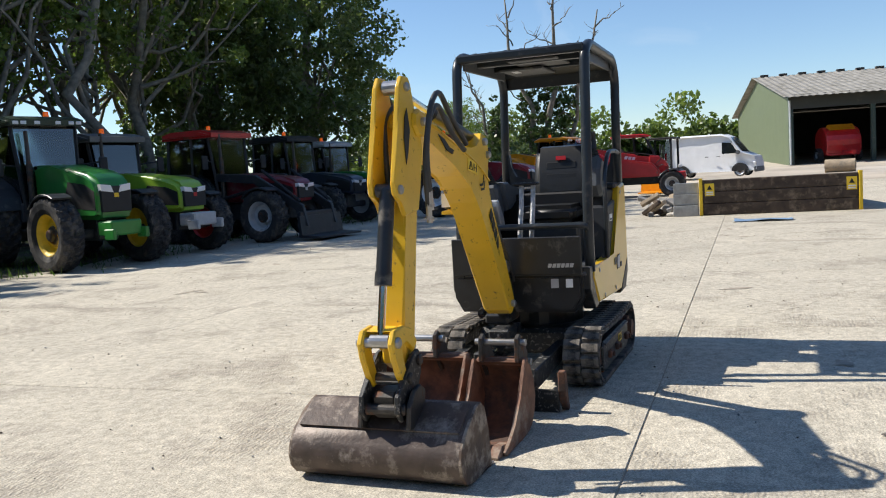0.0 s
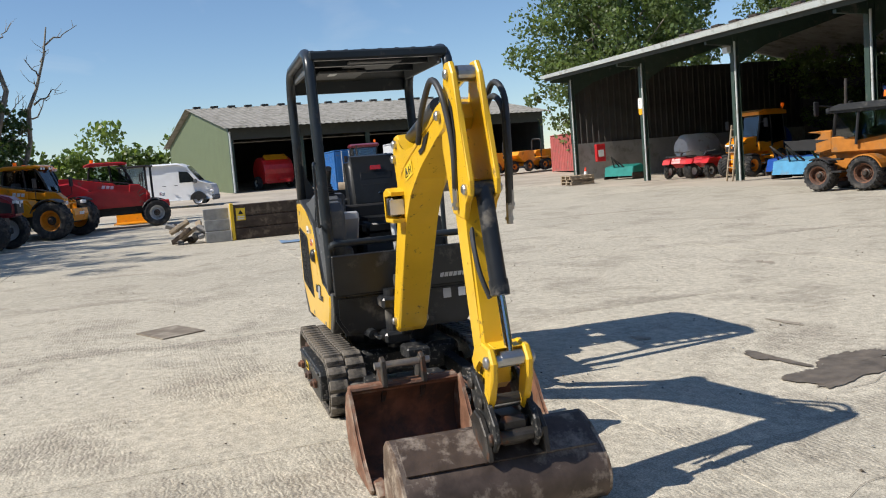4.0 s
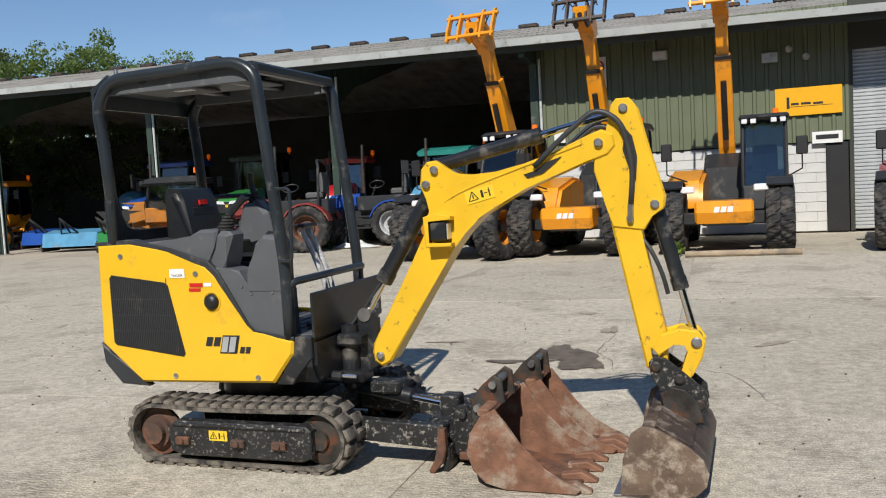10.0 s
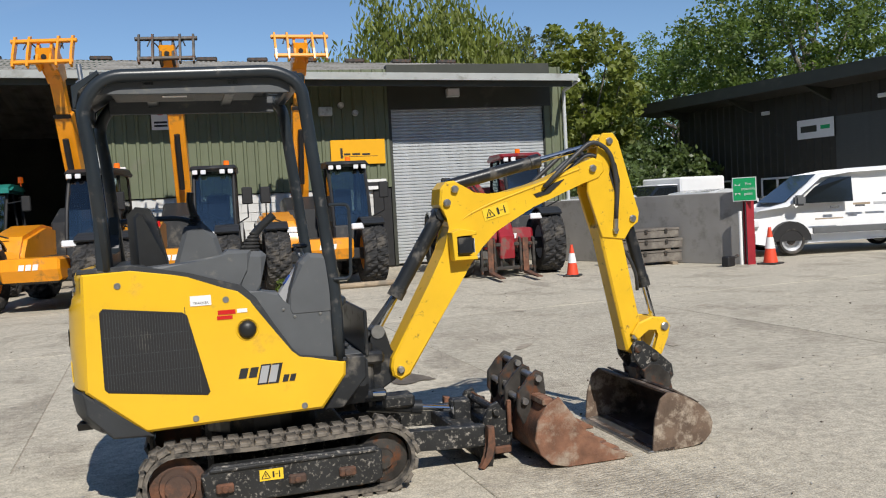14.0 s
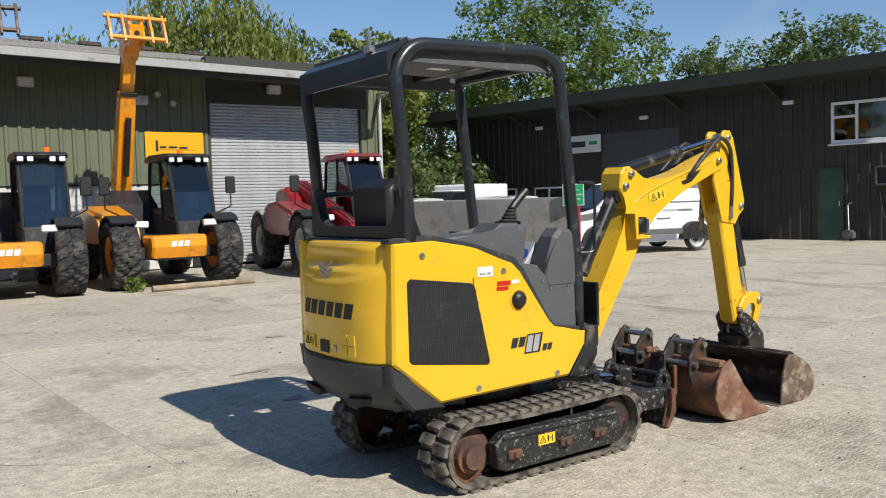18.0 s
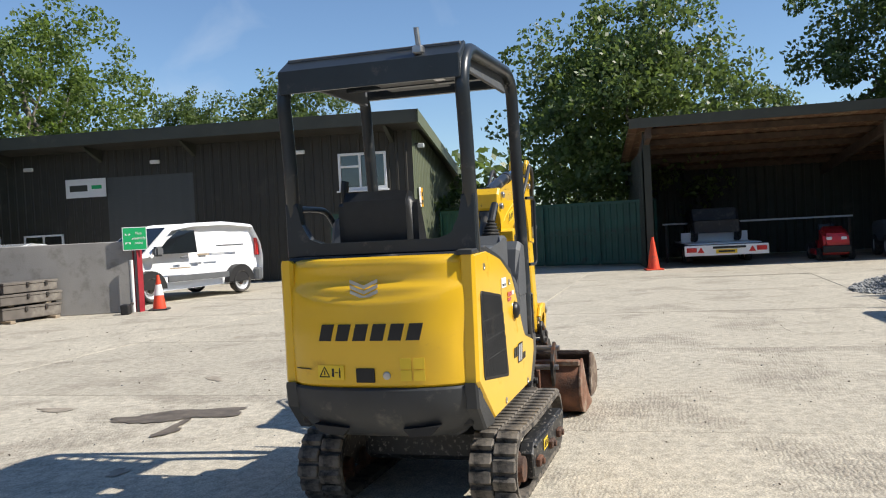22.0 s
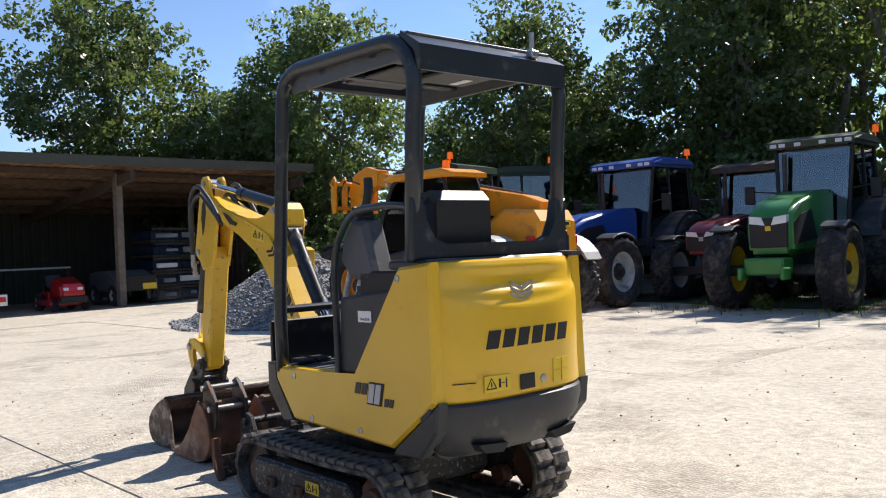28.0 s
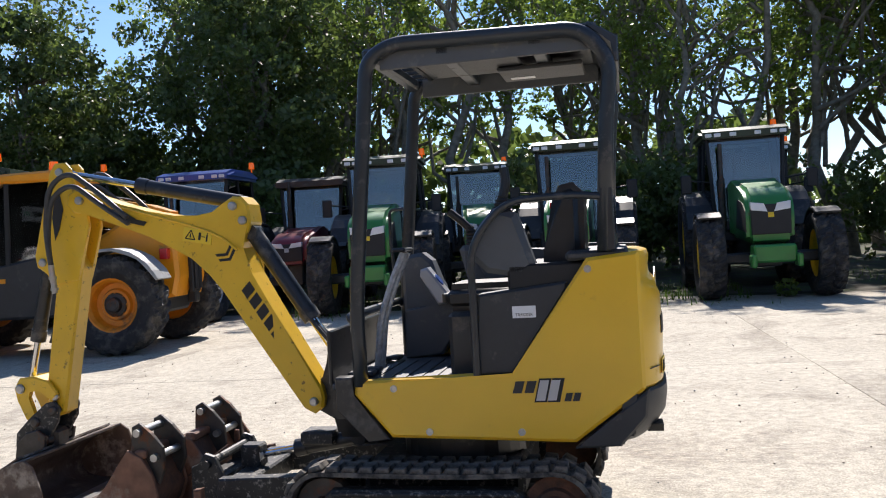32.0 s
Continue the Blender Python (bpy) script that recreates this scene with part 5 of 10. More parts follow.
# canopy
can = part("canopy_hoop", tube(B(), [(-0.765, -0.44, 1.24), (-0.80, -0.44, 1.80), (-0.83, -0.44, 2.03), (-0.72, -0.44, 2.165), (0.10, -0.44, 2.185), (0.215, -0.44, 2.12), (0.325, -0.44, 1.05), (0.325, -0.44, 0.70)], 0.033, 14, 0.13, 6), "tube", ex, "dark painted steel canopy hoop", smooth=True)
part("canopy_hoop", tube(B(), [(-0.765, 0.44, 1.24), (-0.80, 0.44, 1.80), (-0.83, 0.44, 2.03), (-0.72, 0.44, 2.165), (0.10, 0.44, 2.185), (0.215, 0.44, 2.12), (0.325, 0.44, 1.05), (0.325, 0.44, 0.70)], 0.033, 14, 0.13, 6), "tube", ex, "dark painted steel canopy hoop", smooth=True)
roofp = B()
box(roofp, -0.78, 0.10, -0.43, 0.43, 2.172, 2.19, 0.004)
for s in (-1, 1):
    box(roofp, -0.76, 0.16, *sorted((s * 0.40, s * 0.42)), 2.08, 2.175, 0.004)
canr = part("canopy_roof", roofp, "greyplastic", ex, "flat dark canopy roof panel")
fr = B()
for k in range(8):
    y = -0.43 + 0.1075 * k
    box(fr, 0.10, 0.20, y, y + 0.028, 2.165, 2.185, 0.003)
box(fr, 0.10, 0.125, -0.43, 0.43, 2.165, 2.188, 0.003)
box(fr, 0.175, 0.235, -0.44, 0.44, 2.12, 2.178, 0.012)
part("canopy_front", fr, "tube", ex)
cr = B()
prism(cr, [(-0.745, 2.195), (-0.865, 2.12), (-0.862, 2.015), (-0.845, 2.015), (-0.84, 2.10), (-0.735, 2.175)], "y", -0.445, 0.445, 0.006)
part("canopy_rear_panel", cr, "tube", ex, "folded steel rear canopy panel")
for x in (-0.52, -0.12):
    bm = B()
    box(bm, x - 0.03, x + 0.03, -0.42, 0.42, 2.12, 2.172, 0.006)
    part("roof_rib", bm, "tube", canr)
bm = B()
box(bm, -0.70, -0.30, -0.30, 0.02, 2.10, 2.12, 0.006)
box(bm, -0.42, 0.02, -0.15, 0.2, 2.125, 2.14, 0.006)
part("roof_lining", bm, "darkplastic", canr)
rect("sticker", 0.12, 0.05, "white", canr, pose(-0.40, -0.2, 2.099, 180), "white sticker")
# rear frame bar with gussets
bm = B()
prism(bm, [(-0.47, 1.245), (0.47, 1.245), (0.47, 1.50), (0.405, 1.50), (0.395, 1.40), (0.355, 1.325), (0.29, 1.30), (-0.29, 1.30), (-0.355, 1.325), (-0.395, 1.40), (-0.405, 1.50), (-0.47, 1.50)], "x", -0.81, -0.755, 0.006)
part("rear_frame", bm, "tube", ex, "dark steel rear frame bar with gussets")
bm = B()
cyl(bm, (-0.835, -0.25, 2.17), (-0.842, -0.245, 2.255), 0.012, n=10)
box(bm, -0.86, -0.815, -0.275, -0.225, 2.135, 2.175, 0.008)
part("antenna", bm, "steel", ex, "short tracker antenna")

# swing bracket
SW = (0.74, -0.045)
plate("swing_bracket", [(0.40, 0.50), (0.46, 0.44), (0.62, 0.43), (0.74, 0.50), (0.79, 0.55), (0.77, 0.62), (0.70, 0.66), (0.68, 0.78), (0.64, 0.81), (0.59, 0.79), (0.60, 0.72), (0.56, 0.67), (0.48, 0.66), (0.42, 0.62)], -0.155, -0.085, "blackpaint", ex, 0.01, "black cast swing bracket", None)
bm = B()
box(bm, 0.36, 0.62, -0.20, -0.04, 0.40, 0.47, 0.015)
box(bm, 0.36, 0.62, -0.20, -0.04, 0.61, 0.68, 0.015)
cyl(bm, (0.52, -0.12, 0.37), (0.52, -0.12, 0.72), 0.05, n=16)
part("swing_post", bm, "blackpaint", ex)
bm = B()
cyl(bm, (0.10, -0.33, 0.50), (0.52, -0.25, 0.455), 0.03, n=12)
part("swing_cylinder", bm, "blackpaint", ex)
bm = B()
cyl(bm, (0.40, -0.27, 0.468), (0.60, -0.23, 0.45), 0.015, n=10)
part("swing_rod", bm, "chrome", ex)

# boom
BOOM = [(0.69, 0.57), (0.70, 0.52), (0.745, 0.49), (0.80, 0.52), (1.14, 1.04), (1.20, 1.13), (1.27, 1.215), (1.36, 1.30), (1.46, 1.37), (1.60, 1.43), (1.92, 1.565), (2.03, 1.575), (2.07, 1.62), (2.06, 1.68), (2.0, 1.705), (1.93, 1.68), (1.75, 1.605), (1.6, 1.56), (1.45, 1.528), (1.32, 1.508), (1.23, 1.52), (1.165, 1.575), (1.12, 1.605), (1.07, 1.60), (1.035, 1.56), (1.025, 1.47), (1.06, 1.40), (1.085, 1.34), (1.035, 1.21), (0.94, 1.035), (0.70, 0.62)]
boom = plate("boom", BOOM, -0.205, -0.035, "boomyellow", ex, 0.012, "worn yellow boom", SW)
for s, y in ((-1, -0.207), (1, -0.033)):
    bm = B()
    tube(bm, [(1.10, y, 1.33), (1.18, y + SW[1] * 0.4, 1.40), (1.32, y + SW[1] * 0.55, 1.46), (1.9, y + SW[1] * 1.15, 1.64)], 0.006, 6, 0.15)
    part("weld_seam", bm, "boomyellow", boom)


def pin(x, z, y0, y1, r=0.028, mat="darksteel", parent=ex, head=0.018):
    bm = B()
    dy = SW[1] * (x - SW[0])
    cyl(bm, (x, y0 + dy, z), (x, y1 + dy, z), r, n=14)
    for y, s in ((y0, -1), (y1, 1)):
        cyl(bm, (x, y + dy, z), (x, y + dy + s * 0.006, z), r * 1.0, r * 0.7, n=14)
    return part("pin", bm, mat, parent)


for x, z in ((0.742, 0.555), (1.115, 1.555), (1.065, 1.48), (1.985, 1.64)):
    pin(x, z, -0.222, -0.018, 0.022, "steel", boom)
warning(boom, (1.36, -0.207 + SW[1] * 0.62, 1.415), (1, SW[1], 0.24), 0.16, 0.07, (-0.24, 0, 1))
warning(boom, (1.32, -0.033 + SW[1] * 0.58, 1.415), (-1, -SW[1], -0.20), 0.16, 0.07, (-0.2, 0, 1))
mark("brand_mark", 6, 0.40, 0.062, "black", boom, face((0.97, -0.0335 + SW[1] * 0.23, 0.985), (-0.53, 0, -0.848), (0.848, 0, -0.53)) @ pose(0, 0, 0, 0, 0, 180) @ pose(0, 0, 0, 0, 0, 180), 0.25, 0.0025)
bm = B()
for k in range(2):
    for s in (-1, 1):
        prism(bm, [(0, 0.03 * k), (s * 0.05, 0.028 + 0.03 * k), (s * 0.05, 0.044 + 0.03 * k), (0, 0.016 + 0.03 * k)], "z", 0, 0.002)
part("brand_mark", bm, "black", boom, pose_m=face((1.145, -0.0335 + SW[1] * 0.40, 1.28), (0.848, 0, -0.53), (0.53, 0, 0.848)))
# slot in the boom for the hoses
for y in (-0.2075, -0.0325):
    plate("hose_slot", [(1.60, 1.505), (1.66, 1.52), (1.72, 1.56), (1.80, 1.585), (1.76, 1.55), (1.70, 1.505), (1.62, 1.485)], *sorted((y, y + (0.004 if y > -0.1 else -0.004))), "black", boom, 0, "", SW)
# work lamp on the boom
wl = part("work_lamp", box(B(), 1.09, 1.19, -0.295, -0.235, 1.18, 1.285, 0.012), "blackpaint", boom, "square work lamp")
rect("lens", 0.075, 0.08, "lamp", wl, face((1.191, -0.265, 1.232), (0, 1, 0)) @ pose(0, 0, 0))
plate("lamp_bracket", [(1.07, 1.15), (1.06, 1.31), (1.12, 1.33), (1.21, 1.31), (1.21, 1.29), (1.085, 1.29), (1.085, 1.17), (1.21, 1.17), (1.21, 1.15)], -0.30, -0.21, "boomyellow", boom, 0.004)

# cylinders


def ram(name, a, k, b, r, rr, mat="blackpaint"):
    """Barrel from a to the point at share k, chromed rod from there to b."""
    a, b = Vector(a), Vector(b)
    c = a.lerp(b, k)
    bm = B()
    cyl(bm, a, c, r, n=18)
    cyl(bm, c - (b - a).normalized() * 0.05, c + (b - a).normalized() * 0.012, r * 1.12, n=18)
    cyl(bm, a - Vector((0, 0.05, 0)), a + Vector((0, 0.05, 0)), r * 0.9, n=14)
    o = part(name, bm, mat, ex, "black hydraulic cylinder", 40)
    bm = B()
    cyl(bm, c, b, rr, n=14)
    part("rod", bm, "chrome", o, "chromed piston rod")
    bm = B()
    cyl(bm, b - Vector((0, 0.045, 0)), b + Vector((0, 0.045, 0)), r * 0.9, n=14)
    part("rod_end", bm, "steel", o)
    return o


ram("boom_cylinder", (1.05, -0.135, 1.42), 0.70, (0.635, -0.12, 0.775), 0.043, 0.022)
ram("arm_cylinder", (1.10, -0.135, 1.575), 0.56, (2.12, -0.175, 1.80), 0.038, 0.019)
ram("bucket_cylinder", (2.245, -0.185, 1.325), 0.62, (2.415, -0.192, 0.655), 0.036, 0.018)

# arm, two cheeks at the top and a box below
ARM_LOW = [(2.02, 1.28), (2.06, 1.36), (2.16, 1.32), (2.185, 1.15), (2.28, 0.68), (2.28, 0.525), (2.225, 0.49), (2.175, 0.515)]
ARM_TOP = [(2.05, 1.82), (2.075, 1.85), (2.14, 1.85), (2.175, 1.80), (2.225, 1.60), (2.295, 1.36), (2.285, 1.30), (2.225, 1.27), (2.19, 1.20), (2.04, 1.22), (2.01, 1.32), (1.955, 1.50), (1.96, 1.58), (2.02, 1.665)]
arm = plate("dipper_arm", ARM_LOW, -0.185, -0.065, "boomyellow", ex, 0.012, "worn yellow dipper arm", SW)
for a, b in ((-0.195, -0.170), (-0.080, -0.055)):
    plate("arm_cheek", ARM_TOP, a, b, "boomyellow", arm, 0.006, "", SW)
for y in (-0.197, -0.053):
    plate("cheek_hole", [(2.10, 1.60), (2.12, 1.70), (2.15, 1.66), (2.17, 1.56), (2.16, 1.44), (2.13, 1.50)], *sorted((y, y + (0.003 if y > -0.1 else -0.003))), "black", arm, 0, "", SW)
for x, z in ((2.11, 1.80), (1.985, 1.64), (2.245, 1.325), (2.225, 0.60), (2.235, 0.53)):
    pin(x, z, -0.205, -0.045, 0.022, "steel", arm)
LINK = [(2.20, 0.62), (2.25, 0.685), (2.34, 0.715), (2.43, 0.705), (2.465, 0.65), (2.45, 0.58), (2.40, 0.49), (2.36, 0.43), (2.31, 0.445), (2.35, 0.52), (2.385, 0.60), (2.37, 0.64), (2.31, 0.645), (2.26, 0.61), (2.24, 0.575)]
link = plate("bucket_link", LINK, -0.215, -0.185, "boomyellow", ex, 0.008, "curved yellow bucket link", SW)
plate("link_plate", LINK, -0.065, -0.035, "boomyellow", link, 0.008, "", SW)
plate("link_web", [(2.27, 0.645), (2.34, 0.712), (2.42, 0.70), (2.35, 0.66)], -0.185, -0.065, "boomyellow", link, 0.004, "", SW)
pin(2.42, 0.65, -0.225, -0.025, 0.026, "steel", link)
pin(2.335, 0.46, -0.215, -0.035, 0.024, "steel", link)
hitch = None
for a, b in ((-0.225, -0.20), (-0.05, -0.025)):
    o = plate("hitch_plate", [(2.19, 0.545), (2.215, 0.58), (2.27, 0.57), (2.36, 0.50), (2.46, 0.41), (2.47, 0.34), (2.43, 0.29), (2.33, 0.315), (2.26, 0.385), (2.20, 0.47)], a, b, "scuffed", ex, 0.006, "black quick hitch plate", SW)
    hitch = hitch or o
for x, z in ((2.225, 0.53), (2.335, 0.47), (2.425, 0.345), (2.28, 0.37)):
    pin(x, z, -0.235, -0.015, 0.026, "darksteel", hitch)
bm = B()
box(bm, 2.24, 2.42, -0.26, -0.13, 0.30, 0.42, 0.02)
part("hitch_block", bm, "darksteel", ex)


# buckets
def bucket(parent, prof, inner, y0, y1, mat, matside, side, teeth=0, lip=None, name="bucket_shell"):
    """A shell between an outer and an inner profile, with two cheeks."""
    bm = B()
    prism(bm, prof + inner[::-1], "y", y0, y1, 0.003)
    sh = part(name, bm, mat, parent, "", 35)
    for a, b in ((y0 - 0.012, y0 + 0.006), (y1 - 0.006, y1 + 0.012)):
        bm = B()
        prism(bm, side, "y", a, b, 0.004)
        part("cheek", bm, matside, parent)
    if teeth:
        for k in range(teeth):
            y = y0 + 0.04 + (y1 - y0 - 0.08) * k / max(1, teeth - 1)
            bm = B()
            x, z = lip
            prism(bm, [(x - 0.09, z + 0.0), (x + 0.02, z), (x + 0.085, z - 0.006), (x + 0.085, z + 0.008), (x + 0.01, z + 0.045), (x - 0.09, z + 0.03)], "y", y - 0.028, y + 0.028, 0.006)
            part("tooth", bm, "rustlight", parent)
    return sh


def off(p, d):
    """The profile moved inwards by d, along its normals."""
    out = []
    for i, q in enumerate(p):
        a, b = Vector(p[max(0, i - 1)]), Vector(p[min(len(p) - 1, i + 1)])
        t = (b - a).normalized()
        out.append((q[0] - t.y * d, q[1] + t.x * d))
    return out


DP = [(2.06, 0.004), (2.20, 0.004), (2.33, 0.006), (2.40, 0.025), (2.445, 0.07), (2.458, 0.13), (2.435, 0.19), (2.385, 0.24), (2.30, 0.29), (2.22, 0.328), (2.17, 0.335)]
bucket(ex, DP, off(DP, 0.012), -0.548, 0.296, "bucket", "bucketside", DP + [(2.12, 0.30), (2.08, 0.18)], name="ditching_bucket")
plate("cutting_edge", [(2.03, 0.002), (2.03, 0.012), (2.20, 0.022), (2.20, 0.004)], -0.56, 0.308, "steel", ex, 0.002, "worn steel cutting edge")
for a, b in ((-0.205, -0.180), (0.036, 0.060)):
    plate("bucket_ear", [(2.24, 0.30), (2.22, 0.40), (2.27, 0.435), (2.34, 0.42), (2.40, 0.36), (2.42, 0.26), (2.36, 0.25)], a, b, "darksteel", ex, 0.005)
plate("wear_plate", [(2.225, 0.332), (2.23, 0.342), (2.388, 0.252), (2.38, 0.243)], -0.53, 0.278, "bucket", ex, 0.002)

# dozer blade and its arms
bl = part("dozer_blade", prism(B(), [(1.13, 0.005), (1.16, 0.0), (1.175, 0.08), (1.17, 0.13), (1.14, 0.13), (1.145, 0.08)], "y", -0.38, 0.41, 0.005), "scuffed", ex, "scuffed black dozer blade")
for y in (-0.40, 0.43):
    plate("blade_end", [(1.07, 0.012), (1.095, 0.0), (1.145, 0.055), (1.168, 0.13), (1.165, 0.235), (1.125, 0.24), (1.128, 0.14), (1.11, 0.07)], y - 0.022, y + 0.022, "rust", bl, 0.006, "curved rusty blade end plate")
for s, y in ((-1, -0.33), (1, 0.24)):
    plate("blade_arm", [(0.40, 0.16), (0.40, 0.26), (0.70, 0.25), (1.13, 0.235), (1.15, 0.17), (1.13, 0.11), (0.70, 0.14)], y - 0.035, y + 0.035, "scuffed", ex, 0.01, "scuffed black blade arm")
bm = B()
box(bm, 0.98, 1.12, -0.34, 0.25, 0.12, 0.22, 0.01)
box(bm, 1.03, 1.14, -0.10, 0.0, 0.14, 0.33, 0.01)
part("blade_beam", bm, "scuffed", ex)
ram("blade_cylinder", (0.50, -0.05, 0.36), 0.6, (1.06, -0.05, 0.27), 0.04, 0.02)
bm = B()
box(bm, 0.62, 0.80, -0.12, 0.02, 0.33, 0.40, 0.012, m=None)
part("cylinder_guard", bm, "scuffed", ex)

for y in (-0.27, 0.17):
    plate("blade_bracket", [(1.13, 0.12), (1.15, 0.24), (1.19, 0.32), (1.24, 0.335), (1.27, 0.28), (1.315, 0.27), (1.32, 0.12), (1.28, 0.05), (1.18, 0.06)], y - 0.016, y + 0.016, "scuffed", bl, 0.005)
bm = B()
box(bm, 1.20, 1.31, -0.27, 0.17, 0.10, 0.20, 0.01)
cyl(bm, (1.225, -0.31, 0.285), (1.225, 0.21, 0.285), 0.022, n=12)
part("bracket_beam", bm, "scuffed", bl)
bm = B()
box(bm, 1.285, 1.312, -0.315, -0.29, 0.16, 0.345, 0.005)
box(bm, 1.20, 1.30, -0.315, -0.285, 0.045, 0.085, 0.006)
part("rusty_strip", bm, "rust", bl)

# hoses over the elbow
for k, (ya, yb, h) in enumerate(((-0.285, -0.265, 0.02), (-0.225, -0.222, -0.05), (0.0, -0.02, 0.0), (-0.012, -0.03, -0.06))):
    bm = B()
    tube(bm, [(1.66, ya + 0.02, 1.53 + h * 0.5), (1.80, ya, 1.65 + h), (1.98, ya, 1.79 + h), (2.10, yb - 0.02 * (1 if ya < -0.1 else -1), 1.72 + h), (2.15, yb, 1.50 + h), (2.13, yb, 1.30 + h)], 0.014, 9, 0.12, 5)
    hz = part("hose", bm, "hose", ex, "grey hydraulic hose", True)
    bm = B()
    cyl(bm, (2.13, yb, 1.31 + h), (2.125, yb, 1.22 + h), 0.015, n=8)
    cyl(bm, (2.125, yb, 1.25 + h), (2.125, yb, 1.235 + h), 0.02, n=6)
    part("hose_fitting", bm, "steel", hz)
for ya in (-0.24,):
    bm = B()
    tube(bm, [(2.16, ya + 0.02, 1.18), (2.22, ya, 1.10), (2.27, ya, 0.98), (2.29, ya + 0.03, 0.88)], 0.011, 8, 0.06)
    part("hose", bm, "hose", ex)
    bm = B()
    box(bm, 2.10, 2.16, min(ya, ya + 0.03), max(ya, ya + 0.03), 1.16, 1.20, 0.006)
    part("hose_bracket", bm, "boomyellow", ex)
for dy in (-0.03, 0.0, 0.03):
    bm = B()
    tube(bm, [(0.40, -0.12 + dy, 0.55), (0.62, -0.10 + dy, 0.80), (0.80, -0.12 + dy, 1.02), (0.93, -0.12 + dy, 1.22)], 0.011, 7, 0.12)
    part("hose", bm, "hose", ex)


# the machine stands a little askew in the yard, its boom swung back against the house
ASKEW = pose(-0.718, 0, 0, 0, 0, -2.2) @ pose(0.75, 0, 0)
ex.matrix_basis = ASKEW
SWUNG = {"boom", "swing_bracket", "boom_cylinder", "arm_cylinder", "bucket_cylinder", "dipper_arm", "bucket_link", "hitch_plate", "hitch_block", "hose", "hose_bracket"}
for o in ex.children:
    if o.name.split(".")[0] in SWUNG:
        o.matrix_basis = ASKEW.inverted() @ o.matrix_basis


# spare buckets standing on the concrete before the blade
def digging_bucket(y0, y1, x0, teeth, label, mat, ms):
    t = thing("digging_bucket", label, "bucket", ASKEW, group="spare buckets")
    P = [(x0 + p, z) for p, z in ((0.52, 0.006), (0.36, 0.004), (0.18, 0.006), (0.09, 0.03), (0.03, 0.09), (0.0, 0.17), (0.02, 0.26), (0.06, 0.34), (0.12, 0.385))][::-1]
    side = [(x0 + p, z) for p, z in ((0.52, 0.004), (0.18, 0.004), (0.08, 0.03), (0.02, 0.09), (-0.01, 0.17), (0.01, 0.27), (0.07, 0.36), (0.14, 0.395), (0.185, 0.335), (0.265, 0.215), (0.37, 0.11), (0.46, 0.06), (0.54, 0.028))]
    bucket(t, P, off(P, 0.012), y0, y1, mat, ms, side, teeth, (x0 + 0.50, 0.006))
    yc = (y0 + y1) / 2
    for y in (yc - 0.10, yc + 0.10):
        bm = B()
        prism(bm, [(x0 + 0.0, 0.22), (x0 - 0.035, 0.30), (x0 - 0.03, 0.40), (x0 + 0.03, 0.47), (x0 + 0.09, 0.52), (x0 + 0.13, 0.50), (x0 + 0.14, 0.38), (x0 + 0.10, 0.36)], "y", y - 0.012, y + 0.012, 0.004)
        part("ear", bm, "darksteel", t)
    for px, pz in ((x0 + 0.005, 0.355), (x0 + 0.09, 0.475)):
        bm = B()
        cyl(bm, (px, yc - 0.14, pz), (px, yc + 0.14, pz), 0.019, n=12)
        part("pin", bm, "steel", t)
    bm = B()
    box(bm, x0 + 0.05, x0 + 0.11, y0, y1, 0.352, 0.392, 0.008)
    part("top_bar", bm, ms, t)
    return t


digging_bucket(-0.575, -0.02, 1.345, 4, "rusty wide digging bucket with worn teeth", "rust", "rustlight")
digging_bucket(0.06, 0.335, 1.42, 3, "rusty narrow digging bucket with worn teeth", "rust", "rustlight")
bm = B()
tube(bm, [(1.22, -0.05, 0.34), (1.33, 0.02, 0.26), (1.42, 0.0, 0.20)], 0.006, 6)
tagged(part("spare_bar", bm, "rust"), "rusty steel bar leaning on the spare buckets", "bar")

# ---- wheels ----
M["jdroof"] = surf("dark green roof panel", (0.014, 0.034, 0.018), 0.4, var=0.1, scale=4, bump=0.005)
M["fendergrey"] = surf("pale grey plastic fender", (0.30, 0.31, 0.31), 0.5, var=0.1, scale=6, dirt=(0.2, 0.18, 0.15), amt=0.15)
M["bumpergrey"] = surf("dark grey roof plastic", (0.13, 0.135, 0.14), 0.5, var=0.1, scale=5)
M["oldorange"] = surf("dusty orange paint", (0.42, 0.15, 0.012), 0.55, var=0.2, scale=5, dirt=(0.2, 0.12, 0.06), amt=0.3)
M["oldred"] = surf("faded red paint", (0.22, 0.02, 0.018), 0.55, var=0.2, scale=5, dirt=(0.2, 0.1, 0.06), amt=0.2)
WHEELS = {}


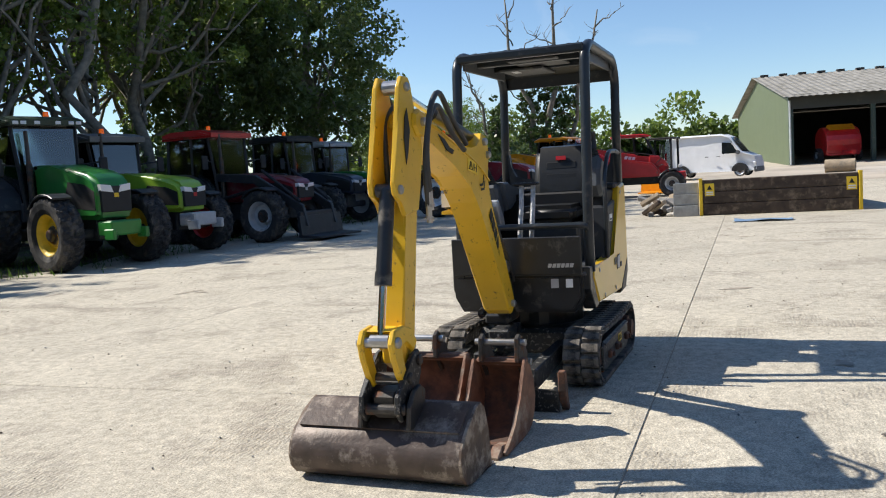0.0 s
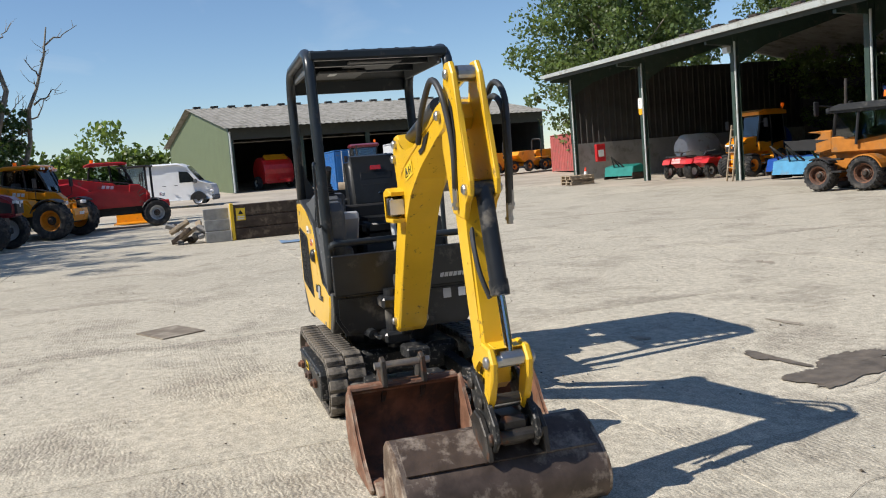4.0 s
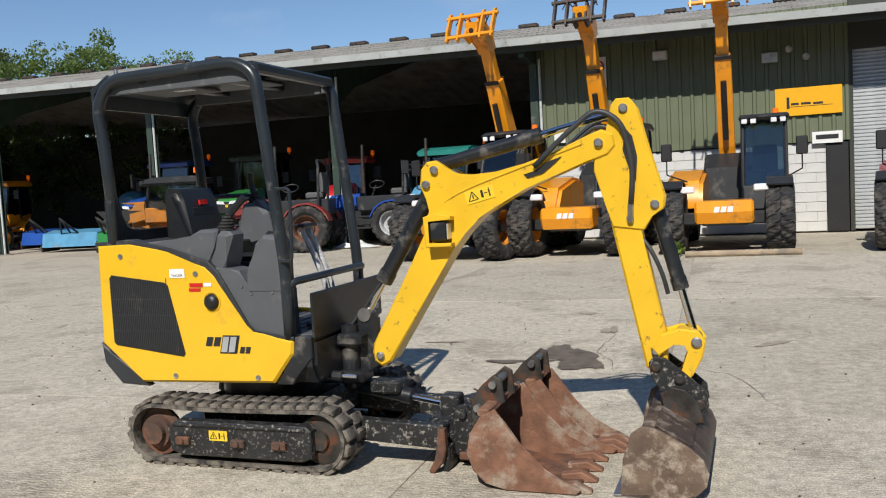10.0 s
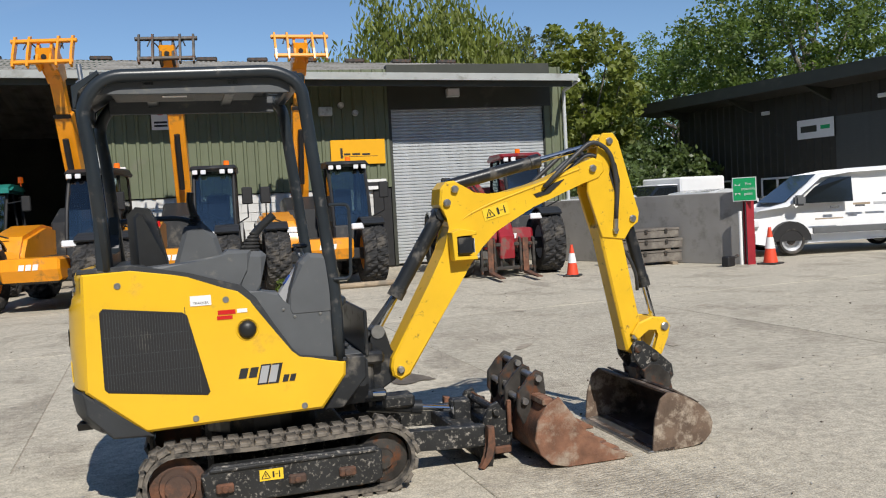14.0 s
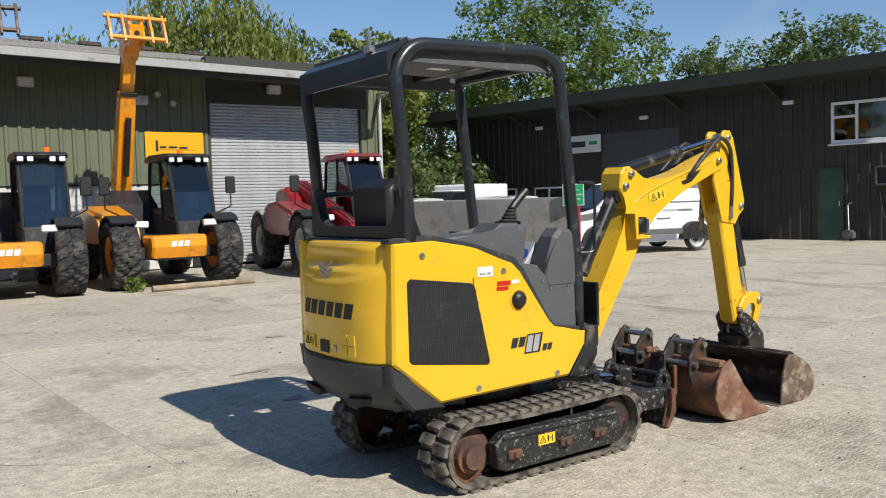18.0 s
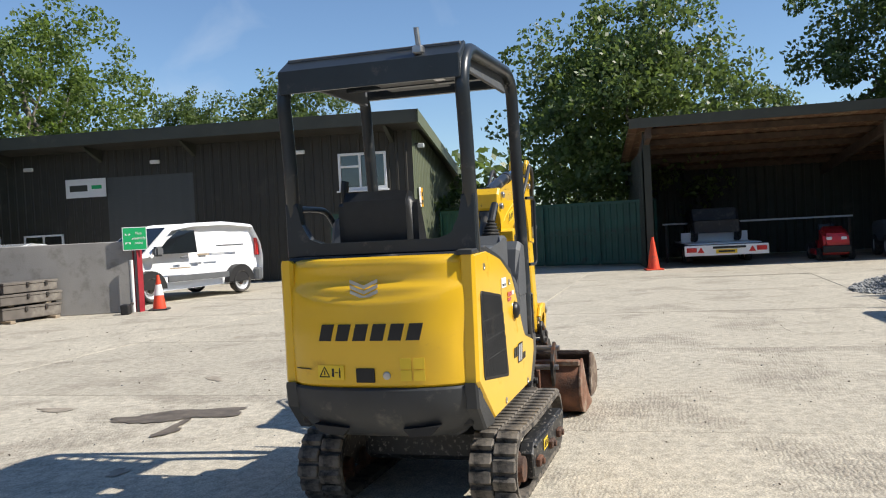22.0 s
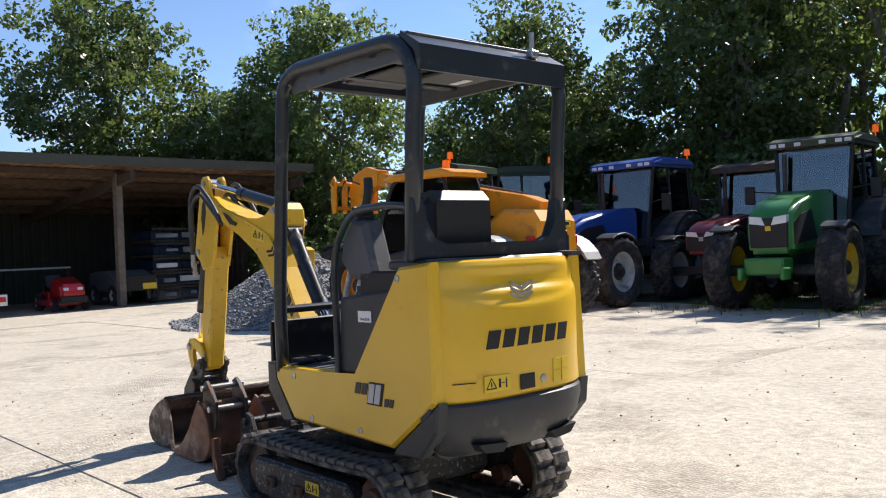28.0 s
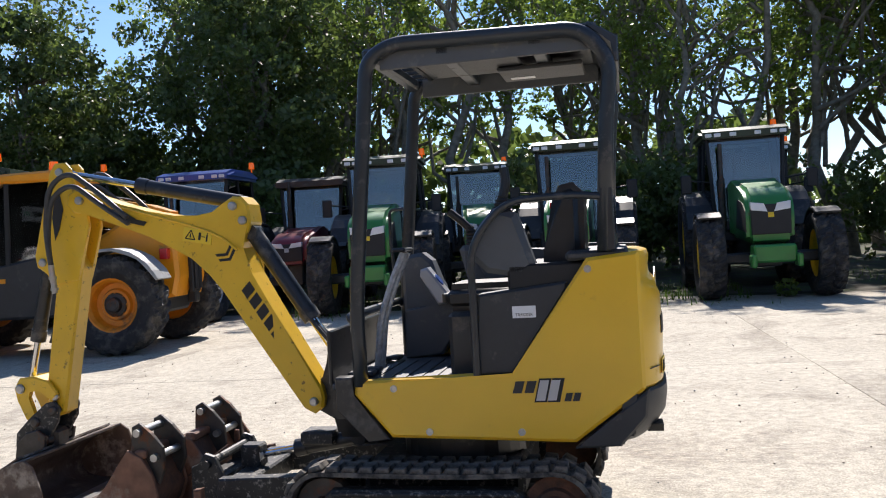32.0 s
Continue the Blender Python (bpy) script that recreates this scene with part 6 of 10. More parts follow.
def tyre_mesh(R, w, rim, n=20, lug=0.035):
    key = (R, w, rim, n)
    if key in WHEELS:
        return WHEELS[key]
    bm = B()
    h = w / 2
    r0 = R - lug
    wall = [(rim, 0.72), (rim + (r0 - rim) * 0.35, 0.96), (rim + (r0 - rim) * 0.75, 1.0), (r0 - 0.03, 0.96)]
    cols = [(r, -u) for r, u in wall] + [(None, u / 10) for u in (-9.2, -8.2, -5, -2, -0.4, 0.4, 2, 5, 8.2, 9.2)] + [(r, u) for r, u in wall[::-1]] + [(rim - 0.02, 0)]
    steps = n * 6 if n > 1 else 36
    pitch = 2 * math.pi / max(n, 2)
    rings = []
    for k in range(steps):
        a = 2 * math.pi * k / steps
        ring = []
        for r, u in cols:
            if r is None:
                d = (a + abs(u) * 0.95 * pitch - (0.5 * pitch if u > 0 else 0) + pitch / 2) % pitch - pitch / 2
                shoulder = 0.03 * max(0, abs(u) - 0.7) / 0.22
                r = (R if n > 1 and abs(d) < 0.2 * pitch else r0) - shoulder
            ring.append(bm.verts.new((r * math.cos(a), u * h, r * math.sin(a))))
        rings.append(ring)
    for p, q in zip(rings, rings[1:] + rings[:1]):
        for k in range(len(cols)):
            e = (k + 1) % len(cols)
            bm.faces.new((p[k], p[e], q[e], q[k]))
    bmesh.ops.recalc_face_normals(bm, faces=bm.faces)
    me = bpy.data.meshes.new("tyre")
    bm.to_mesh(me)
    bm.free()
    me.materials.append(M["tyre"])
    WHEELS[key] = me
    return me


def rim_mesh(rim, w, mat):
    key = ("rim", rim, w, mat)
    if key not in WHEELS:
        bm = B()
        h = w / 2
        lathe(bm, [(rim + 0.004, h * 0.74), (rim - 0.015, h * 0.70), (rim - 0.045, h * 0.5), (rim * 0.80, h * 0.05), (rim * 0.62, h * 0.02), (rim * 0.55, h * 0.20), (0.001, h * 0.22)], 24, caps=False)
        for k in range(8):
            a = 2 * math.pi * k / 8
            box(bm, -0.014, 0.014, h * 0.2, h * 0.28, -0.014, 0.014, m=Matrix.Translation((rim * 0.41 * math.cos(a), 0, rim * 0.41 * math.sin(a))))
        lathe(bm, [(rim + 0.004, -h * 0.74), (rim - 0.03, -h * 0.5), (rim * 0.5, -h * 0.1), (0.001, -h * 0.1)], 24, caps=False)
        bmesh.ops.recalc_face_normals(bm, faces=bm.faces)
        me = bpy.data.meshes.new("rim")
        bm.to_mesh(me)
        bm.free()
        me.materials.append(M[mat])
        WHEELS[key] = me
    return WHEELS[key]


def hub_mesh(rim, w):
    key = ("hub", rim, w)
    if key not in WHEELS:
        bm = B()
        h = w / 2
        lathe(bm, [(rim * 0.46, h * 0.225), (rim * 0.42, h * 0.30), (rim * 0.30, h * 0.34), (rim * 0.27, h * 0.60), (rim * 0.2, h * 0.66), (0.001, h * 0.66)], 16)
        bmesh.ops.recalc_face_normals(bm, faces=bm.faces)
        me = bpy.data.meshes.new("hub")
        bm.to_mesh(me)
        bm.free()
        me.materials.append(M["darksteel"])
        WHEELS[key] = me
    return WHEELS[key]


def wheel(parent, x, y, R, w, rim, mat, steer=0.0, n=20):
    """A wheel is an axle hub that carries a tyre and a rim; its face looks away from the middle."""
    s = 1 if y > 0 else -1
    o = new("wheel", tyre_mesh(R, w, rim, n))
    o.parent = parent
    o.matrix_basis = pose(x, y, R, 0, 0, steer + (0 if s > 0 else 180))
    r = new("rim", rim_mesh(rim, w, mat))
    r.parent = o
    h = new("hub", hub_mesh(rim, w))
    h.parent = o
    return o


def panes(parent, quads, mat="glass"):
    for q in quads:
        bm = B()
        vs = [bm.verts.new(p) for p in q]
        f = bm.faces.new(vs)
        bm.normal_update()
        r = bmesh.ops.extrude_face_region(bm, geom=[f])
        bmesh.ops.translate(bm, vec=f.normal * 0.006, verts=[v for v in r["geom"] if isinstance(v, bmesh.types.BMVert)])
        part("pane", bm, mat, parent)


def tractor(label, m, hood="green", hubs="rimyellow", roof="green", body="carbon", wb=2.65, RR=0.86, RF=0.64, wide=0.92, group="parked tractors", frontw=True, loader=False, hoodlen=0.62, cabw=0.80, steer=0.0, lights=True, roofh=2.78, frontcol=None, rops=False, hk=1.0, fc="carbon"):
    t = thing("tractor", label, "tractor", m, group)
    bm = B()
    box(bm, -0.45, wb + 0.25, -0.22, 0.22, 0.52, 0.98, 0.03)
    box(bm, -0.16, 0.16, -wide, wide, RR - 0.11, RR + 0.11, 0.03)
    box(bm, wb - 0.12, wb + 0.12, -wide + 0.02, wide - 0.02, RF - 0.12, RF + 0.06, 0.03)
    part("chassis", bm, body, t)
    hl = wb + hoodlen
    bm = B()
    def up(z):
        return 0.92 + (z - 0.92) * hk
    prism(bm, [(0.95, 1.0), (0.95, up(1.72)), (1.6, up(1.70)), (hl - 0.45, up(1.57)), (hl - 0.14, up(1.48)), (hl - 0.02, up(1.36)), (hl, up(1.2)), (hl - 0.06, 0.96), (hl - 0.2, 0.92)], "y", -0.37, 0.37, 0.09, seg=3)
    hd = part("hood", bm, hood, t, "", 40)
    bm = B()
    prism(bm, [(-0.30, up(1.02)), (0.30, up(1.02)), (0.31, up(1.3)), (0.26, up(1.36)), (-0.26, up(1.36)), (-0.31, up(1.3))], "x", hl - 0.06, hl + 0.012, 0.01)
    rect("badge", 0.09, 0.08, hubs, hd, face((hl + 0.012, 0, up(1.24)), (0, 1, 0)), "", 0.006)
    part("front_grille", bm, "black", hd)
    for s in (-1, 1):
        bm = B()
        prism(bm, [(s * 0.05, up(1.275)), (s * 0.30, up(1.30)), (s * 0.31, up(1.39)), (s * 0.10, up(1.37))], "x", hl - 0.10, hl + 0.022, 0.008)
        part("headlight", bm, "lamp", hd)
        bm = B()
        prism(bm, [(2.0, up(1.1)), (2.25, up(1.45)), (hl - 0.45, up(1.4)), (hl - 0.12, up(1.3)), (hl - 0.12, up(1.05))], "y", *sorted((s * 0.362, s * 0.376)))
        part("side_grille", bm, "black", hd)
    bm = B()
    box(bm, hl - 0.2, hl + 0.28, -0.32, 0.32, 0.62, 0.90, 0.03)
    box(bm, hl + 0.1, hl + 0.42, -0.38, -0.30, 0.55, 0.75, 0.02)
    box(bm, hl + 0.1, hl + 0.42, 0.30, 0.38, 0.55, 0.75, 0.02)
    if frontw:
        part("front_linkage", bm, frontcol or hood, t)
    else:
        bm.free()
    # wheels
    for y in (-wide, wide):
        wheel(t, 0, y, RR, 0.52, RR * 0.56, hubs)
        wheel(t, wb, y, RF, 0.44, RF * 0.56, hubs, steer)
        s = 1 if y > 0 else -1
        pts = [(RR * 1.07 * math.cos(radians(a)), RR + RR * 1.07 * math.sin(radians(a))) for a in range(15, 166, 15)]
        inn = [(p[0] * 0.955, RR + (p[1] - RR) * 0.955) for p in pts[::-1]]
        bm = B()
        prism(bm, pts + inn, "y", y - s * 0.30, y + s * 0.20, 0.01)
        part("rear_fender", bm, hood if rops else body, t)
        pts = [(wb + RF * 1.10 * math.cos(radians(a)), RF + RF * 1.10 * math.sin(radians(a))) for a in range(62, 150, 11)]
        inn = [(wb + (p[0] - wb) * 0.955, RF + (p[1] - RF) * 0.955) for p in pts[::-1]]
        bm = B()
        prism(bm, pts + inn, "y", y - 0.2, y + 0.2, 0.01)
        part("front_fender", bm, fc, t)
    # cab
    cx0, cx1, cz0, cz1 = -0.55, 0.98, 1.05, roofh - 0.16
    bm = B()
    box(bm, cx0, cx1, -cabw + 0.12, cabw - 0.12, 0.92, 1.32, 0.03)
    part("cab_floor", bm, body, t)
    if rops:
        bm = B()
        for s in (-1, 1):
            tube(bm, [(-0.3, s * 0.6, 1.1), (-0.35, s * 0.6, roofh - 0.25), (-0.3, s * 0.5, roofh - 0.1), (-0.3, 0, roofh - 0.1)], 0.035, 8, 0.1)
        part("roll_bar", bm, "carbon", t)
    else:
        for s in (-1, 1):
            w0, w1 = s * (cabw - 0.03), s * (cabw - 0.12)
            for a, b, r in (((cx0, w0, 1.3), (cx0 + 0.02, w1, cz1), 0.04), ((0.30, w0, 1.1), (0.26, w1, cz1), 0.035), ((cx1, s * (cabw - 0.22), 1.1), (cx1 - 0.16, w1, cz1), 0.04)):
                part("cab_post", tube(B(), [a, b], r, 6), "black", t)
        part("cab_rail", tube(B(), [(cx1, -cabw + 0.22, 1.15), (cx1, cabw - 0.22, 1.15)], 0.04, 6), "black", t)
        a, b = cabw - 0.04, cabw - 0.12
        panes(t, [[(cx1 - 0.0, -cabw + 0.24, 1.2), (cx1, cabw - 0.24, 1.2), (cx1 - 0.16, b, cz1), (cx1 - 0.16, -b, cz1)],
                  [(cx0, -a, 1.35), (cx0, a, 1.35), (cx0 + 0.02, b, cz1), (cx0 + 0.02, -b, cz1)]] + [
            [(x0, s * a, 1.3), (x1, s * (a if x1 < 0.5 else cabw - 0.22), 1.2), (x2, s * b, cz1), (x3, s * b, cz1)] for s in (-1, 1) for x0, x1, x2, x3 in ((cx0 + 0.04, 0.28, 0.24, cx0 + 0.06), (0.32, cx1 - 0.02, cx1 - 0.18, 0.28))])
        bm = B()
        prism(bm, [(cx0 - 0.12, cz1), (cx0 - 0.1, cz1 + 0.14), (cx0 + 0.2, cz1 + 0.21), (cx1 - 0.3, cz1 + 0.21), (cx1 + 0.05, cz1 + 0.12), (cx1 + 0.04, cz1)], "y", -cabw - 0.02, cabw + 0.02, 0.06, seg=2)
        rf = part("cab_roof", bm, roof, t, "", 40)
        if lights:
            for y in (-0.66, -0.5, -0.22, 0.22, 0.5, 0.66):
                bm = B()
                box(bm, cx1 + 0.03, cx1 + 0.06, y - 0.06, y + 0.06, cz1 + 0.02, cz1 + 0.09, 0.01)
                part("roof_lamp", bm, "lamp", rf)
        bm = B()
        cyl(bm, (cx0 + 0.1, cabw - 0.05, cz1 + 0.2), (cx0 + 0.1, cabw - 0.05, cz1 + 0.3), 0.015, n=8)
        cyl(bm, (cx0 + 0.1, cabw - 0.05, cz1 + 0.28), (cx0 + 0.1, cabw - 0.05, cz1 + 0.42), 0.065, 0.055, n=12)
        part("beacon", bm, "beacon", t, "amber beacon")
        for s in (-1, 1):
            bm = B()
            tube(bm, [(cx1 - 0.1, s * (cabw - 0.12), 2.05), (cx1 + 0.1, s * (cabw + 0.3), 2.1)], 0.016, 6)
            box(bm, cx1 + 0.07, cx1 + 0.12, s * (cabw + 0.31) - 0.1, s * (cabw + 0.31) + 0.1, 1.85, 2.2, 0.02)
            part("mirror", bm, "black", t)
    bm = B()
    cyl(bm, (1.02, -0.47, 1.1), (1.02, -0.47, 2.1), 0.06, n=10)
    cyl(bm, (1.02, -0.47, 2.05), (1.0, -0.47, 2.75), 0.04, n=10)
    part("exhaust", bm, "darksteel", t)
    bm = B()
    box(bm, -0.35, 0.1, -0.26, 0.26, 1.32, 1.5, 0.05)
    box(bm, -0.42, -0.28, -0.26, 0.26, 1.45, 2.0, 0.05)
    part("seat", bm, "seatgrey", t)
    bm = B()
    tube(bm, [(0.72, 0, 1.2), (0.55, 0, 1.6)], 0.03, 8)
    lathe(bm, [(0.19, 0.0), (0.205, 0.012), (0.22, 0.0), (0.205, -0.012)], 16, pose(0.53, 0, 1.63, 60), close=True)
    part("steering_wheel", bm, "black", t)
    bm = B()
    for s in (-1, 1):
        box(bm, 0.55, 0.95, s * 0.62 - 0.12, s * 0.62 + 0.12, 0.45, 0.5, 0.01)
        box(bm, 0.58, 0.92, s * 0.6 - 0.1, s * 0.6 + 0.1, 0.75, 0.8, 0.01)
    part("step", bm, "black", t)
    if loader:
        for s in (-1, 1):
            bm = B()
            prism(bm, [(0.9, 1.55), (0.9, 1.75), (2.2, 1.65), (3.6, 0.85), (3.72, 0.35), (3.55, 0.35), (3.4, 0.75), (2.15, 1.45)], "y", s * 0.58 - 0.05, s * 0.58 + 0.05, 0.015)
            part("loader_arm", bm, "carbon", t)
            bm = B()
            cyl(bm, (1.1, s * 0.58, 1.1), (2.2, s * 0.58, 1.3), 0.045, n=10)
            cyl(bm, (2.4, s * 0.58, 1.75), (3.5, s * 0.58, 0.95), 0.04, n=10)
            part("loader_cylinder", bm, "black", t)
        bm = B()
        box(bm, 3.5, 3.62, -0.75, 0.75, 0.3, 0.7, 0.02)
        prism(bm, [(3.6, 0.08), (3.6, 0.6), (3.65, 0.6), (3.7, 0.14), (4.25, 0.1), (4.25, 0.06)], "y", -0.85, 0.85)
        part("loader_bucket", bm, "carbon", t)
    return t


def telehandler(label, m, paint="orange", hubs="rimorange", pod=None, angle=62.0, length=3.3, forks=True, plate_rear=True, group="parked telehandlers", R=0.63, ext=0.0, dark=False):
    """Local x runs forwards; cab on the left, engine pod on the right, boom hinged at the rear."""
    t = thing("telehandler", label, "telehandler", m, group)
    wb = 1.45
    bm = B()
    box(bm, -1.9, 1.75, -0.42, 0.42, 0.50, 0.92, 0.04)
    box(bm, -wb - 0.12, -wb + 0.12, -0.95, 0.95, R - 0.12, R + 0.1, 0.03)
    box(bm, wb - 0.12, wb + 0.12, -0.95, 0.95, R - 0.12, R + 0.1, 0.03)
    part("chassis", bm, "carbon", t)
    bm = B()
    prism(bm, [(1.35, 0.95), (1.95, 0.95), (1.98, 0.75), (1.90, 0.55), (1.35, 0.55)], "y", -0.5, 0.5, 0.04)
    nose = part("front_nose", bm, paint, t)
    mark("brand_mark", 3, 0.34, 0.10, "white", nose, face((1.984, 0.0, 0.80), (0, 1, 0)) @ pose(0, 0, 0.0), 0.2, 0.004)
    for x in (-wb, wb):
        for y in (-0.93, 0.93):
            wheel(t, x, y, R, 0.48, R * 0.53, hubs)
            pts = [(x + R * 1.12 * math.cos(radians(a)), R + R * 1.12 * math.sin(radians(a))) for a in range(55 if x > 0 else 25, 156, 10)]
            inn = [(x + (p[0] - x) * 0.95, R + (p[1] - R) * 0.95) for p in pts[::-1]]
            bm = B()
            prism(bm, pts + inn, "y", y - 0.22, y + 0.22, 0.012)
            part("fender", bm, "carbon" if x > 0 else "fendergrey", t)
    # rear block with the boom hinge
    bm = B()
    prism(bm, [(-2.05, 0.72), (-2.12, 1.0), (-2.10, 1.62), (-1.98, 1.80), (-1.4, 1.84), (-0.85, 1.55), (-0.8, 0.9), (-1.3, 0.62)], "y", -0.52, 0.46, 0.05)
    rb = part("rear_body", bm, paint if angle < 30 else "carbon", t)
    bm = B()
    box(bm, -2.18, -2.10, -0.17, 0.09, 0.75, 1.48, 0.02)
    cyl(bm, (-2.2, -0.1, 0.8), (-2.2, -0.1, 1.4), 0.035, n=8)
    cyl(bm, (-2.2, 0.03, 0.8), (-2.2, 0.03, 1.4), 0.035, n=8)
    box(bm, -2.18, -2.04, -0.12, 0.02, 0.6, 0.8, 0.02)
    part("rear_hitch", bm, "black", rb)
    if plate_rear:
        pl = rect("number_plate", 0.50, 0.11, "stickeryellow", rb, face((-2.135, -0.06, 1.58), (0, -1, 0)), "yellow rear number plate")
        rect("plate_bar", 0.4, 0.05, "black", pl, pose(0, 0, 0.002))
    for y in (-0.6, 0.47):
        bm = B()
        box(bm, -2.02, -1.9, y - 0.05, y + 0.08, 1.25, 1.40, 0.01)
        part("tail_light", bm, "redlens", rb)
    # engine pod
    bm = B()
    prism(bm, [(-1.0, 0.8), (-1.0, 1.45), (-0.3, 1.52), (0.75, 1.32), (1.0, 1.0), (1.0, 0.8)], "y", -1.12, -0.42, 0.07, seg=2)
    part("engine_cover", bm, pod or paint, t, "", 40)
    # cab
    cz = 2.42
    bm = B()
    prism(bm, [(-0.95, 0.95), (-0.95, 1.25), (-0.75, 1.45), (0.9, 1.15), (0.95, 0.75), (0.75, 0.55), (-0.65, 0.55)], "y", 0.28, 1.10, 0.04)
    cb = part("cab_lower", bm, "carbon", t)
    mark("brand_mark", 3, 0.34, 0.12, "white", cb, face((0.35, 1.106, 0.92), (-1, 0, 0)), 0.2, 0.004)
    rect("brand_stripe", 0.55, 0.06, "orange", cb, face((0.30, 1.106, 1.08), (-1, 0, 0)), "", 0.003)
    for y in (0.30, 1.06):
        part("cab_hoop", tube(B(), [(0.85, y, 1.15), (0.72, y, 1.75), (0.40, y, cz), (-0.75, y, cz), (-0.92, y, 1.35)], 0.035, 7, 0.2), "black", t)
        part("cab_post", tube(B(), [(0.0, y, 1.2), (-0.05, y, cz)], 0.035, 6), "black", t)
    for x, z in ((0.85, 1.15), (0.40, cz), (-0.75, cz)):
        part("cab_rail", tube(B(), [(x, 0.30, z), (x, 1.06, z)], 0.035, 6), "black", t)
    panes(t, [[(0.85, 0.34, 1.18), (0.85, 1.03, 1.18), (0.72, 1.03, 1.75), (0.72, 0.34, 1.75)], [(0.72, 0.34, 1.75), (0.72, 1.03, 1.75), (0.42, 1.03, cz), (0.42, 0.34, cz)],
              [(-0.02, 1.07, 1.3), (0.80, 1.07, 1.25), (0.66, 1.07, 1.8), (-0.04, 1.07, cz - 0.04)], [(-0.06, 1.07, 1.3), (-0.86, 1.07, 1.42), (-0.74, 1.07, cz - 0.04), (-0.08, 1.07, cz - 0.04)],
              [(-0.90, 0.34, 1.4), (-0.90, 1.03, 1.4), (-0.77, 1.03, cz), (-0.77, 0.34, cz)], [(-0.02, 0.29, 1.3), (0.80, 0.29, 1.25), (0.66, 0.29, 1.8), (-0.04, 0.29, cz - 0.04)]])
    bm = B()
    prism(bm, [(0.62, cz + 0.02), (0.40, cz + 0.09), (-0.7, cz + 0.11), (-0.95, cz + 0.03), (-0.95, cz - 0.04), (0.55, cz - 0.03)], "y", 0.24, 1.13, 0.03)
    rf = part("cab_roof", bm, "carbon" if angle > 30 else paint, t)
    bm = B()
    cyl(bm, (-0.65, 0.9, cz + 0.1), (-0.65, 0.9, cz + 0.24), 0.065, 0.055, n=12)
    part("beacon", bm, "beacon", rf, "amber beacon")
    for y in (0.34, 0.50, 0.86, 1.02):
        bm = B()
        box(bm, 0.56, 0.60, y - 0.05, y + 0.05, cz - 0.09, cz + 0.0, 0.01)
        part("roof_lamp", bm, "lamp", rf)
    bm = B()
    box(bm, -0.55, -0.1, 0.45, 0.92, 1.15, 1.35, 0.05)
    box(bm, -0.65, -0.5, 0.45, 0.92, 1.3, 1.95, 0.05)
    part("seat", bm, "seatgrey", t)
    bm = B()
    tube(bm, [(0.55, 0.68, 1.1), (0.35, 0.68, 1.45)], 0.03, 8)
    lathe(bm, [(0.17, 0), (0.185, 0.012), (0.2, 0), (0.185, -0.012)], 16, pose(0.33, 0.68, 1.48, 60), close=True)
    part("steering_wheel", bm, "black", t)
    for y, z in ((1.32, 1.75), (-1.05, 1.75)):
        bm = B()
        tube(bm, [(0.85, 1.05 if y > 0 else -0.7, 1.3), (1.05, y, 1.45), (1.05, y, z)], 0.015, 6)
        box(bm, 1.02, 1.08, y - 0.1, y + 0.1, z - 0.05, z + 0.28, 0.02)
        part("mirror", bm, "black", t)
    for y in (-0.62, 0.62):
        bm = B()
        box(bm, 1.7, 1.82, y - 0.12, y + 0.12, 1.10, 1.22, 0.02)
        part("headlight", bm, "lamp", t)
    # boom
    bo = new("boom")
    bo.parent = t
    bo.matrix_basis = pose(-1.65, -0.07, 1.78, 0, -angle, 0)
    bm = B()
    prism(bm, [(-0.2, -0.16), (-0.2, 0.2), (0.15, 0.24), (length * 0.7, 0.15), (length * 0.7, -0.15), (0.3, -0.2)], "y", -0.16, 0.16, 0.02)
    part("boom_outer", bm, paint, bo)
    for z in (-0.155, 0.155):
        part("wear_collar", box(B(), length * 0.7 - 0.05, length * 0.7 + 0.03, -0.165, 0.165, z - 0.02, z + 0.02, 0.005), "black", bo)
    L2 = length + ext
    bm = B()
    box(bm, length * 0.5, L2 + 0.15, -0.12, 0.12, -0.115, 0.115, 0.012)
    prism(bm, [(L2 - 0.25, 0.16), (L2 + 0.1, 0.18), (L2 + 0.42, -0.03), (L2 + 0.52, -0.45), (L2 + 0.3, -0.5), (L2 - 0.1, -0.16), (L2 - 0.25, -0.16)], "y", -0.15, 0.15, 0.02)
    part("boom_inner", bm, paint, bo)
    bm = B()
    cyl(bm, (0.5, 0.0, -0.3), (length * 0.55, 0, -0.24), 0.06, n=10)
    part("lift_cylinder", bm, "black", bo)
    bm = B()
    for dy in (-0.05, 0.05):
        tube(bm, [(0.3, dy - 0.05, 0.26), (length * 0.9, dy - 0.05, 0.2), (L2 + 0.2, dy - 0.05, 0.16)], 0.014, 6)
    part("hose", bm, "hose", bo)
    mark("brand_mark", 3, 0.45, 0.12, "white", bo, face((length * 0.6, -0.163, 0.0), (1, 0, 0)), 0.2, 0.003)
    # carriage with forks or frame
    ca = new("carriage")
    ca.parent = t
    ca.matrix_basis = bo.matrix_basis @ pose(L2 + 0.42, 0, -0.42, 0, angle - (24 if angle > 30 else 0), 0)
    cm = "darksteel" if dark else paint
    for z, w in ((-0.24, 0.56), (0.22, 0.6)):
        part("rail", box(B(), 0.02, 0.09, -w, w, z - 0.035, z + 0.035, 0.01), cm, ca)
    for y in (-0.52, -0.26, 0.26, 0.52):
        part("upright", prism(B(), [(0.0, -0.34), (0.10, -0.34), (0.12, -0.1), (0.10, 0.30), (0.02, 0.36), (-0.03, 0.25)], "y", y - 0.022, y + 0.022, 0.006), cm, ca)
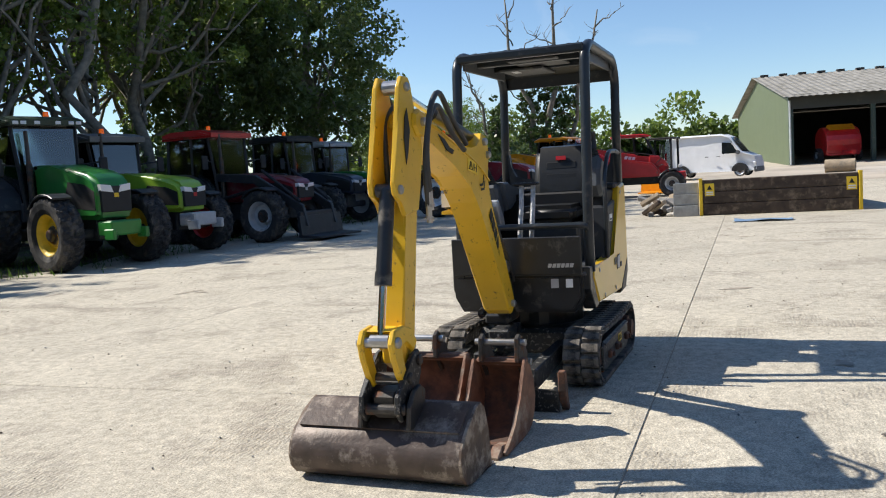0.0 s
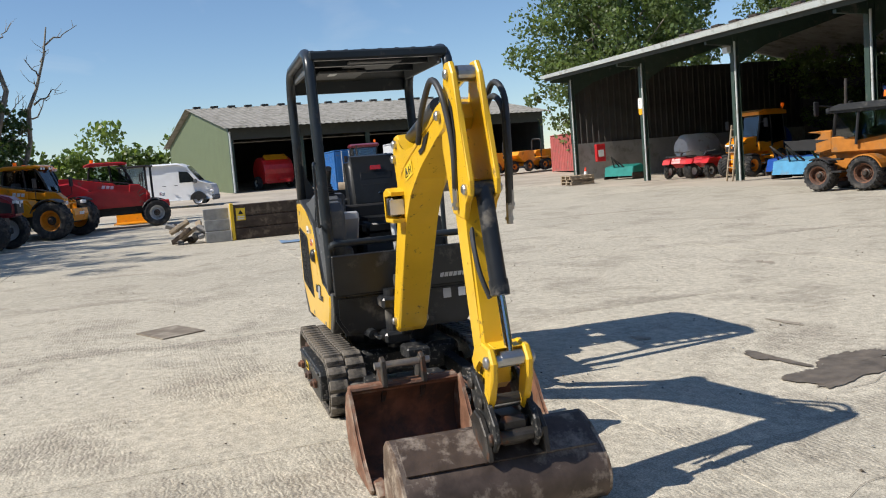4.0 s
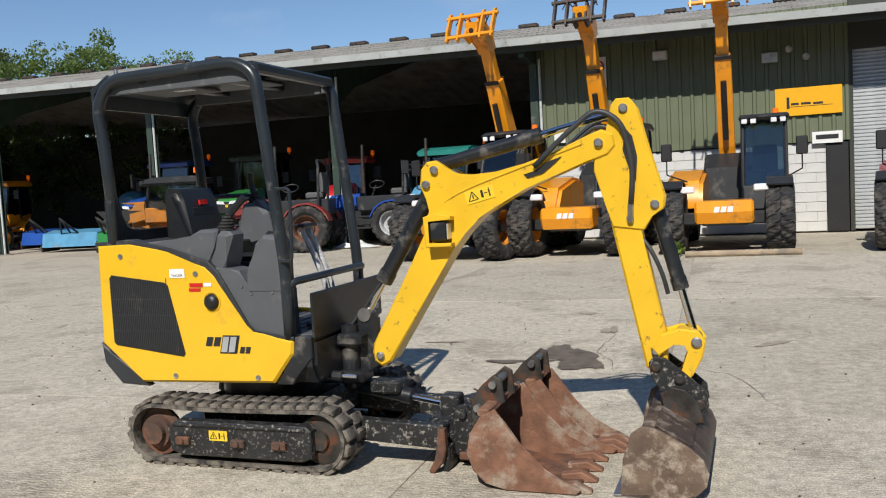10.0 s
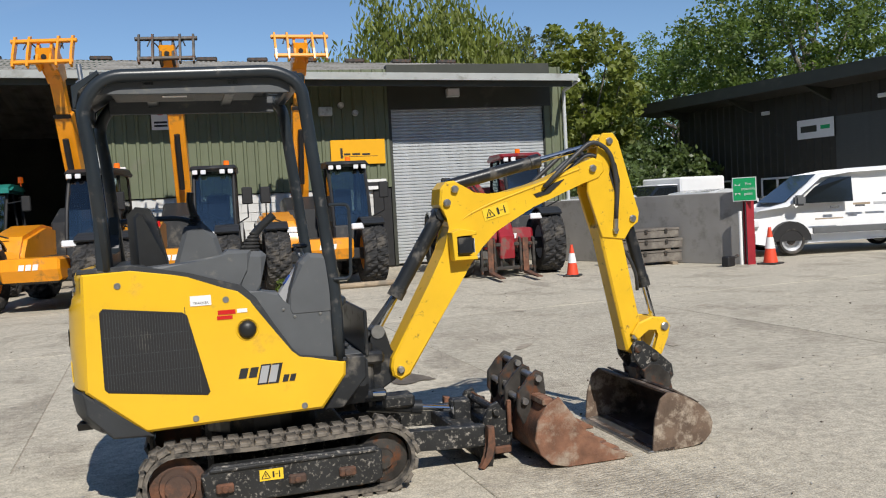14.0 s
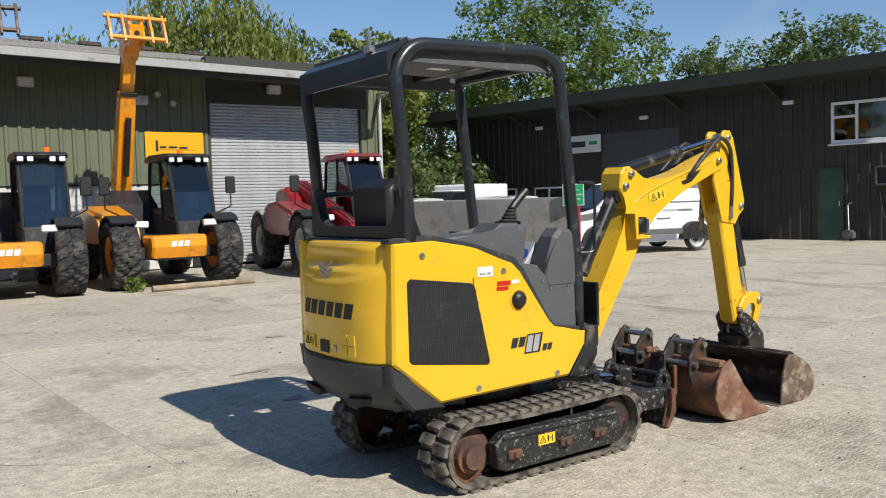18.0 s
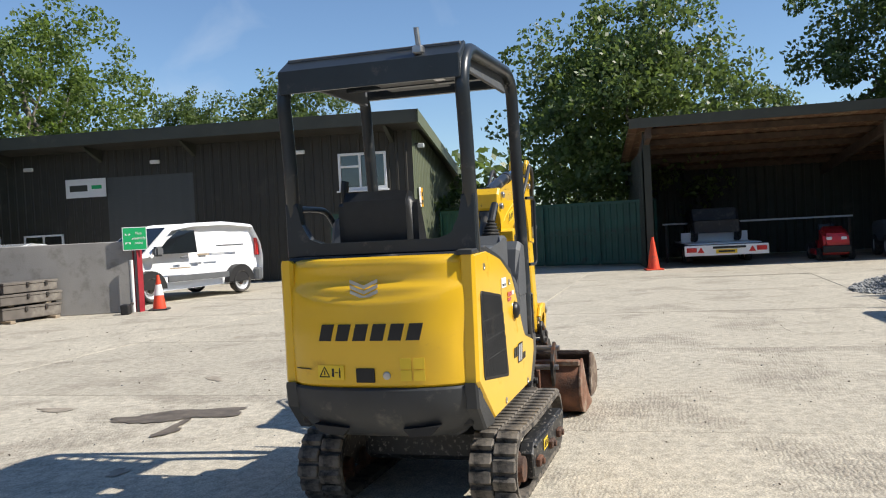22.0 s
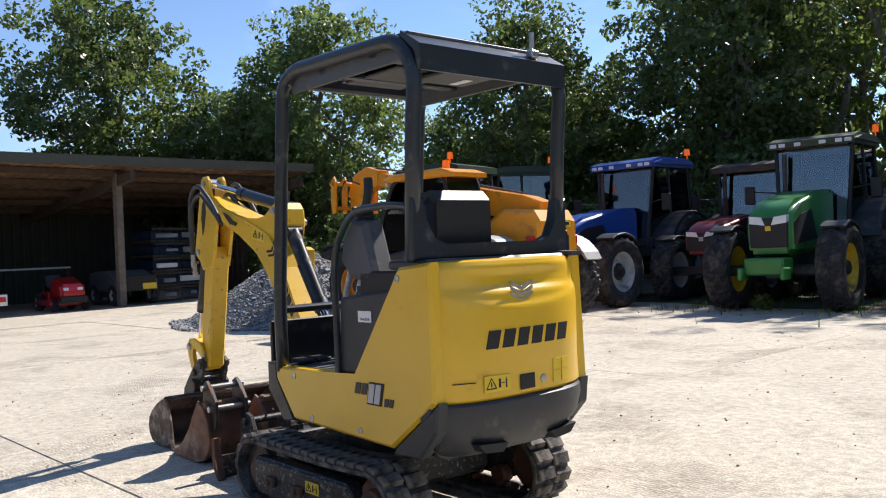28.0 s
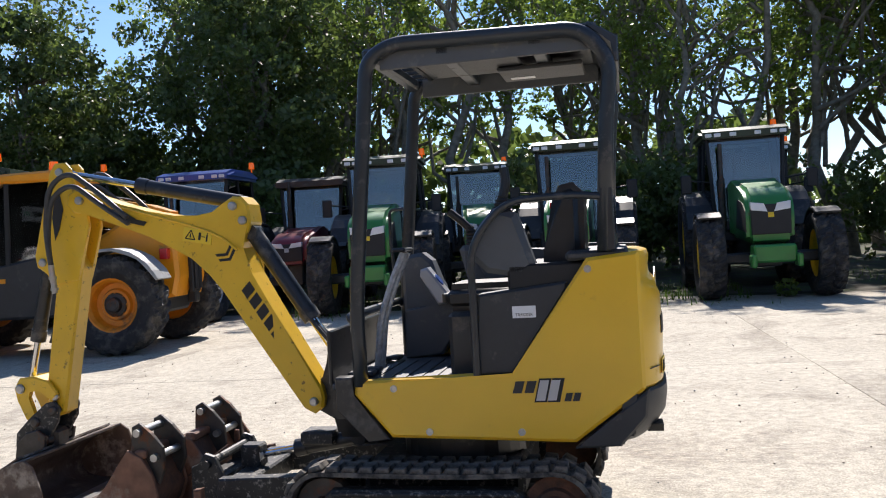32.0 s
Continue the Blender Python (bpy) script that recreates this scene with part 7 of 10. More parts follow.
    for y in (-0.12, 0.12):
        part("hinge_plate", prism(B(), [(-0.34, 0.02), (-0.26, 0.16), (0.02, 0.24), (0.04, -0.26), (-0.2, -0.28), (-0.34, -0.12)], "y", y - 0.025, y + 0.025, 0.008), cm, ca)
    part("tilt_cylinder", cyl(B(), (-0.32, 0, 0.1), (0.02, 0, -0.1), 0.05, n=10), "black", ca)
    for y in (-0.3, 0.3):
        bm = B()
        tube(bm, [(-0.3, y * 0.4, 0.18), (-0.1, y, 0.30), (0.03, y, 0.24), (0.05, y * 1.2, 0.05)], 0.014, 6, 0.08)
        part("hose", bm, "hose", ca)
    if forks:
        for y in (-0.35, 0.35):
            bm = B()
            prism(bm, [(0.09, 0.34), (0.13, 0.34), (0.14, -0.30), (1.15, -0.34), (1.15, -0.36), (0.09, -0.36)], "y", y - 0.055, y + 0.055, 0.006)
            part("fork", bm, "rust", ca)
    return t


# telehandlers parked before the workshop, noses to the yard
T1 = telehandler("orange telehandler with its boom raised before the open shed", pose(-2.19, 12.83, 0, 0, 0, -101), angle=66, forks=False, length=3.0)
T2 = telehandler("orange telehandler with its boom raised and a dark fork frame", pose(0.0, 13.14, 0, 0, 0, -96), angle=67, forks=False, length=3.1, dark=True)
T3 = telehandler("orange telehandler with its boom raised beside the yellow sign", pose(2.66, 13.2, 0, 0, 0, -92), angle=68, forks=False, length=3.15)
telehandler("red telehandler with a low boom and rusty pallet forks", pose(6.4, 12.7, 0, 0, 0, -99), "crimson", "rimsilver", None, -14, 3.5, True, dark=True)
telehandler("orange farm telehandler with dark doors and a half raised boom", pose(6.72, -7.72, 0, 0, 0, 0), "orange", "rimorange", None, 13, 3.9, False, R=0.68)

# tractors in a row, noses to the yard
JD = tractor("green tractor with yellow rims parked nose out", pose(2.7, -14.1, 0, 0, 0, 93), roof="jdroof", roofh=3.02, hk=1.42, RR=0.93, RF=0.70)
copy_thing(JD, pose(-1.35, -13.6, 0, 0, 0, 84))
copy_thing(JD, pose(-4.6, -13.42, 0, 0, 0, 85))
copy_thing(JD, pose(-7.32, -13.49, 0, 0, 0, 74))
copy_thing(JD, pose(1.0, -17.6, 0, 0, 0, 95))
copy_thing(JD, pose(-5.9, -17.6, 0, 0, 0, 78))
copy_thing(JD, pose(9.6, -13.2, 0, 0, 0, 60))
copy_thing(JD, pose(9.7, -10.9, 0, 0, 0, 8))
tractor("blue tractor with pale rims beside the telehandler", pose(6.6, -13.95, 0, 0, 0, 88), "blue", "rimsilver", "blue", "carbon", RR=0.9, RF=0.68, hk=1.3, roofh=2.95, frontw=False)
tractor("dark red and grey tractor behind the row", pose(4.6, -15.6, 0, 0, 0, 92), "maroon", "rimsilver", "carbon", "carbon", frontw=False, lights=False)
tractor("lime green tractor with red rims and a pale cab", pose(-9.35, -13.65, 0, 0, 0, 82), "lime", "red", "bumpergrey", "carbon", lights=False, frontcol="rimsilver", hk=1.15, roofh=2.72)
tractor("red tractor with a dark front loader", pose(-12.75, -12.9, 0, 0, 0, 84), "maroon", "rimsilver", "red", "carbon", frontw=False, loader=True, lights=False, roofh=2.82)
tractor("dark blue grey tractor with pale rims", pose(-19.0, -14.4, 0, 0, 0, 80), "navy", "rimsilver", "carbon", "carbon", frontw=False, lights=False, roofh=2.9)
tractor("green tractor with a pale cab roof", pose(-22.3, -14.8, 0, 0, 0, 78), "green", "rimsilver", "rimsilver", "carbon", frontw=False, lights=False)
tractor("maroon tractor with white rims standing side on", pose(-21.2, -9.0, 0, 0, 0, 84), "maroon", "white", "maroon", "navy", wb=2.5, RR=0.8, RF=0.55, frontw=False, lights=False, roofh=2.62, cabw=0.74)
telehandler("orange yellow telehandler with a lowered boom", pose(-26.3, -6.6, 0, 0, 0, 70), "orange", "rimorange", None, -8, 2.8, False)
telehandler("orange yellow telehandler further back", pose(-29.5, -7.0, 0, 0, 0, 62), "orange", "rimorange", None, -8, 2.8, False)
telehandler("red compact telehandler with a lowered boom", pose(-29.6, -3.9, 0, 0, 0, 95), "red", "rimsilver", None, -8, 2.5, False, R=0.5)
# in the mouth of the open shed
tractor("faded red vintage tractor with a roll bar", pose(-7.6, 15.3, 0, 0, 0, 195), "oldred", "rust", "oldred", "carbon", wb=1.65, RR=0.6, RF=0.38, wide=0.70, frontw=False, lights=False, hoodlen=0.45, cabw=0.62, rops=True, roofh=2.4, hk=0.58)
tractor("dusty orange compact loader with a small dark cab", pose(-11.0, 14.7, 0, 0, 0, 200), "oldorange", "rust", "carbon", "oldorange", wb=1.15, RR=0.42, RF=0.40, wide=0.58, frontw=False, lights=False, hoodlen=0.35, cabw=0.52, roofh=2.05, hk=0.72)
tractor("blue compact tractor with a roll bar and grey seat", pose(-6.0, 17.2, 0, 0, 0, 190), "blue", "rimsilver", "blue", "carbon", wb=1.7, RR=0.58, RF=0.36, wide=0.62, frontw=False, lights=False, hoodlen=0.4, cabw=0.6, rops=True, roofh=2.3, hk=0.6)
tractor("old teal tractor with a boxy blue cab", pose(-4.35, 17.6, 0, 0, 0, -92), "paleblue", "rimsilver", "teal", "paleblue", wb=2.1, RR=0.72, RF=0.45, wide=0.75, frontw=False, lights=False, hoodlen=0.5, cabw=0.74, roofh=2.45, hk=0.85)
tractor("red tractor with a cab inside the shed", pose(-8.9, 20.6, 0, 0, 0, -75), "red", "rimsilver", "red", "carbon", wb=2.2, RR=0.7, RF=0.45, frontw=False, lights=False, cabw=0.72, roofh=2.5)
tractor("dark green tractor deep inside the shed", pose(-12.0, 20.5, 0, 0, 0, -80), "green", "rimyellow", "jdroof", "carbon", frontw=False, lights=False)
tractor("blue tractor deep inside the shed", pose(-15.5, 21.0, 0, 0, 0, -85), "blue", "white", "blue", "carbon", frontw=False, lights=False)
tractor("red tractor with a loader before the container", pose(-43.6, 9.0, 0.1, 0, 0, -5), "maroon", "rimsilver", "maroon", "carbon", frontw=False, lights=False, loader=True)

# ---- trees ----
M["bark"] = surf("grey brown bark", (0.19, 0.17, 0.135), 0.9, var=0.35, scale=7, bump=0.2, bscale=25)
M["leafoak"] = surf("oak leaves", (0.098, 0.138, 0.046), 0.42, var=0.45, scale=1.3, bump=0, trans=0.42, rand=0.12)
M["leafbright"] = surf("fresh green leaves", (0.118, 0.168, 0.040), 0.45, var=0.4, scale=1.3, bump=0, trans=0.45, rand=0.1)
M["leafdark"] = surf("dark green leaves", (0.062, 0.095, 0.032), 0.42, var=0.45, scale=1.3, bump=0, trans=0.4, rand=0.12)
M["leafwillow"] = surf("yellow green willow leaves", (0.16, 0.19, 0.035), 0.55, var=0.35, scale=1.5, bump=0, trans=0.35)
M["leafgrey"] = surf("grey green thin leaves", (0.12, 0.14, 0.075), 0.6, var=0.3, scale=1.5, bump=0, trans=0.3)
M["ivy"] = surf("ivy leaves", (0.055, 0.095, 0.022), 0.4, var=0.4, scale=3, bump=0, trans=0.15)


def leaves(centres, radii, count, size, rng, droop=0.0, flat=0.75):
    """Small pointed leaves strewn round clump centres, as one mesh."""
    n = len(centres)
    idx = rng.integers(0, n, count)
    d = rng.normal(size=(count, 3))
    d /= np.linalg.norm(d, axis=1)[:, None]
    rad = radii[idx] * rng.uniform(0.25, 1.0, count) ** 0.5
    p = centres[idx] + d * rad[:, None] * np.array([1, 1, flat])
    if droop:
        p[:, 2] -= droop * rng.uniform(0, 1, count) ** 1.2
    a = rng.normal(size=(count, 3))
    if droop:
        a[:, 2] -= 2.5
    a /= np.linalg.norm(a, axis=1)[:, None]
    b = np.cross(a, rng.normal(size=(count, 3)))
    b /= np.linalg.norm(b, axis=1)[:, None]
    s = size * rng.uniform(0.6, 1.3, count)[:, None]
    w = 0.30 if droop else 0.62
    v = np.stack([p - a * s, p + b * s * w, p + a * s, p - b * s * w], 1).reshape(-1, 3)
    f = np.arange(count * 4).reshape(-1, 4)
    me = bpy.data.meshes.new("crown")
    me.vertices.add(len(v))
    me.vertices.foreach_set("co", v.astype(np.float32).ravel())
    me.loops.add(count * 4)
    me.loops.foreach_set("vertex_index", f.astype(np.int32).ravel())
    me.polygons.add(count)
    me.polygons.foreach_set("loop_start", np.arange(0, count * 4, 4, dtype=np.int32))
    me.update(calc_edges=True)
    return me


def limb(bm, a, b, r0, r1, rng, bend=0.15, n=7, steps=5):
    """A tapered, crooked limb."""
    a, b = Vector(a), Vector(b)
    L = (b - a).length
    rings = []
    up = (b - a).orthogonal().normalized()
    for i in range(steps + 1):
        s = i / steps
        p = a.lerp(b, s) + Vector(rng.normal(size=3)) * bend * L * 0.3 * math.sin(math.pi * s)
        r = r0 + (r1 - r0) * s
        d = (b - a).normalized()
        side = d.cross(up)
        rings.append([bm.verts.new(p + r * (math.cos(2 * math.pi * k / n) * up + math.sin(2 * math.pi * k / n) * side)) for k in range(n)])
    for p, q in zip(rings, rings[1:]):
        for k in range(n):
            bm.faces.new((p[k], p[(k + 1) % n], q[(k + 1) % n], q[k]))
    bm.faces.new(rings[-1])


def tree(label, seed, H=11.0, R=4.5, base=2.2, clumps=90, count=12000, size=0.13, leaf="leafoak", trunk_r=0.28, limbs=9, droop=0.0, flat=0.8, lean=(0, 0), m=None, clump_r=(0.55, 1.15), name="tree", stems=1, shell=0.35, category="tree"):
    rng = np.random.default_rng(seed)
    t = thing(name, label, category, m, "trees round the yard")
    c0 = np.array([lean[0], lean[1], (H + base) / 2])
    rz = (H - base) / 2
    d = rng.normal(size=(clumps, 3))
    d /= np.linalg.norm(d, axis=1)[:, None]
    k = rng.uniform(shell, 1.0, clumps) ** 0.7
    wob = 1 + 0.13 * np.sin(3 * np.arctan2(d[:, 1], d[:, 0]) + seed) + rng.normal(0, 0.05, clumps)
    cen = c0 + d * (k * wob)[:, None] * np.array([R, R, rz])
    cen[:, 2] = np.maximum(cen[:, 2], base * 0.8)
    rad = rng.uniform(*clump_r, clumps)
    me = leaves(cen, rad, count, size, rng, droop, flat)
    me.materials.append(M[leaf])
    bm = B()
    for s in range(stems):
        ox, oy = (0, 0) if stems == 1 else (rng.uniform(-R * 0.5, R * 0.5), rng.uniform(-R * 0.4, R * 0.4))
        top = Vector((lean[0] * 0.8 + ox * 1.6, lean[1] * 0.8 + oy, H * 0.78))
        limb(bm, (ox, oy, -0.1), top, trunk_r, trunk_r * 0.25, rng, 0.12, 9, 8)
        for i in range(limbs):
            h = base * 0.7 + (H * 0.72 - base * 0.7) * (i + 0.5) / limbs
            a = Vector((ox, oy, 0)).lerp(top, h / (H * 0.78))
            a.z = h
            q = cen[rng.integers(0, clumps)]
            limb(bm, a, Vector(q) * 0.92 + a * 0.08, trunk_r * 0.38, 0.025, rng, 0.2, 5, 4)
    part("trunk", bm, "bark", t, smooth=True)
    o = new("crown", me)
    o.parent = t
    return t


def at(o, x, y, s=1.0, rz=0.0, z=0.0, sz=None):
    return copy_thing(o, pose(x, y, z, 0, 0, rz) @ Matrix.Diagonal((s, s, sz or s, 1)))


OAK = tree("broad oak with dense dark leaves", 3, 10.6, 4.9, 1.2, 440, 38000, 0.112, "leafoak", 0.34, m=pose(26.4, -0.9, 0, 0, 0, 30) @ Matrix.Diagonal((0.86, 0.86, 0.86, 1)), clump_r=(0.45, 1.05), limbs=14)
OAK2 = tree("tall tree with an uneven dark crown", 8, 12.5, 3.9, 1.6, 350, 30000, 0.108, "leafoak", 0.3, m=pose(28.2, -11.0, 0, 0, 0, 80) @ Matrix.Diagonal((0.94, 0.94, 0.94, 1)), clump_r=(0.4, 0.85), limbs=14)
BRIGHT = tree("full bright green tree", 12, 12.0, 5.2, 1.6, 460, 38000, 0.10, "leafbright", 0.32, m=pose(26.5, 24.3, 0) @ Matrix.Diagonal((1, 1, 0.96, 1)), clump_r=(0.4, 0.9), limbs=12)
WOOD = tree("slender woodland tree with a light open crown", 21, 13.5, 3.6, 3.4, 190, 12500, 0.085, "leafbright", 0.2, 14, m=pose(2.2, -23.5, 0, 0, 0, 10), clump_r=(0.25, 0.65), stems=3, shell=0.2)
SHRUB = tree("dark overgrown hedge bush", 31, 3.6, 2.6, 0.2, 110, 4200, 0.11, "leafoak", 0.07, 7, m=pose(-1.5, -19.6, 0), clump_r=(0.25, 0.6), shell=0.3, name="bush", category="bush")
WILLOW = tree("pale yellow green weeping willow", 41, 10.5, 3.7, 4.5, 110, 24000, 0.16, "leafwillow", 0.3, droop=2.6, m=pose(11.6, 29.0, 0))
# round the yard's far side
at(OAK2, 23.2, -17.9, 0.93, 200)
at(OAK, 18.0, -20.5, 0.66, 250)
at(OAK, 14.5, -23.5, 0.78, 120)
at(OAK2, 8.5, -22.5, 0.92, 20)
at(OAK2, 14.4, -19.8, 0.80, 300)
at(OAK, 34.5, 15.8, 0.97, 70)
at(OAK2, 34.0, 21.0, 0.74, 160)
at(BRIGHT, 26.0, 32.5, 0.84, 100)
at(OAK, 19.0, 29.5, 0.70, 210)
at(OAK, 31.5, -5.4, 0.70, 90)
at(OAK, 26.5, -16.6, 0.88, 150)
ASH = tree("slim yellow green ash tree", 51, 8.2, 2.3, 2.4, 90, 8000, 0.12, "leafwillow", 0.14, m=pose(15.6, 24.0, 0), clump_r=(0.3, 0.6))
tree("thin grey green poplar with an open crown", 61, 10.0, 2.0, 3.0, 60, 4200, 0.10, "leafgrey", 0.16, m=pose(17.2, 31.0, 0), shell=0.2, clump_r=(0.3, 0.6))
at(WILLOW, 5.5, 33.0, 0.8, 60)
for x, y, s in ((14.2, 20.3, 0.8), (17.0, 21.5, 0.9), (12.4, 22.5, 0.7), (19.5, 24.0, 0.9), (10.5, 24.5, 0.8)):
    at(SHRUB, x, y, s, 40 * x)
# behind the open shed
at(BRIGHT, -30.5, 33.5, 0.9, 60)
at(BRIGHT, -25.6, 34.5, 0.80, 150)
at(OAK, -48.4, 28.9, 1.62, 20)
at(OAK2, -41.0, 37.0, 1.0, 90)
# belt of trees behind the tractors
for x, y, s, rz, o in ((7.5, -26.0, 0.95, 40, WOOD), (-2.8, -25.2, 1.02, 120, WOOD), (-7.4, -22.5, 1.0, 200, WOOD), (5.0, -31, 1.1, 280, WOOD), (-4, -31, 1.12, 160, WOOD),
                       (-10.5, -21.0, 0.98, 10, WOOD), (-14.3, -20.5, 1.05, 100, WOOD), (-18.4, -18.2, 1.12, 190, WOOD), (-12.2, -18.6, 1.08, 280, WOOD), (-22.6, -19.6, 1.0, 220, OAK2), (-15.0, -25.0, 1.05, 60, WOOD), (-11.5, -27.0, 1.1, 330, WOOD), (-26.2, -17.3, 1.06, 40, OAK2), (-21.5, -22.5, 1.1, 140, WOOD), (10.9, -26.2, 1.0, 70, WOOD), (9.5, -30.5, 1.1, 20, WOOD), (-7.0, -27.5, 1.1, 310, WOOD), (-5.6, -21.4, 0.86, 310, WOOD)):
    at(o, x, y, s, rz)
for k in range(13):
    at(SHRUB, 9.5 - 2.45 * k, -19.6 - 1.4 * math.sin(k * 2.1), 0.75 + 0.25 * math.sin(k * 1.3), 47 * k)
for x, y, s in ((22.5, -19.5, 1.0), (18.0, -16.8, 0.8), (27.0, 5.0, 0.9), (13.8, -18.5, 0.9), (29, -6, 1.0), (24.6, -13.8, 0.8), (30.5, -14, 1.0)):
    at(SHRUB, x, y, s, 40 * x)
# dead tree with ivy
dt = thing("dead_tree", "bare dead tree with ivy on its stems", "tree", pose(-35.2, -9.2, 0))
rng = np.random.default_rng(5)
bm = B()
tips = []
for ox, oy, tx, ty, h, r in ((0, 0, 0.3, 0.9, 10.4, 0.22), (0.2, -0.3, 0.2, -1.6, 9.6, 0.18), (-0.2, 0.5, -0.4, 2.7, 8.6, 0.16), (0, -1.8, 0.3, -3.6, 6.2, 0.16)):
    a, b = Vector((ox, oy, -0.1)), Vector((tx, ty, h))
    limb(bm, a, b, r, 0.03, rng, 0.08, 7, 7)
    for i in range(9):
        s = 0.35 + 0.62 * i / 9
        p = a.lerp(b, s)
        q = p + Vector((rng.uniform(-0.5, 0.5), rng.uniform(-1.5, 1.5), rng.uniform(0.3, 1.5)))
        limb(bm, p, q, 0.05, 0.012, rng, 0.3, 4, 4)
        for j in range(3):
            w = p.lerp(q, rng.uniform(0.4, 1.0))
            limb(bm, w, w + Vector((rng.uniform(-0.3, 0.3), rng.uniform(-0.6, 0.6), rng.uniform(0.1, 0.7))), 0.018, 0.006, rng, 0.3, 3, 3)
part("trunk", bm, "bark", dt, smooth=True)
cen, rad = [], []
for k in range(70):
    s = (k % 18) / 18
    b = ((0.1, 0.3), (0.1, -0.6), (-0.2, 1.1), (0.1, -2.2))[k % 4]
    z = 0.3 + s * (5.6 if k % 4 != 3 else 4.6)
    for j in range(3):
        cen.append((b[0] + rng.uniform(-0.35, 0.35), b[1] + rng.uniform(-0.4, 0.4), z + rng.uniform(-0.3, 0.3)))
        rad.append(0.5 - 0.3 * s)
me = leaves(np.array(cen), np.array(rad), 9000, 0.10, rng)
me.materials.append(M["ivy"])
o = new("ivy", me)
o.parent = dt
at(SHRUB, -40.5, -13.5, 1.2, 10)
at(BRIGHT, -47.5, -18.5, 0.52, 200)
at(OAK2, -43, -21.5, 0.55, 20)
# far hedgerow trees, strewn as one sheet of foliage
rng = np.random.default_rng(77)
cen, rad = [], []
for k in range(260):
    y = -75 + 112 * k / 260 + rng.uniform(-1, 1)
    h = 5.2 + 2.2 * math.sin(k * 0.21) + 1.2 * math.sin(k * 0.53)
    for z in (1.5, 3.5, h):
        cen.append((-118 + rng.uniform(-3, 3) + 0.1 * y, y, z + 1.2))
        rad.append(rng.uniform(1.4, 2.4))
me = leaves(np.array(cen), np.array(rad), 22000, 0.42, rng)
me.materials.append(M["leafbright"])
tagged(new("far_hedgerow", me), "distant hedgerow of green field trees", "hedge", kind="stuff")
# dark leaf wall deep in the belt and behind the yard
cen, rad = [], []
for k in range(210):
    x = 34 - 74 * k / 210
    for z in (0.8, 1.8, 3.2, 4.6)[:4 if x > -8 else 2]:
        cen.append((x, -33 + rng.uniform(-2.5, 2.5), z))
        rad.append(1.6)
for k in range(110):
    y = -30 + 62 * k / 110
    for z in (0.8, 2.4, 4.2):
        cen.append((39 + rng.uniform(-2, 2), y, z))
        rad.append(1.7)
me = leaves(np.array(cen), np.array(rad), 26000, 0.30, rng)
me.materials.append(M["leafoak"])
tagged(new("wood_undergrowth", me), "dense dark undergrowth deep in the wood", "undergrowth", kind="stuff")
# grass at the edge of the verge
cnt = 9000
gx = rng.uniform(-24, 14, cnt)
gy = -12.4 + np.abs(rng.normal(0, 0.9, cnt)) * np.where(rng.random(cnt) < 0.5, 1, -1.5)
keep = np.sin(gx * 1.7) + np.sin(gx * 0.6 + 1) > -0.5
gx, gy = gx[keep], gy[keep]
n = len(gx)
h = rng.uniform(0.05, 0.2, n)
ang = rng.uniform(0, 6.28, n)
dx, dy = np.cos(ang) * 0.012, np.sin(ang) * 0.012
lx, ly = rng.normal(0, 0.05, n), rng.normal(0, 0.05, n)
v = np.stack([np.stack([gx - dx, gy - dy, gx * 0], 1), np.stack([gx + dx, gy + dy, gx * 0], 1), np.stack([gx + lx, gy + ly, h], 1)], 1).reshape(-1, 3)
me = bpy.data.meshes.new("grass")
me.from_pydata(v.tolist(), [], np.arange(3 * n).reshape(-1, 3).tolist())
me.materials.append(M["grass"])
tagged(new("grass", me), "rough grass tufts along the edge of the concrete", "grass", kind="stuff")

# ---- loading ramp of timber and concrete ----
M["sleeper"] = surf("dark tarred timber", (0.055, 0.038, 0.027), 0.85, var=0.4, scale=5, bump=0.12, bscale=22, dirt=(0.17, 0.13, 0.09), amt=0.3, dscale=4)
M["palewood"] = surf("weathered pale timber", (0.33, 0.26, 0.18), 0.9, var=0.25, scale=6, bump=0.06, bscale=30, dirt=(0.2, 0.17, 0.13), amt=0.3)
M["chestwood"] = surf("grey brown plywood", (0.125, 0.11, 0.095), 0.8, var=0.2, scale=4, bump=0.04, bscale=35, dirt=(0.22, 0.2, 0.17), amt=0.2)
M["checker"] = surf("checker plate steel", (0.34, 0.34, 0.33), 0.45, metal=0.6, var=0.15, scale=8, bump=0.03)
M["tarp"] = surf("faded blue tarpaulin", (0.17, 0.26, 0.38), 0.6, var=0.2, scale=6, bump=0.1, bscale=12)
M["contwhite"] = surf("white container paint", (0.66, 0.67, 0.67), 0.5, var=0.07, scale=2, dirt=(0.4, 0.34, 0.27), amt=0.15)
M["contblue"] = surf("blue container paint", (0.02, 0.14, 0.40), 0.5, var=0.1, scale=2, dirt=(0.12, 0.13, 0.16), amt=0.15)
M["contred"] = surf("faded red container paint", (0.40, 0.10, 0.09), 0.6, var=0.15, scale=2, dirt=(0.25, 0.13, 0.1), amt=0.25)
M["wrap"] = surf("grey plastic sheeting", (0.20, 0.215, 0.23), 0.35, var=0.35, scale=3, bump=0.2, bscale=9)
M["bluewrap"] = surf("dark blue plastic wrap", (0.012, 0.022, 0.045), 0.25, var=0.4, scale=5, bump=0.3, bscale=8, coat=0.4)
M["whitewrap"] = surf("white plastic wrap", (0.62, 0.63, 0.63), 0.35, var=0.1, scale=5, bump=0.2, bscale=10)
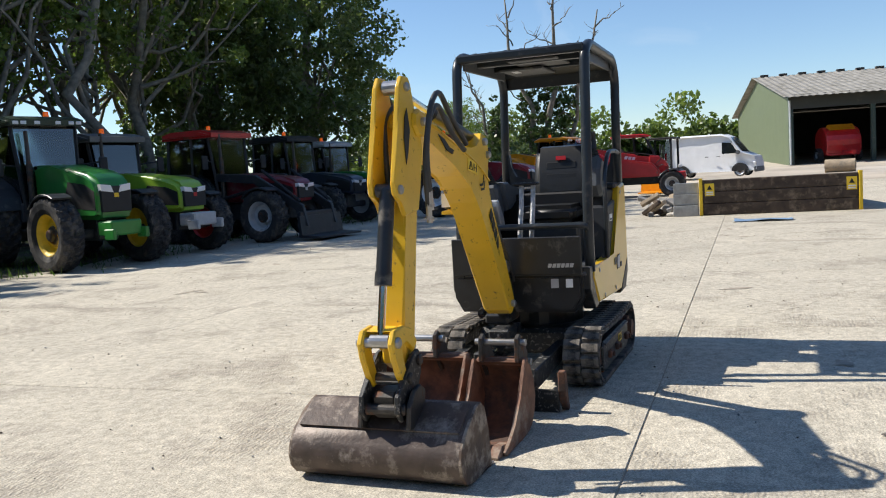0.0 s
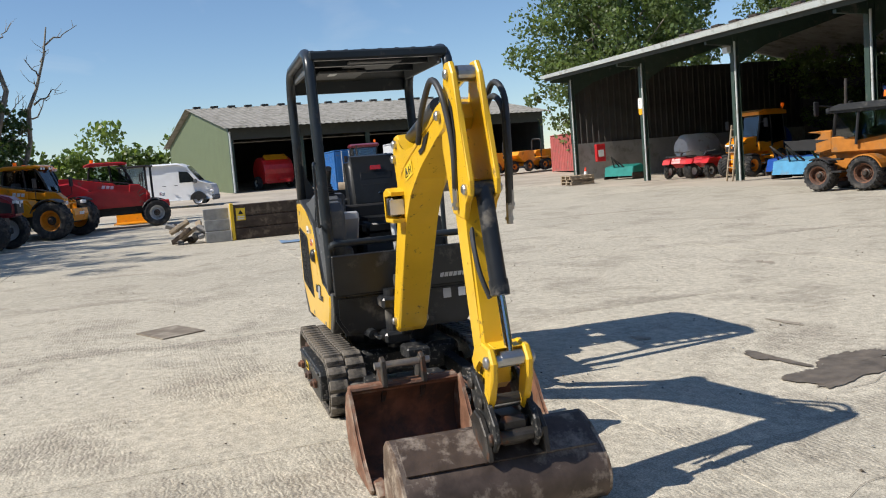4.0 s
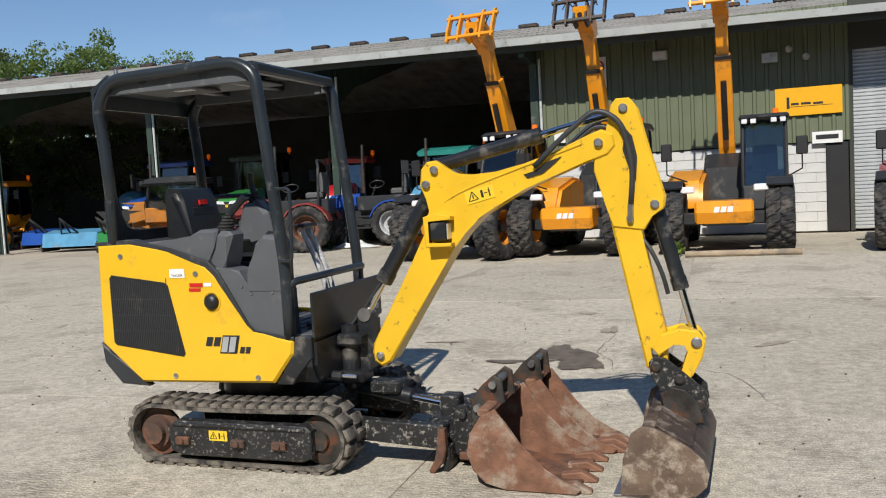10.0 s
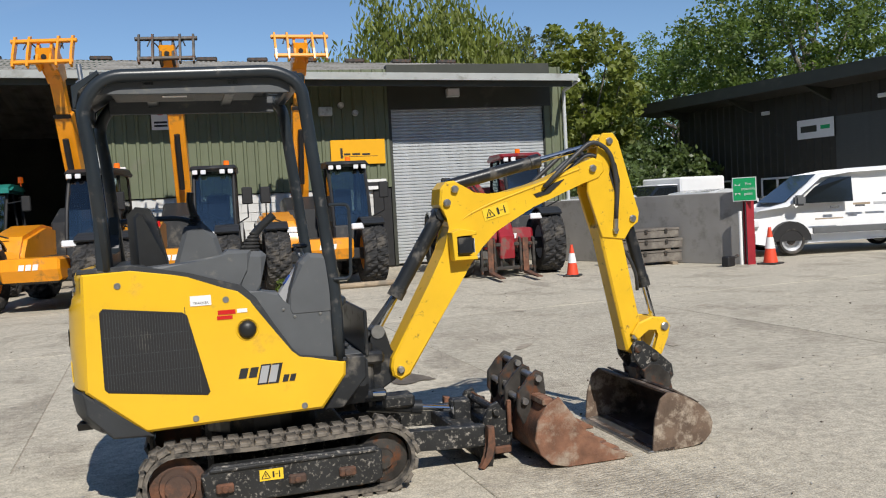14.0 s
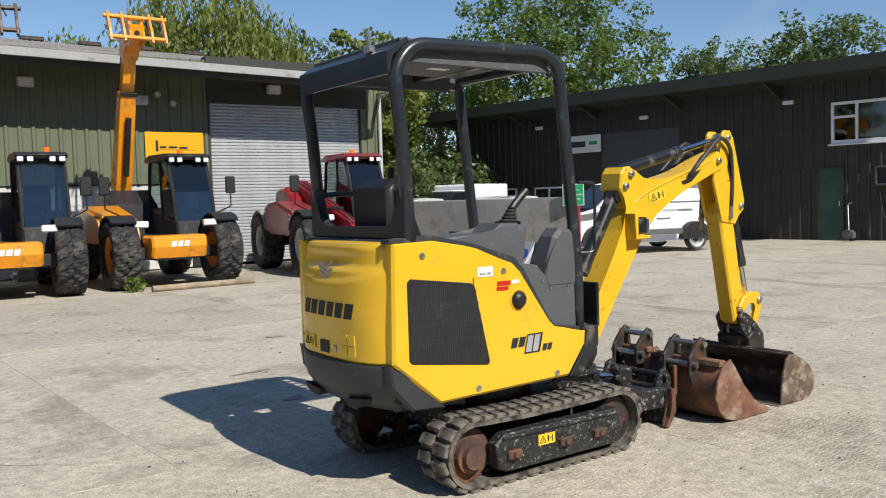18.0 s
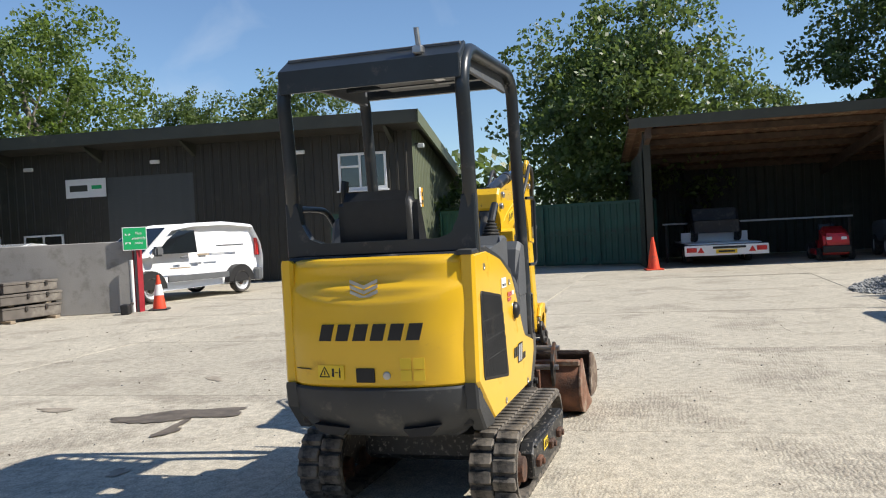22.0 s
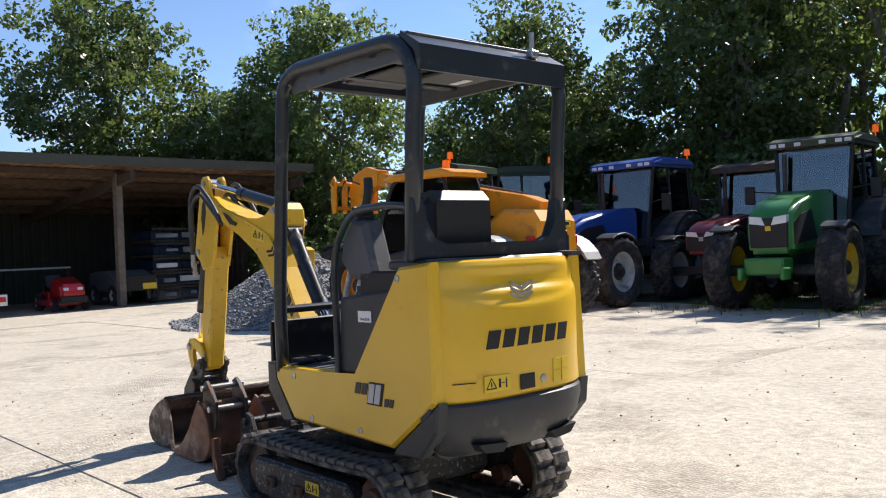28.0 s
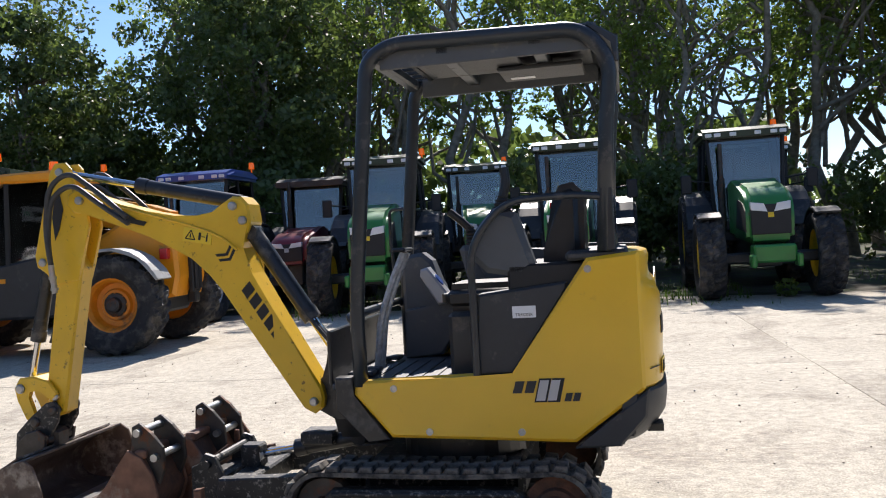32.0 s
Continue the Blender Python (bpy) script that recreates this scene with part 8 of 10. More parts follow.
M["stone"] = surf("grey crushed stone", (0.27, 0.275, 0.27), 0.85, var=0.35, scale=9, bump=0.05)
M["oil"] = surf("oil soaked concrete", (0.135, 0.112, 0.086), 0.6, var=0.35, scale=9, bump=0.06, bscale=60)
M["crack"] = surf("dirt in cracks", (0.21, 0.178, 0.14), 0.95, var=0.3, scale=20)
M["debris"] = surf("dark crumbs of soil", (0.11, 0.088, 0.065), 0.95, var=0.4, scale=30)
M["signwhite"] = surf("white sign film", (0.75, 0.75, 0.74), 0.45, var=0.03, bump=0)
M["carpaint"] = surf("silver white car paint", (0.55, 0.57, 0.58), 0.25, var=0.04, scale=2, bump=0, coat=0.6)
M["hubcap"] = surf("silver wheel trim", (0.55, 0.56, 0.57), 0.35, metal=0.4, var=0.05, bump=0)
M["bumper"] = surf("grey bumper plastic", (0.10, 0.105, 0.11), 0.6, var=0.1, scale=6)


def one(name, label, category, bm, mat, m=None, group="", kind="", smooth=False):
    o = part(name, bm, mat, None, "", smooth, m)
    return tagged(o, label, category, group, kind)


rp = math.degrees(math.atan2(3.5, -0.15))
ramp = thing("loading_ramp", "timber faced loading ramp with yellow steel end posts and a pale sloping top", "ramp", pose(-15.65, -0.05, 0, 0, 0, rp), kind="structure")
# x runs along the face, y into the back
for k in range(3):
    bm = B()
    box(bm, 0.08, 3.50, 0.0, 0.16, 0.01 + 0.285 * k, 0.285 * (k + 1), bev=0.012)
    part("timber", bm, "sleeper", ramp, "tarred timber baulk")
for x in (0.0, 3.51):
    bm = B()
    box(bm, x, x + 0.075, -0.03, 0.2, 0, 0.90, bev=0.006)
    part("end_post", bm, "rimyellow", ramp, "yellow painted steel post")
bm = B()
prism(bm, [(0.16, 0.0), (0.16, 0.86), (1.6, 0.87), (9.5, 0.0)], "x", 0.02, 3.55)
part("ramp_fill", bm, "earth", ramp)
for x in (0.13, 3.25):
    st = rect("warning_sticker", 0.22, 0.30, "stickeryellow", ramp, face((x + 0.11, -0.003, 0.62), (1, 0, 0)), "yellow and white warning sticker")
    bm = B()
    prism(bm, [(-0.06, -0.0), (0.06, -0.0), (0.0, 0.11)], "z", 0.002, 0.003)
    part("symbol", bm, "black", st)
    rect("text_bar", 0.16, 0.03, "signwhite", st, pose(0, -0.06, 0.003))
    rect("text_bar", 0.16, 0.03, "signwhite", st, pose(0, -0.11, 0.003))
steps = thing("plate_steps", "checker plate steel steps at the end of the ramp", "steps", pose(-15.65, -0.05, 0, 0, 0, rp))
for k in range(3):
    bm = B()
    box(bm, -0.62, -0.03, -0.05 + 0.12 * k, 0.4, 0.27 * k, 0.27 * (k + 1) - 0.01, bev=0.008)
    part("step", bm, "checker", steps)
log = thing("log", "short round sawn log lying on the ramp", "log", pose(-16.6, 3.25, 1.02, 0, 0, 80))
bm = B()
limb(bm, (-0.33, 0, 0), (0.33, 0, 0), 0.16, 0.16, np.random.default_rng(3), 0.05, 12, 4)
part("wood", bm, "palewood", log, smooth=50)
rng = random.Random(9)
for k in range(16):
    bm = B()
    L = rng.uniform(0.25, 0.6)
    box(bm, -L / 2, L / 2, -0.07, 0.07, -0.05, 0.05, bev=0.015)
    one("timber_offcut", "broken grey timber offcut heaped beside the steps", "timber", bm, rng.choice(("palewood", "sleeper", "concwall")),
        pose(-16.3 + rng.uniform(-0.35, 0.45), -1.05 + rng.uniform(-0.45, 0.45), 0.08 + 0.05 * (k % 8), rng.uniform(-30, 30), rng.uniform(-35, 35), rng.uniform(0, 180)), "timber offcuts")
bm = B()
rng2 = np.random.default_rng(6)
gr = [[bm.verts.new((0.16 * i + rng2.uniform(-0.06, 0.06), 0.17 * j + rng2.uniform(-0.06, 0.06), 0.012 + abs(rng2.normal(0, 0.015)))) for j in range(8)] for i in range(5)]
for i in range(4):
    for j in range(7):
        bm.faces.new((gr[i][j], gr[i + 1][j], gr[i + 1][j + 1], gr[i][j + 1]))
one("tarpaulin", "crumpled scrap of faded blue tarpaulin on the concrete", "tarpaulin", bm, "tarp", pose(-13.6, 0.9, 0.0))
bm = B()
box(bm, -0.30, 0.30, -0.22, 0.22, 0, 0.012, bev=0.004)
M["dustboard"] = surf("dusty board", (0.20, 0.165, 0.125), 0.85, var=0.25, scale=6, bump=0.05, bscale=40, dirt=(0.33, 0.29, 0.235), amt=0.3, dscale=5)
one("loose_board", "flat dusty brown board lying on the concrete", "board", bm, "dustboard", pose(-3.3, -1.45, 0.002, 0, 0, 25))

# ---- containers, pallets and dumpers at the far end of the yard ----


def container(label, m, mat, L=6.06, W=2.45, H=2.6, doors="wrap"):
    """Local x runs away from the doors, y across."""
    c = thing("container", label, "container", m, "containers")
    for y, s in ((0.0, 1), (W, -1)):
        bm = B()
        cladding(bm, 0.1, L - 0.1, 0.15, H - 0.1, 0, 0.28, 0.04)
        part("side_panel", bm, mat, c, pose_m=pose(0, y + s * 0.05, 0))
    bm = B()
    box(bm, 0, L, 0.02, W - 0.02, H - 0.06, H, bev=0.01)
    box(bm, 0, L, 0.02, W - 0.02, 0.08, 0.16)
    box(bm, L - 0.06, L, 0.02, W - 0.02, 0.1, H)
    part("body", bm, mat, c)
    bm = B()
    for x in (0, L - 0.12):
        for y in (0, W - 0.12):
            part("corner_post", box(B(), x, x + 0.12, y, y + 0.12, 0, H, bev=0.01), mat, c)
    for k in range(2):
        d = part("door", box(B(), -0.03, 0.03, 0.12 + k * (W - 0.24) / 2, 0.12 + (k + 1) * (W - 0.24) / 2 - 0.02, 0.16, H - 0.1, bev=0.01), doors, c)
        for u in (0.3, 0.7):
            y = 0.12 + (k + u) * (W - 0.24) / 2
            part("lock_rod", cyl(B(), (-0.06, y, 0.12), (-0.06, y, H - 0.06), 0.022, n=8), "gutter", d)
    return c


container("white shipping container with grey sheeted doors", pose(-40.8, 10.97, 0.02, 0, 0, 0) @ Matrix.Diagonal((-1, 1, 1, 1)), "contwhite", 6.0, 2.65, 2.85)
container("blue shipping container behind the red tractor", pose(-46.5, 7.7, 0.15, 0, 0, 0) @ Matrix.Diagonal((-1, 1, 1, 1)), "contblue", 6.0, 2.5, 2.6, "contblue")
container("faded red shipping container beside the shed", pose(-46.2, 24.8, 0.2, 0, 0, 0) @ Matrix.Diagonal((-1, 1, 1, 1)), "contred", 6.0, 2.5, 2.6, "contred")


def pallet(m):
    p = thing("pallet", "rough pale timber pallet stacked before the container", "pallet", m, "pallets")
    for k in range(5):
        part("board", box(B(), -0.5, 0.5, -0.6 + 0.27 * k, -0.48 + 0.27 * k, 0.11, 0.135), "palewood", p)
    for x in (-0.45, 0.0, 0.45):
        part("bearer", box(B(), x - 0.05, x + 0.05, -0.6, 0.6, 0.0, 0.11), "palewood", p)
    return p


P0 = pallet(pose(-40.1, 12.9, 0.03, 0, 0, 0))
for k in range(1, 6):
    copy_thing(P0, pose(-40.1 + 0.03 * (k % 2), 12.9, 0.03 + 0.14 * k, 0, 0, 2 * (k % 3)))
for x, y, z, rz in ((-30.5, 16.2, 0, 4), (-30.6, 16.25, 0.14, 8), (-30.5, 16.2, 0.28, 0)):
    copy_thing(P0, pose(x, y, z, 0, 0, rz))


def dumper(m, label):
    d = thing("site_dumper", label, "dumper", m, "dumpers")
    part("skip", prism(B(), [(0.2, 0.75), (0.15, 1.45), (0.6, 1.5), (1.75, 1.45), (1.95, 1.2), (1.3, 0.7)], "y", -0.75, 0.75, 0.03), "orange", d, "orange tipping skip")
    part("chassis", prism(B(), [(-1.3, 0.45), (-1.3, 1.0), (-0.6, 1.05), (0.1, 0.8), (1.1, 0.6), (1.1, 0.4)], "y", -0.4, 0.4, 0.03), "orange", d)
    part("seat", box(B(), -0.75, -0.35, -0.22, 0.22, 1.05, 1.25, 0.04), "vinyl", d)
    bm = B()
    tube(bm, [(-0.85, -0.45, 0.9), (-0.9, -0.45, 2.3), (-0.9, 0.45, 2.3), (-0.85, 0.45, 0.9)], 0.05, 8, 0.25)
    part("roll_bar", bm, "black", d)
    part("fender", box(B(), -1.2, -0.4, -0.85, 0.85, 0.95, 1.0, 0.01), "orange", d)
    for x in (-0.8, 0.85):
        for y in (-0.72, 0.72):
            wheel(d, x, y, 0.42, 0.34, 0.2, "rimorange", n=14)
    return d


D0 = dumper(pose(-54.0, 21.2, 0.39, 0, 0, -70), "orange site dumper with a black roll bar")
copy_thing(D0, pose(-54.6, 23.9, 0.41, 0, 0, -65))
copy_thing(D0, pose(-55.6, 26.2, 0.44, 0, 0, -80))
tractor("dark tractor far off before the barn", pose(-58.5, 19.3, 0.5, 0, 0, -60), "navy", "rimsilver", "navy", "carbon", frontw=False, lights=False)
# red machines in the barn
baler = thing("baler", "red round baler parked inside the barn", "baler", pose(-63.5, 5.5, 0.6, 0, 0, 20), "farm machines in the barn")
bm = B()
prism(bm, arc(0, 1.35, 1.1, -30, 230, 14) + [(-0.6, 0.5), (0.9, 0.5)], "y", -1.2, 1.2, 0.06)
part("chamber", bm, "red", baler)
part("hood", prism(B(), [(-0.3, 2.2), (0.4, 2.6), (0.9, 2.2)], "y", -0.9, 0.9, 0.04), "orange", baler)
part("drawbar", box(B(), 1.0, 2.6, -0.15, 0.15, 0.5, 0.75, 0.03), "red", baler)
for y in (-1.35, 1.35):
    wheel(baler, 0.0, y, 0.5, 0.4, 0.26, "rimsilver")
part("axle", box(B(), -0.08, 0.08, -1.3, 1.3, 0.42, 0.58), "carbon", baler)
part("frame", box(B(), -0.9, 1.0, -1.1, 1.1, 0.42, 0.6, 0.03), "red", baler)

# ---- vans and cars ----


def road_wheel(p, x, y, R=0.33, w=0.2):
    o = wheel(p, x, y, R, w, R * 0.66, "hubcap", n=1)
    return o


def van(name, label, m, L, H, prof, belt, glass_side, windscreen, wb, R, W, x0=0.0, strip=True):
    """Local x runs forwards from the rear axle."""
    v = thing(name, label, "van", m, "vans")
    h = W / 2
    bm = B()
    n = len(prof)
    secs = ((-h + 0.16, 1.0), (-h, 0.0))
    lines = []
    for s in (-1, 1):
        for inset in ((0.17, 0.0), (0.05, 0.06), (0.0, 0.16)) if s < 0 else ((0.0, 0.16), (0.05, 0.06), (0.17, 0.0)):
            ring = []
            for px, pz in prof:
                t = max(0.0, (pz - belt) / (H - belt))
                ring.append(bm.verts.new((px, s * (h - inset[0] - 0.13 * t * t), pz - (inset[1] * 0.55 if pz > belt else 0.0))))
            lines.append(ring)
    for a, b in zip(lines, lines[1:]):
        for i in range(n):
            bm.faces.new((a[i], b[i], b[(i + 1) % n], a[(i + 1) % n]))
    bm.faces.new(lines[0])
    bm.faces.new(lines[-1][::-1])
    body = part("body", bm, "white", v, "", 35)
    for s in (-1, 1):
        g = [(x, s * (h + 0.004 - 0.13 * max(0, (z - belt) / (H - belt)) ** 2), z) for x, z in glass_side]
        bm = B()
        f = bm.faces.new([bm.verts.new(p) for p in g])
        r = bmesh.ops.extrude_face_region(bm, geom=[f])
        bmesh.ops.translate(bm, vec=(0, s * 0.006, 0), verts=[q for q in r["geom"] if isinstance(q, bmesh.types.BMVert)])
        part("side_window", bm, "navyglass", body)
        for x in (0.62 * wb, 0.42 * wb):
            part("door_handle", box(B(), x, x + 0.2, s * h - 0.02, s * h + 0.025, belt - 0.10, belt - 0.06, 0.01), "bumper", body)
        part("mirror", box(B(), glass_side[1][0] - 0.12, glass_side[1][0] + 0.1, s * (h + 0.06) - 0.09, s * (h + 0.06) + 0.09, belt - 0.02, belt + 0.2, 0.04, seg=2), "bumper", body)
        if strip:
            part("side_moulding", box(B(), 0.42, wb - 0.45, s * h - 0.03, s * h + 0.022, R + 0.13, R + 0.27, 0.012), "bumper", body)
            part("slide_rail", box(B(), -0.1, 0.75, s * (h - 0.025) - 0.02, s * (h - 0.025) + 0.02, belt + 0.13, belt + 0.165, 0.008), "bumper", body)
            for bx, bz, bw, bh, bc in ((0.75, belt - 0.04, 0.40, 0.045, "rimsilver"), (1.2, belt - 0.04, 0.36, 0.045, "palewood"), (1.9, belt - 0.32, 0.6, 0.03, "palewood")):
                rect("lettering_bar", bw, bh, bc, body, face((bx, s * (h + 0.004 - 0.13 * max(0, (bz - belt) / (H - belt)) ** 2), bz), (-s, 0, 0)), "", 0.004)
    a, b = windscreen
    bm = B()
    q = [(a[0], -h + 0.16, a[1]), (a[0], h - 0.16, a[1]), (b[0], h - 0.28, b[1]), (b[0], -h + 0.28, b[1])]
    panes(body, [[(x + 0.012, y, z + 0.012) for x, y, z in q]], "navyglass")
    bm.free()
    for s in (-1, 1):
        part("wheel_arch", prism(B(), arc(0, R, R + 0.10, 0, 180, 10), "y", *sorted((s * (h - 0.24), s * (h + 0.003)))), "black", body)
        part("wheel_arch", prism(B(), arc(wb, R, R + 0.10, 0, 180, 10), "y", *sorted((s * (h - 0.24), s * (h + 0.006)))), "black", body)
        part("tail_lamp", box(B(), prof[0][0] - 0.02, prof[0][0] + 0.08, s * (h - 0.16) - 0.06, s * (h - 0.16) + 0.06, belt - 0.15, belt + 0.3, 0.02), "redlens", body)
        part("headlight", box(B(), prof[-2][0] - 0.25, prof[-2][0] - 0.03, s * (h - 0.2) - 0.15, s * (h - 0.2) + 0.13, R + 0.3, R + 0.5, 0.04), "lamp", body)
        for x in (0, wb):
            road_wheel(v, x, s * (h - 0.08), R)
    part("rear_bumper", box(B(), prof[0][0] - 0.06, prof[0][0] + 0.15, -h + 0.03, h - 0.03, 0.28, 0.62, 0.05), "bumper", body)
    part("front_bumper", box(B(), prof[-2][0] - 0.15, prof[-2][0] + 0.05, -h + 0.06, h - 0.06, 0.25, 0.55, 0.05), "bumper", body)
    return v


M["navyglass"] = surf("tinted vehicle glass", (0.012, 0.015, 0.018), 0.06, var=0.05, bump=0, coat=0.3)
van("small_van", "small white panel van with grey mouldings and a sliding door", pose(15.2, 9.6, 0, 0, 0, 160), 4.4, 1.82,
    [(-0.72, 0.32), (-0.76, 0.9), (-0.70, 1.35), (-0.55, 1.74), (0.3, 1.82), (1.4, 1.80), (2.0, 1.72), (2.75, 1.14), (3.4, 0.98), (3.58, 0.75), (3.58, 0.32), (3.2, 0.24)], 1.08,
    [(1.38, 1.10), (2.55, 1.10), (2.2, 1.42), (1.85, 1.62), (1.38, 1.62)], ((2.78, 1.13), (2.02, 1.70)), 2.7, 0.32, 1.80)
van("panel_van", "large white high roofed panel van far across the yard", pose(-48.2, -3.8, 0.22, 0, 0, 80), 5.5, 2.5,
    [(-0.95, 0.4), (-1.0, 1.3), (-0.9, 2.4), (0.0, 2.5), (2.3, 2.48), (2.75, 2.3), (3.4, 1.45), (4.1, 1.15), (4.2, 0.8), (4.2, 0.4), (3.8, 0.32)], 1.3,
    [(2.35, 1.35), (3.25, 1.35), (2.85, 1.95), (2.35, 2.0)], ((3.43, 1.42), (2.8, 2.28)), 3.3, 0.35, 2.05, strip=False)


def car(label, m):
    c = thing("car", label, "car", m, "cars behind the wall")
    bm = B()
    prism(bm, [(-0.8, 0.35), (-0.85, 0.85), (-0.6, 1.0), (3.0, 0.92), (3.4, 0.7), (3.4, 0.35)], "y", -0.87, 0.87, 0.08, seg=2)
    b = part("body", bm, "carpaint", c, "", 40)
    part("cabin", prism(B(), [(-0.75, 0.95), (-0.35, 1.45), (0.3, 1.52), (1.3, 1.48), (2.3, 0.95)], "y", -0.75, 0.75, 0.07, seg=2), "carpaint", c, "", 40)
    for s in (-1, 1):
        part("side_window", prism(B(), [(-0.4, 1.0), (-0.2, 1.36), (0.45, 1.4), (0.45, 1.0)], "y", *sorted((s * 0.74, s * 0.756))), "navyglass", c)
        part("side_window", prism(B(), [(0.53, 1.0), (0.53, 1.4), (1.25, 1.38), (1.85, 1.0)], "y", *sorted((s * 0.74, s * 0.756))), "navyglass", c)
        for x in (0, 2.6):
            road_wheel(c, x, s * 0.78, 0.31)
    return c


C0 = car("silver white car parked behind the concrete wall", pose(10.6, 15.6, 0, 0, 0, 20))
copy_thing(C0, pose(14.0, 15.2, 0, 0, 0, 15))
copy_thing(C0, pose(10.0, 18.8, 0, 0, 0, 25))
pk = thing("pickup", "white pickup with a canopy behind the wall", "pickup", pose(15.8, 18.6, 0, 0, 0, 190), "cars behind the wall")
part("body", prism(B(), [(-1.3, 0.5), (-1.3, 1.15), (3.3, 1.1), (3.6, 0.9), (3.6, 0.5)], "y", -0.9, 0.9, 0.06), "white", pk)
part("canopy", box(B(), -1.25, 0.7, -0.85, 0.85, 1.15, 1.95, 0.05), "white", pk)
part("cab", prism(B(), [(0.72, 1.12), (0.75, 1.72), (1.6, 1.7), (2.3, 1.12)], "y", -0.8, 0.8, 0.06), "navyglass", pk)
part("roof", box(B(), 0.75, 1.6, -0.78, 0.78, 1.70, 1.75, 0.02), "white", pk)
for x in (-0.4, 2.7):
    for y in (-0.8, 0.8):
        road_wheel(pk, x, y, 0.36)

# ---- small things by the wall ----
wdir = (wb - wa).normalized()
for k, (w, d, z0, z1, ox) in enumerate(((1.30, 0.42, 0.06, 0.30, 0.05), (1.42, 0.52, 0.34, 0.54, 0.0), (1.30, 0.48, 0.56, 0.76, 0.0))):
    ch = thing("tool_chest", "long grey brown wooden tool chest stacked by the wall", "chest", pose(9.15, 10.55, z0, 0, 0, -12 + 3 * k), "tool chests")
    part("box", box(B(), -w / 2 + ox, w / 2 + ox, -d / 2, d / 2, 0.0, z1 - z0 - 0.05, 0.01), "chestwood", ch)
    part("lid", box(B(), -w / 2 + ox - 0.012, w / 2 + ox + 0.012, -d / 2 - 0.012, d / 2 + 0.012, z1 - z0 - 0.048, z1 - z0, 0.008), "chestwood", ch)
    for x in (-0.1, 0.35):
        part("latch", box(B(), x - 0.03, x + 0.03, -d / 2 - 0.03, -d / 2 - 0.013, z1 - z0 - 0.10, z1 - z0 - 0.01, 0.005), "darksteel", ch)
for x in (-0.5, 0.5):
    bm = B()
    box(bm, -0.06, 0.06, -0.35, 0.35, 0, 0.06, 0.008)
    one("bearer", "short timber bearer under the chests", "timber", bm, "palewood", pose(9.15 + x, 10.55 - 0.2 * x, 0.0, 0, 0, -12), "bearers")
    bm = B()
    box(bm, -0.06, 0.06, -0.2, 0.2, 0, 0.035, 0.005)
    one("bearer", "short timber bearer between the chests", "timber", bm, "palewood", pose(9.15 + x * 0.8, 10.55 - 0.2 * x, 0.302, 0, 0, -10), "bearers")


def cone(m, label, s=1.0, sleeve=True):
    c = thing("traffic_cone", label, "traffic cone", m, "traffic cones")
    bm = B()
    box(bm, -0.2 * s, 0.2 * s, -0.2 * s, 0.2 * s, 0, 0.035, 0.012)
    part("base", bm, "conered" if not sleeve else "rubber", c)
    bm = B()
    cyl(bm, (0, 0, 0.03), (0, 0, 0.75 * s), 0.145 * s, 0.028 * s, n=18)
    part("cone_body", bm, "conered", c, "", 40)
    if sleeve:
        bm = B()
        cyl(bm, (0, 0, 0.32 * s), (0, 0, 0.55 * s), 0.104 * s, 0.066 * s, n=18, caps=False)
        part("sleeve", bm, "signwhite", c, "white reflective sleeve", 40)
    return c


cone(pose(10.68, 8.52, 0, 0, 0, 20), "red traffic cone with a white sleeve beside the post", 0.95)
cone(pose(6.85, 9.6, 0, 0, 0, 50), "red traffic cone with a white sleeve by the forks", 0.8)
cone(pose(18.46, -1.5, 0, 0, 0, 10), "plain orange red traffic cone by the cart shed", 1.15, False)
cone(pose(-31.0, 16.9, 0, 0, 0, 10), "red traffic cone with a white sleeve by the shed", 1.0)
sp = thing("assembly_sign", "green fire assembly point sign on a red steel post", "sign", pose(10.42, 8.8, 0, 0, 0, 0))
bm = B()
box(bm, -0.09, 0.09, -0.05, -0.04, 0, 1.3)
box(bm, -0.09, 0.09, 0.04, 0.05, 0, 1.3)
box(bm, -0.006, 0.006, -0.04, 0.04, 0, 1.3)
part("post", bm, "postred", sp, "dark red steel post")
fm = face((-0.10, -0.03, 1.47), (0.52, -0.85, 0))
bd = rect("sign_board", 0.46, 0.46, "signwhite", sp, fm, "green sign board", 0.012)
fld = rect("sign_field", 0.43, 0.43, "signgreen", bd, pose(0, 0, 0.013), "", 0.002)
for k, w in enumerate(("Fire", "assembly", "point")):
    letters("lettering", w, 0.075, "signwhite", bd, pose(0.075, 0.1 - 0.095 * k, 0.0165), 0.001)
for dx, dy in ((-0.18, 0.08), (-0.08, 0.08), (-0.18, -0.06), (-0.08, -0.06)):
    bm = B()
    prism(bm, [(0, 0), (0.045 * (1 if dx < -0.1 else -1), 0.0), (0, 0.045 * (1 if dy > 0 else -1))], "z", 0.0155, 0.0165)
    part("arrow", bm, "signwhite", bd, pose_m=pose(dx, dy - 0.01, 0))
bm = B()
cyl(bm, (-0.13, 0, 0.01), (-0.13, 0, 1.05), 0.035, n=10)
one("white_post", "slim white plastic post at the end of the wall", "post", bm, "signwhite", pose(10.36, 8.82, 0))
jb = thing("junction_box", "small black rubber box with plugs at the foot of the wall", "box", pose(9.85, 8.75, 0, 0, 0, 20))
part("body", box(B(), -0.12, 0.12, -0.08, 0.08, 0, 0.2, 0.02), "black", jb)
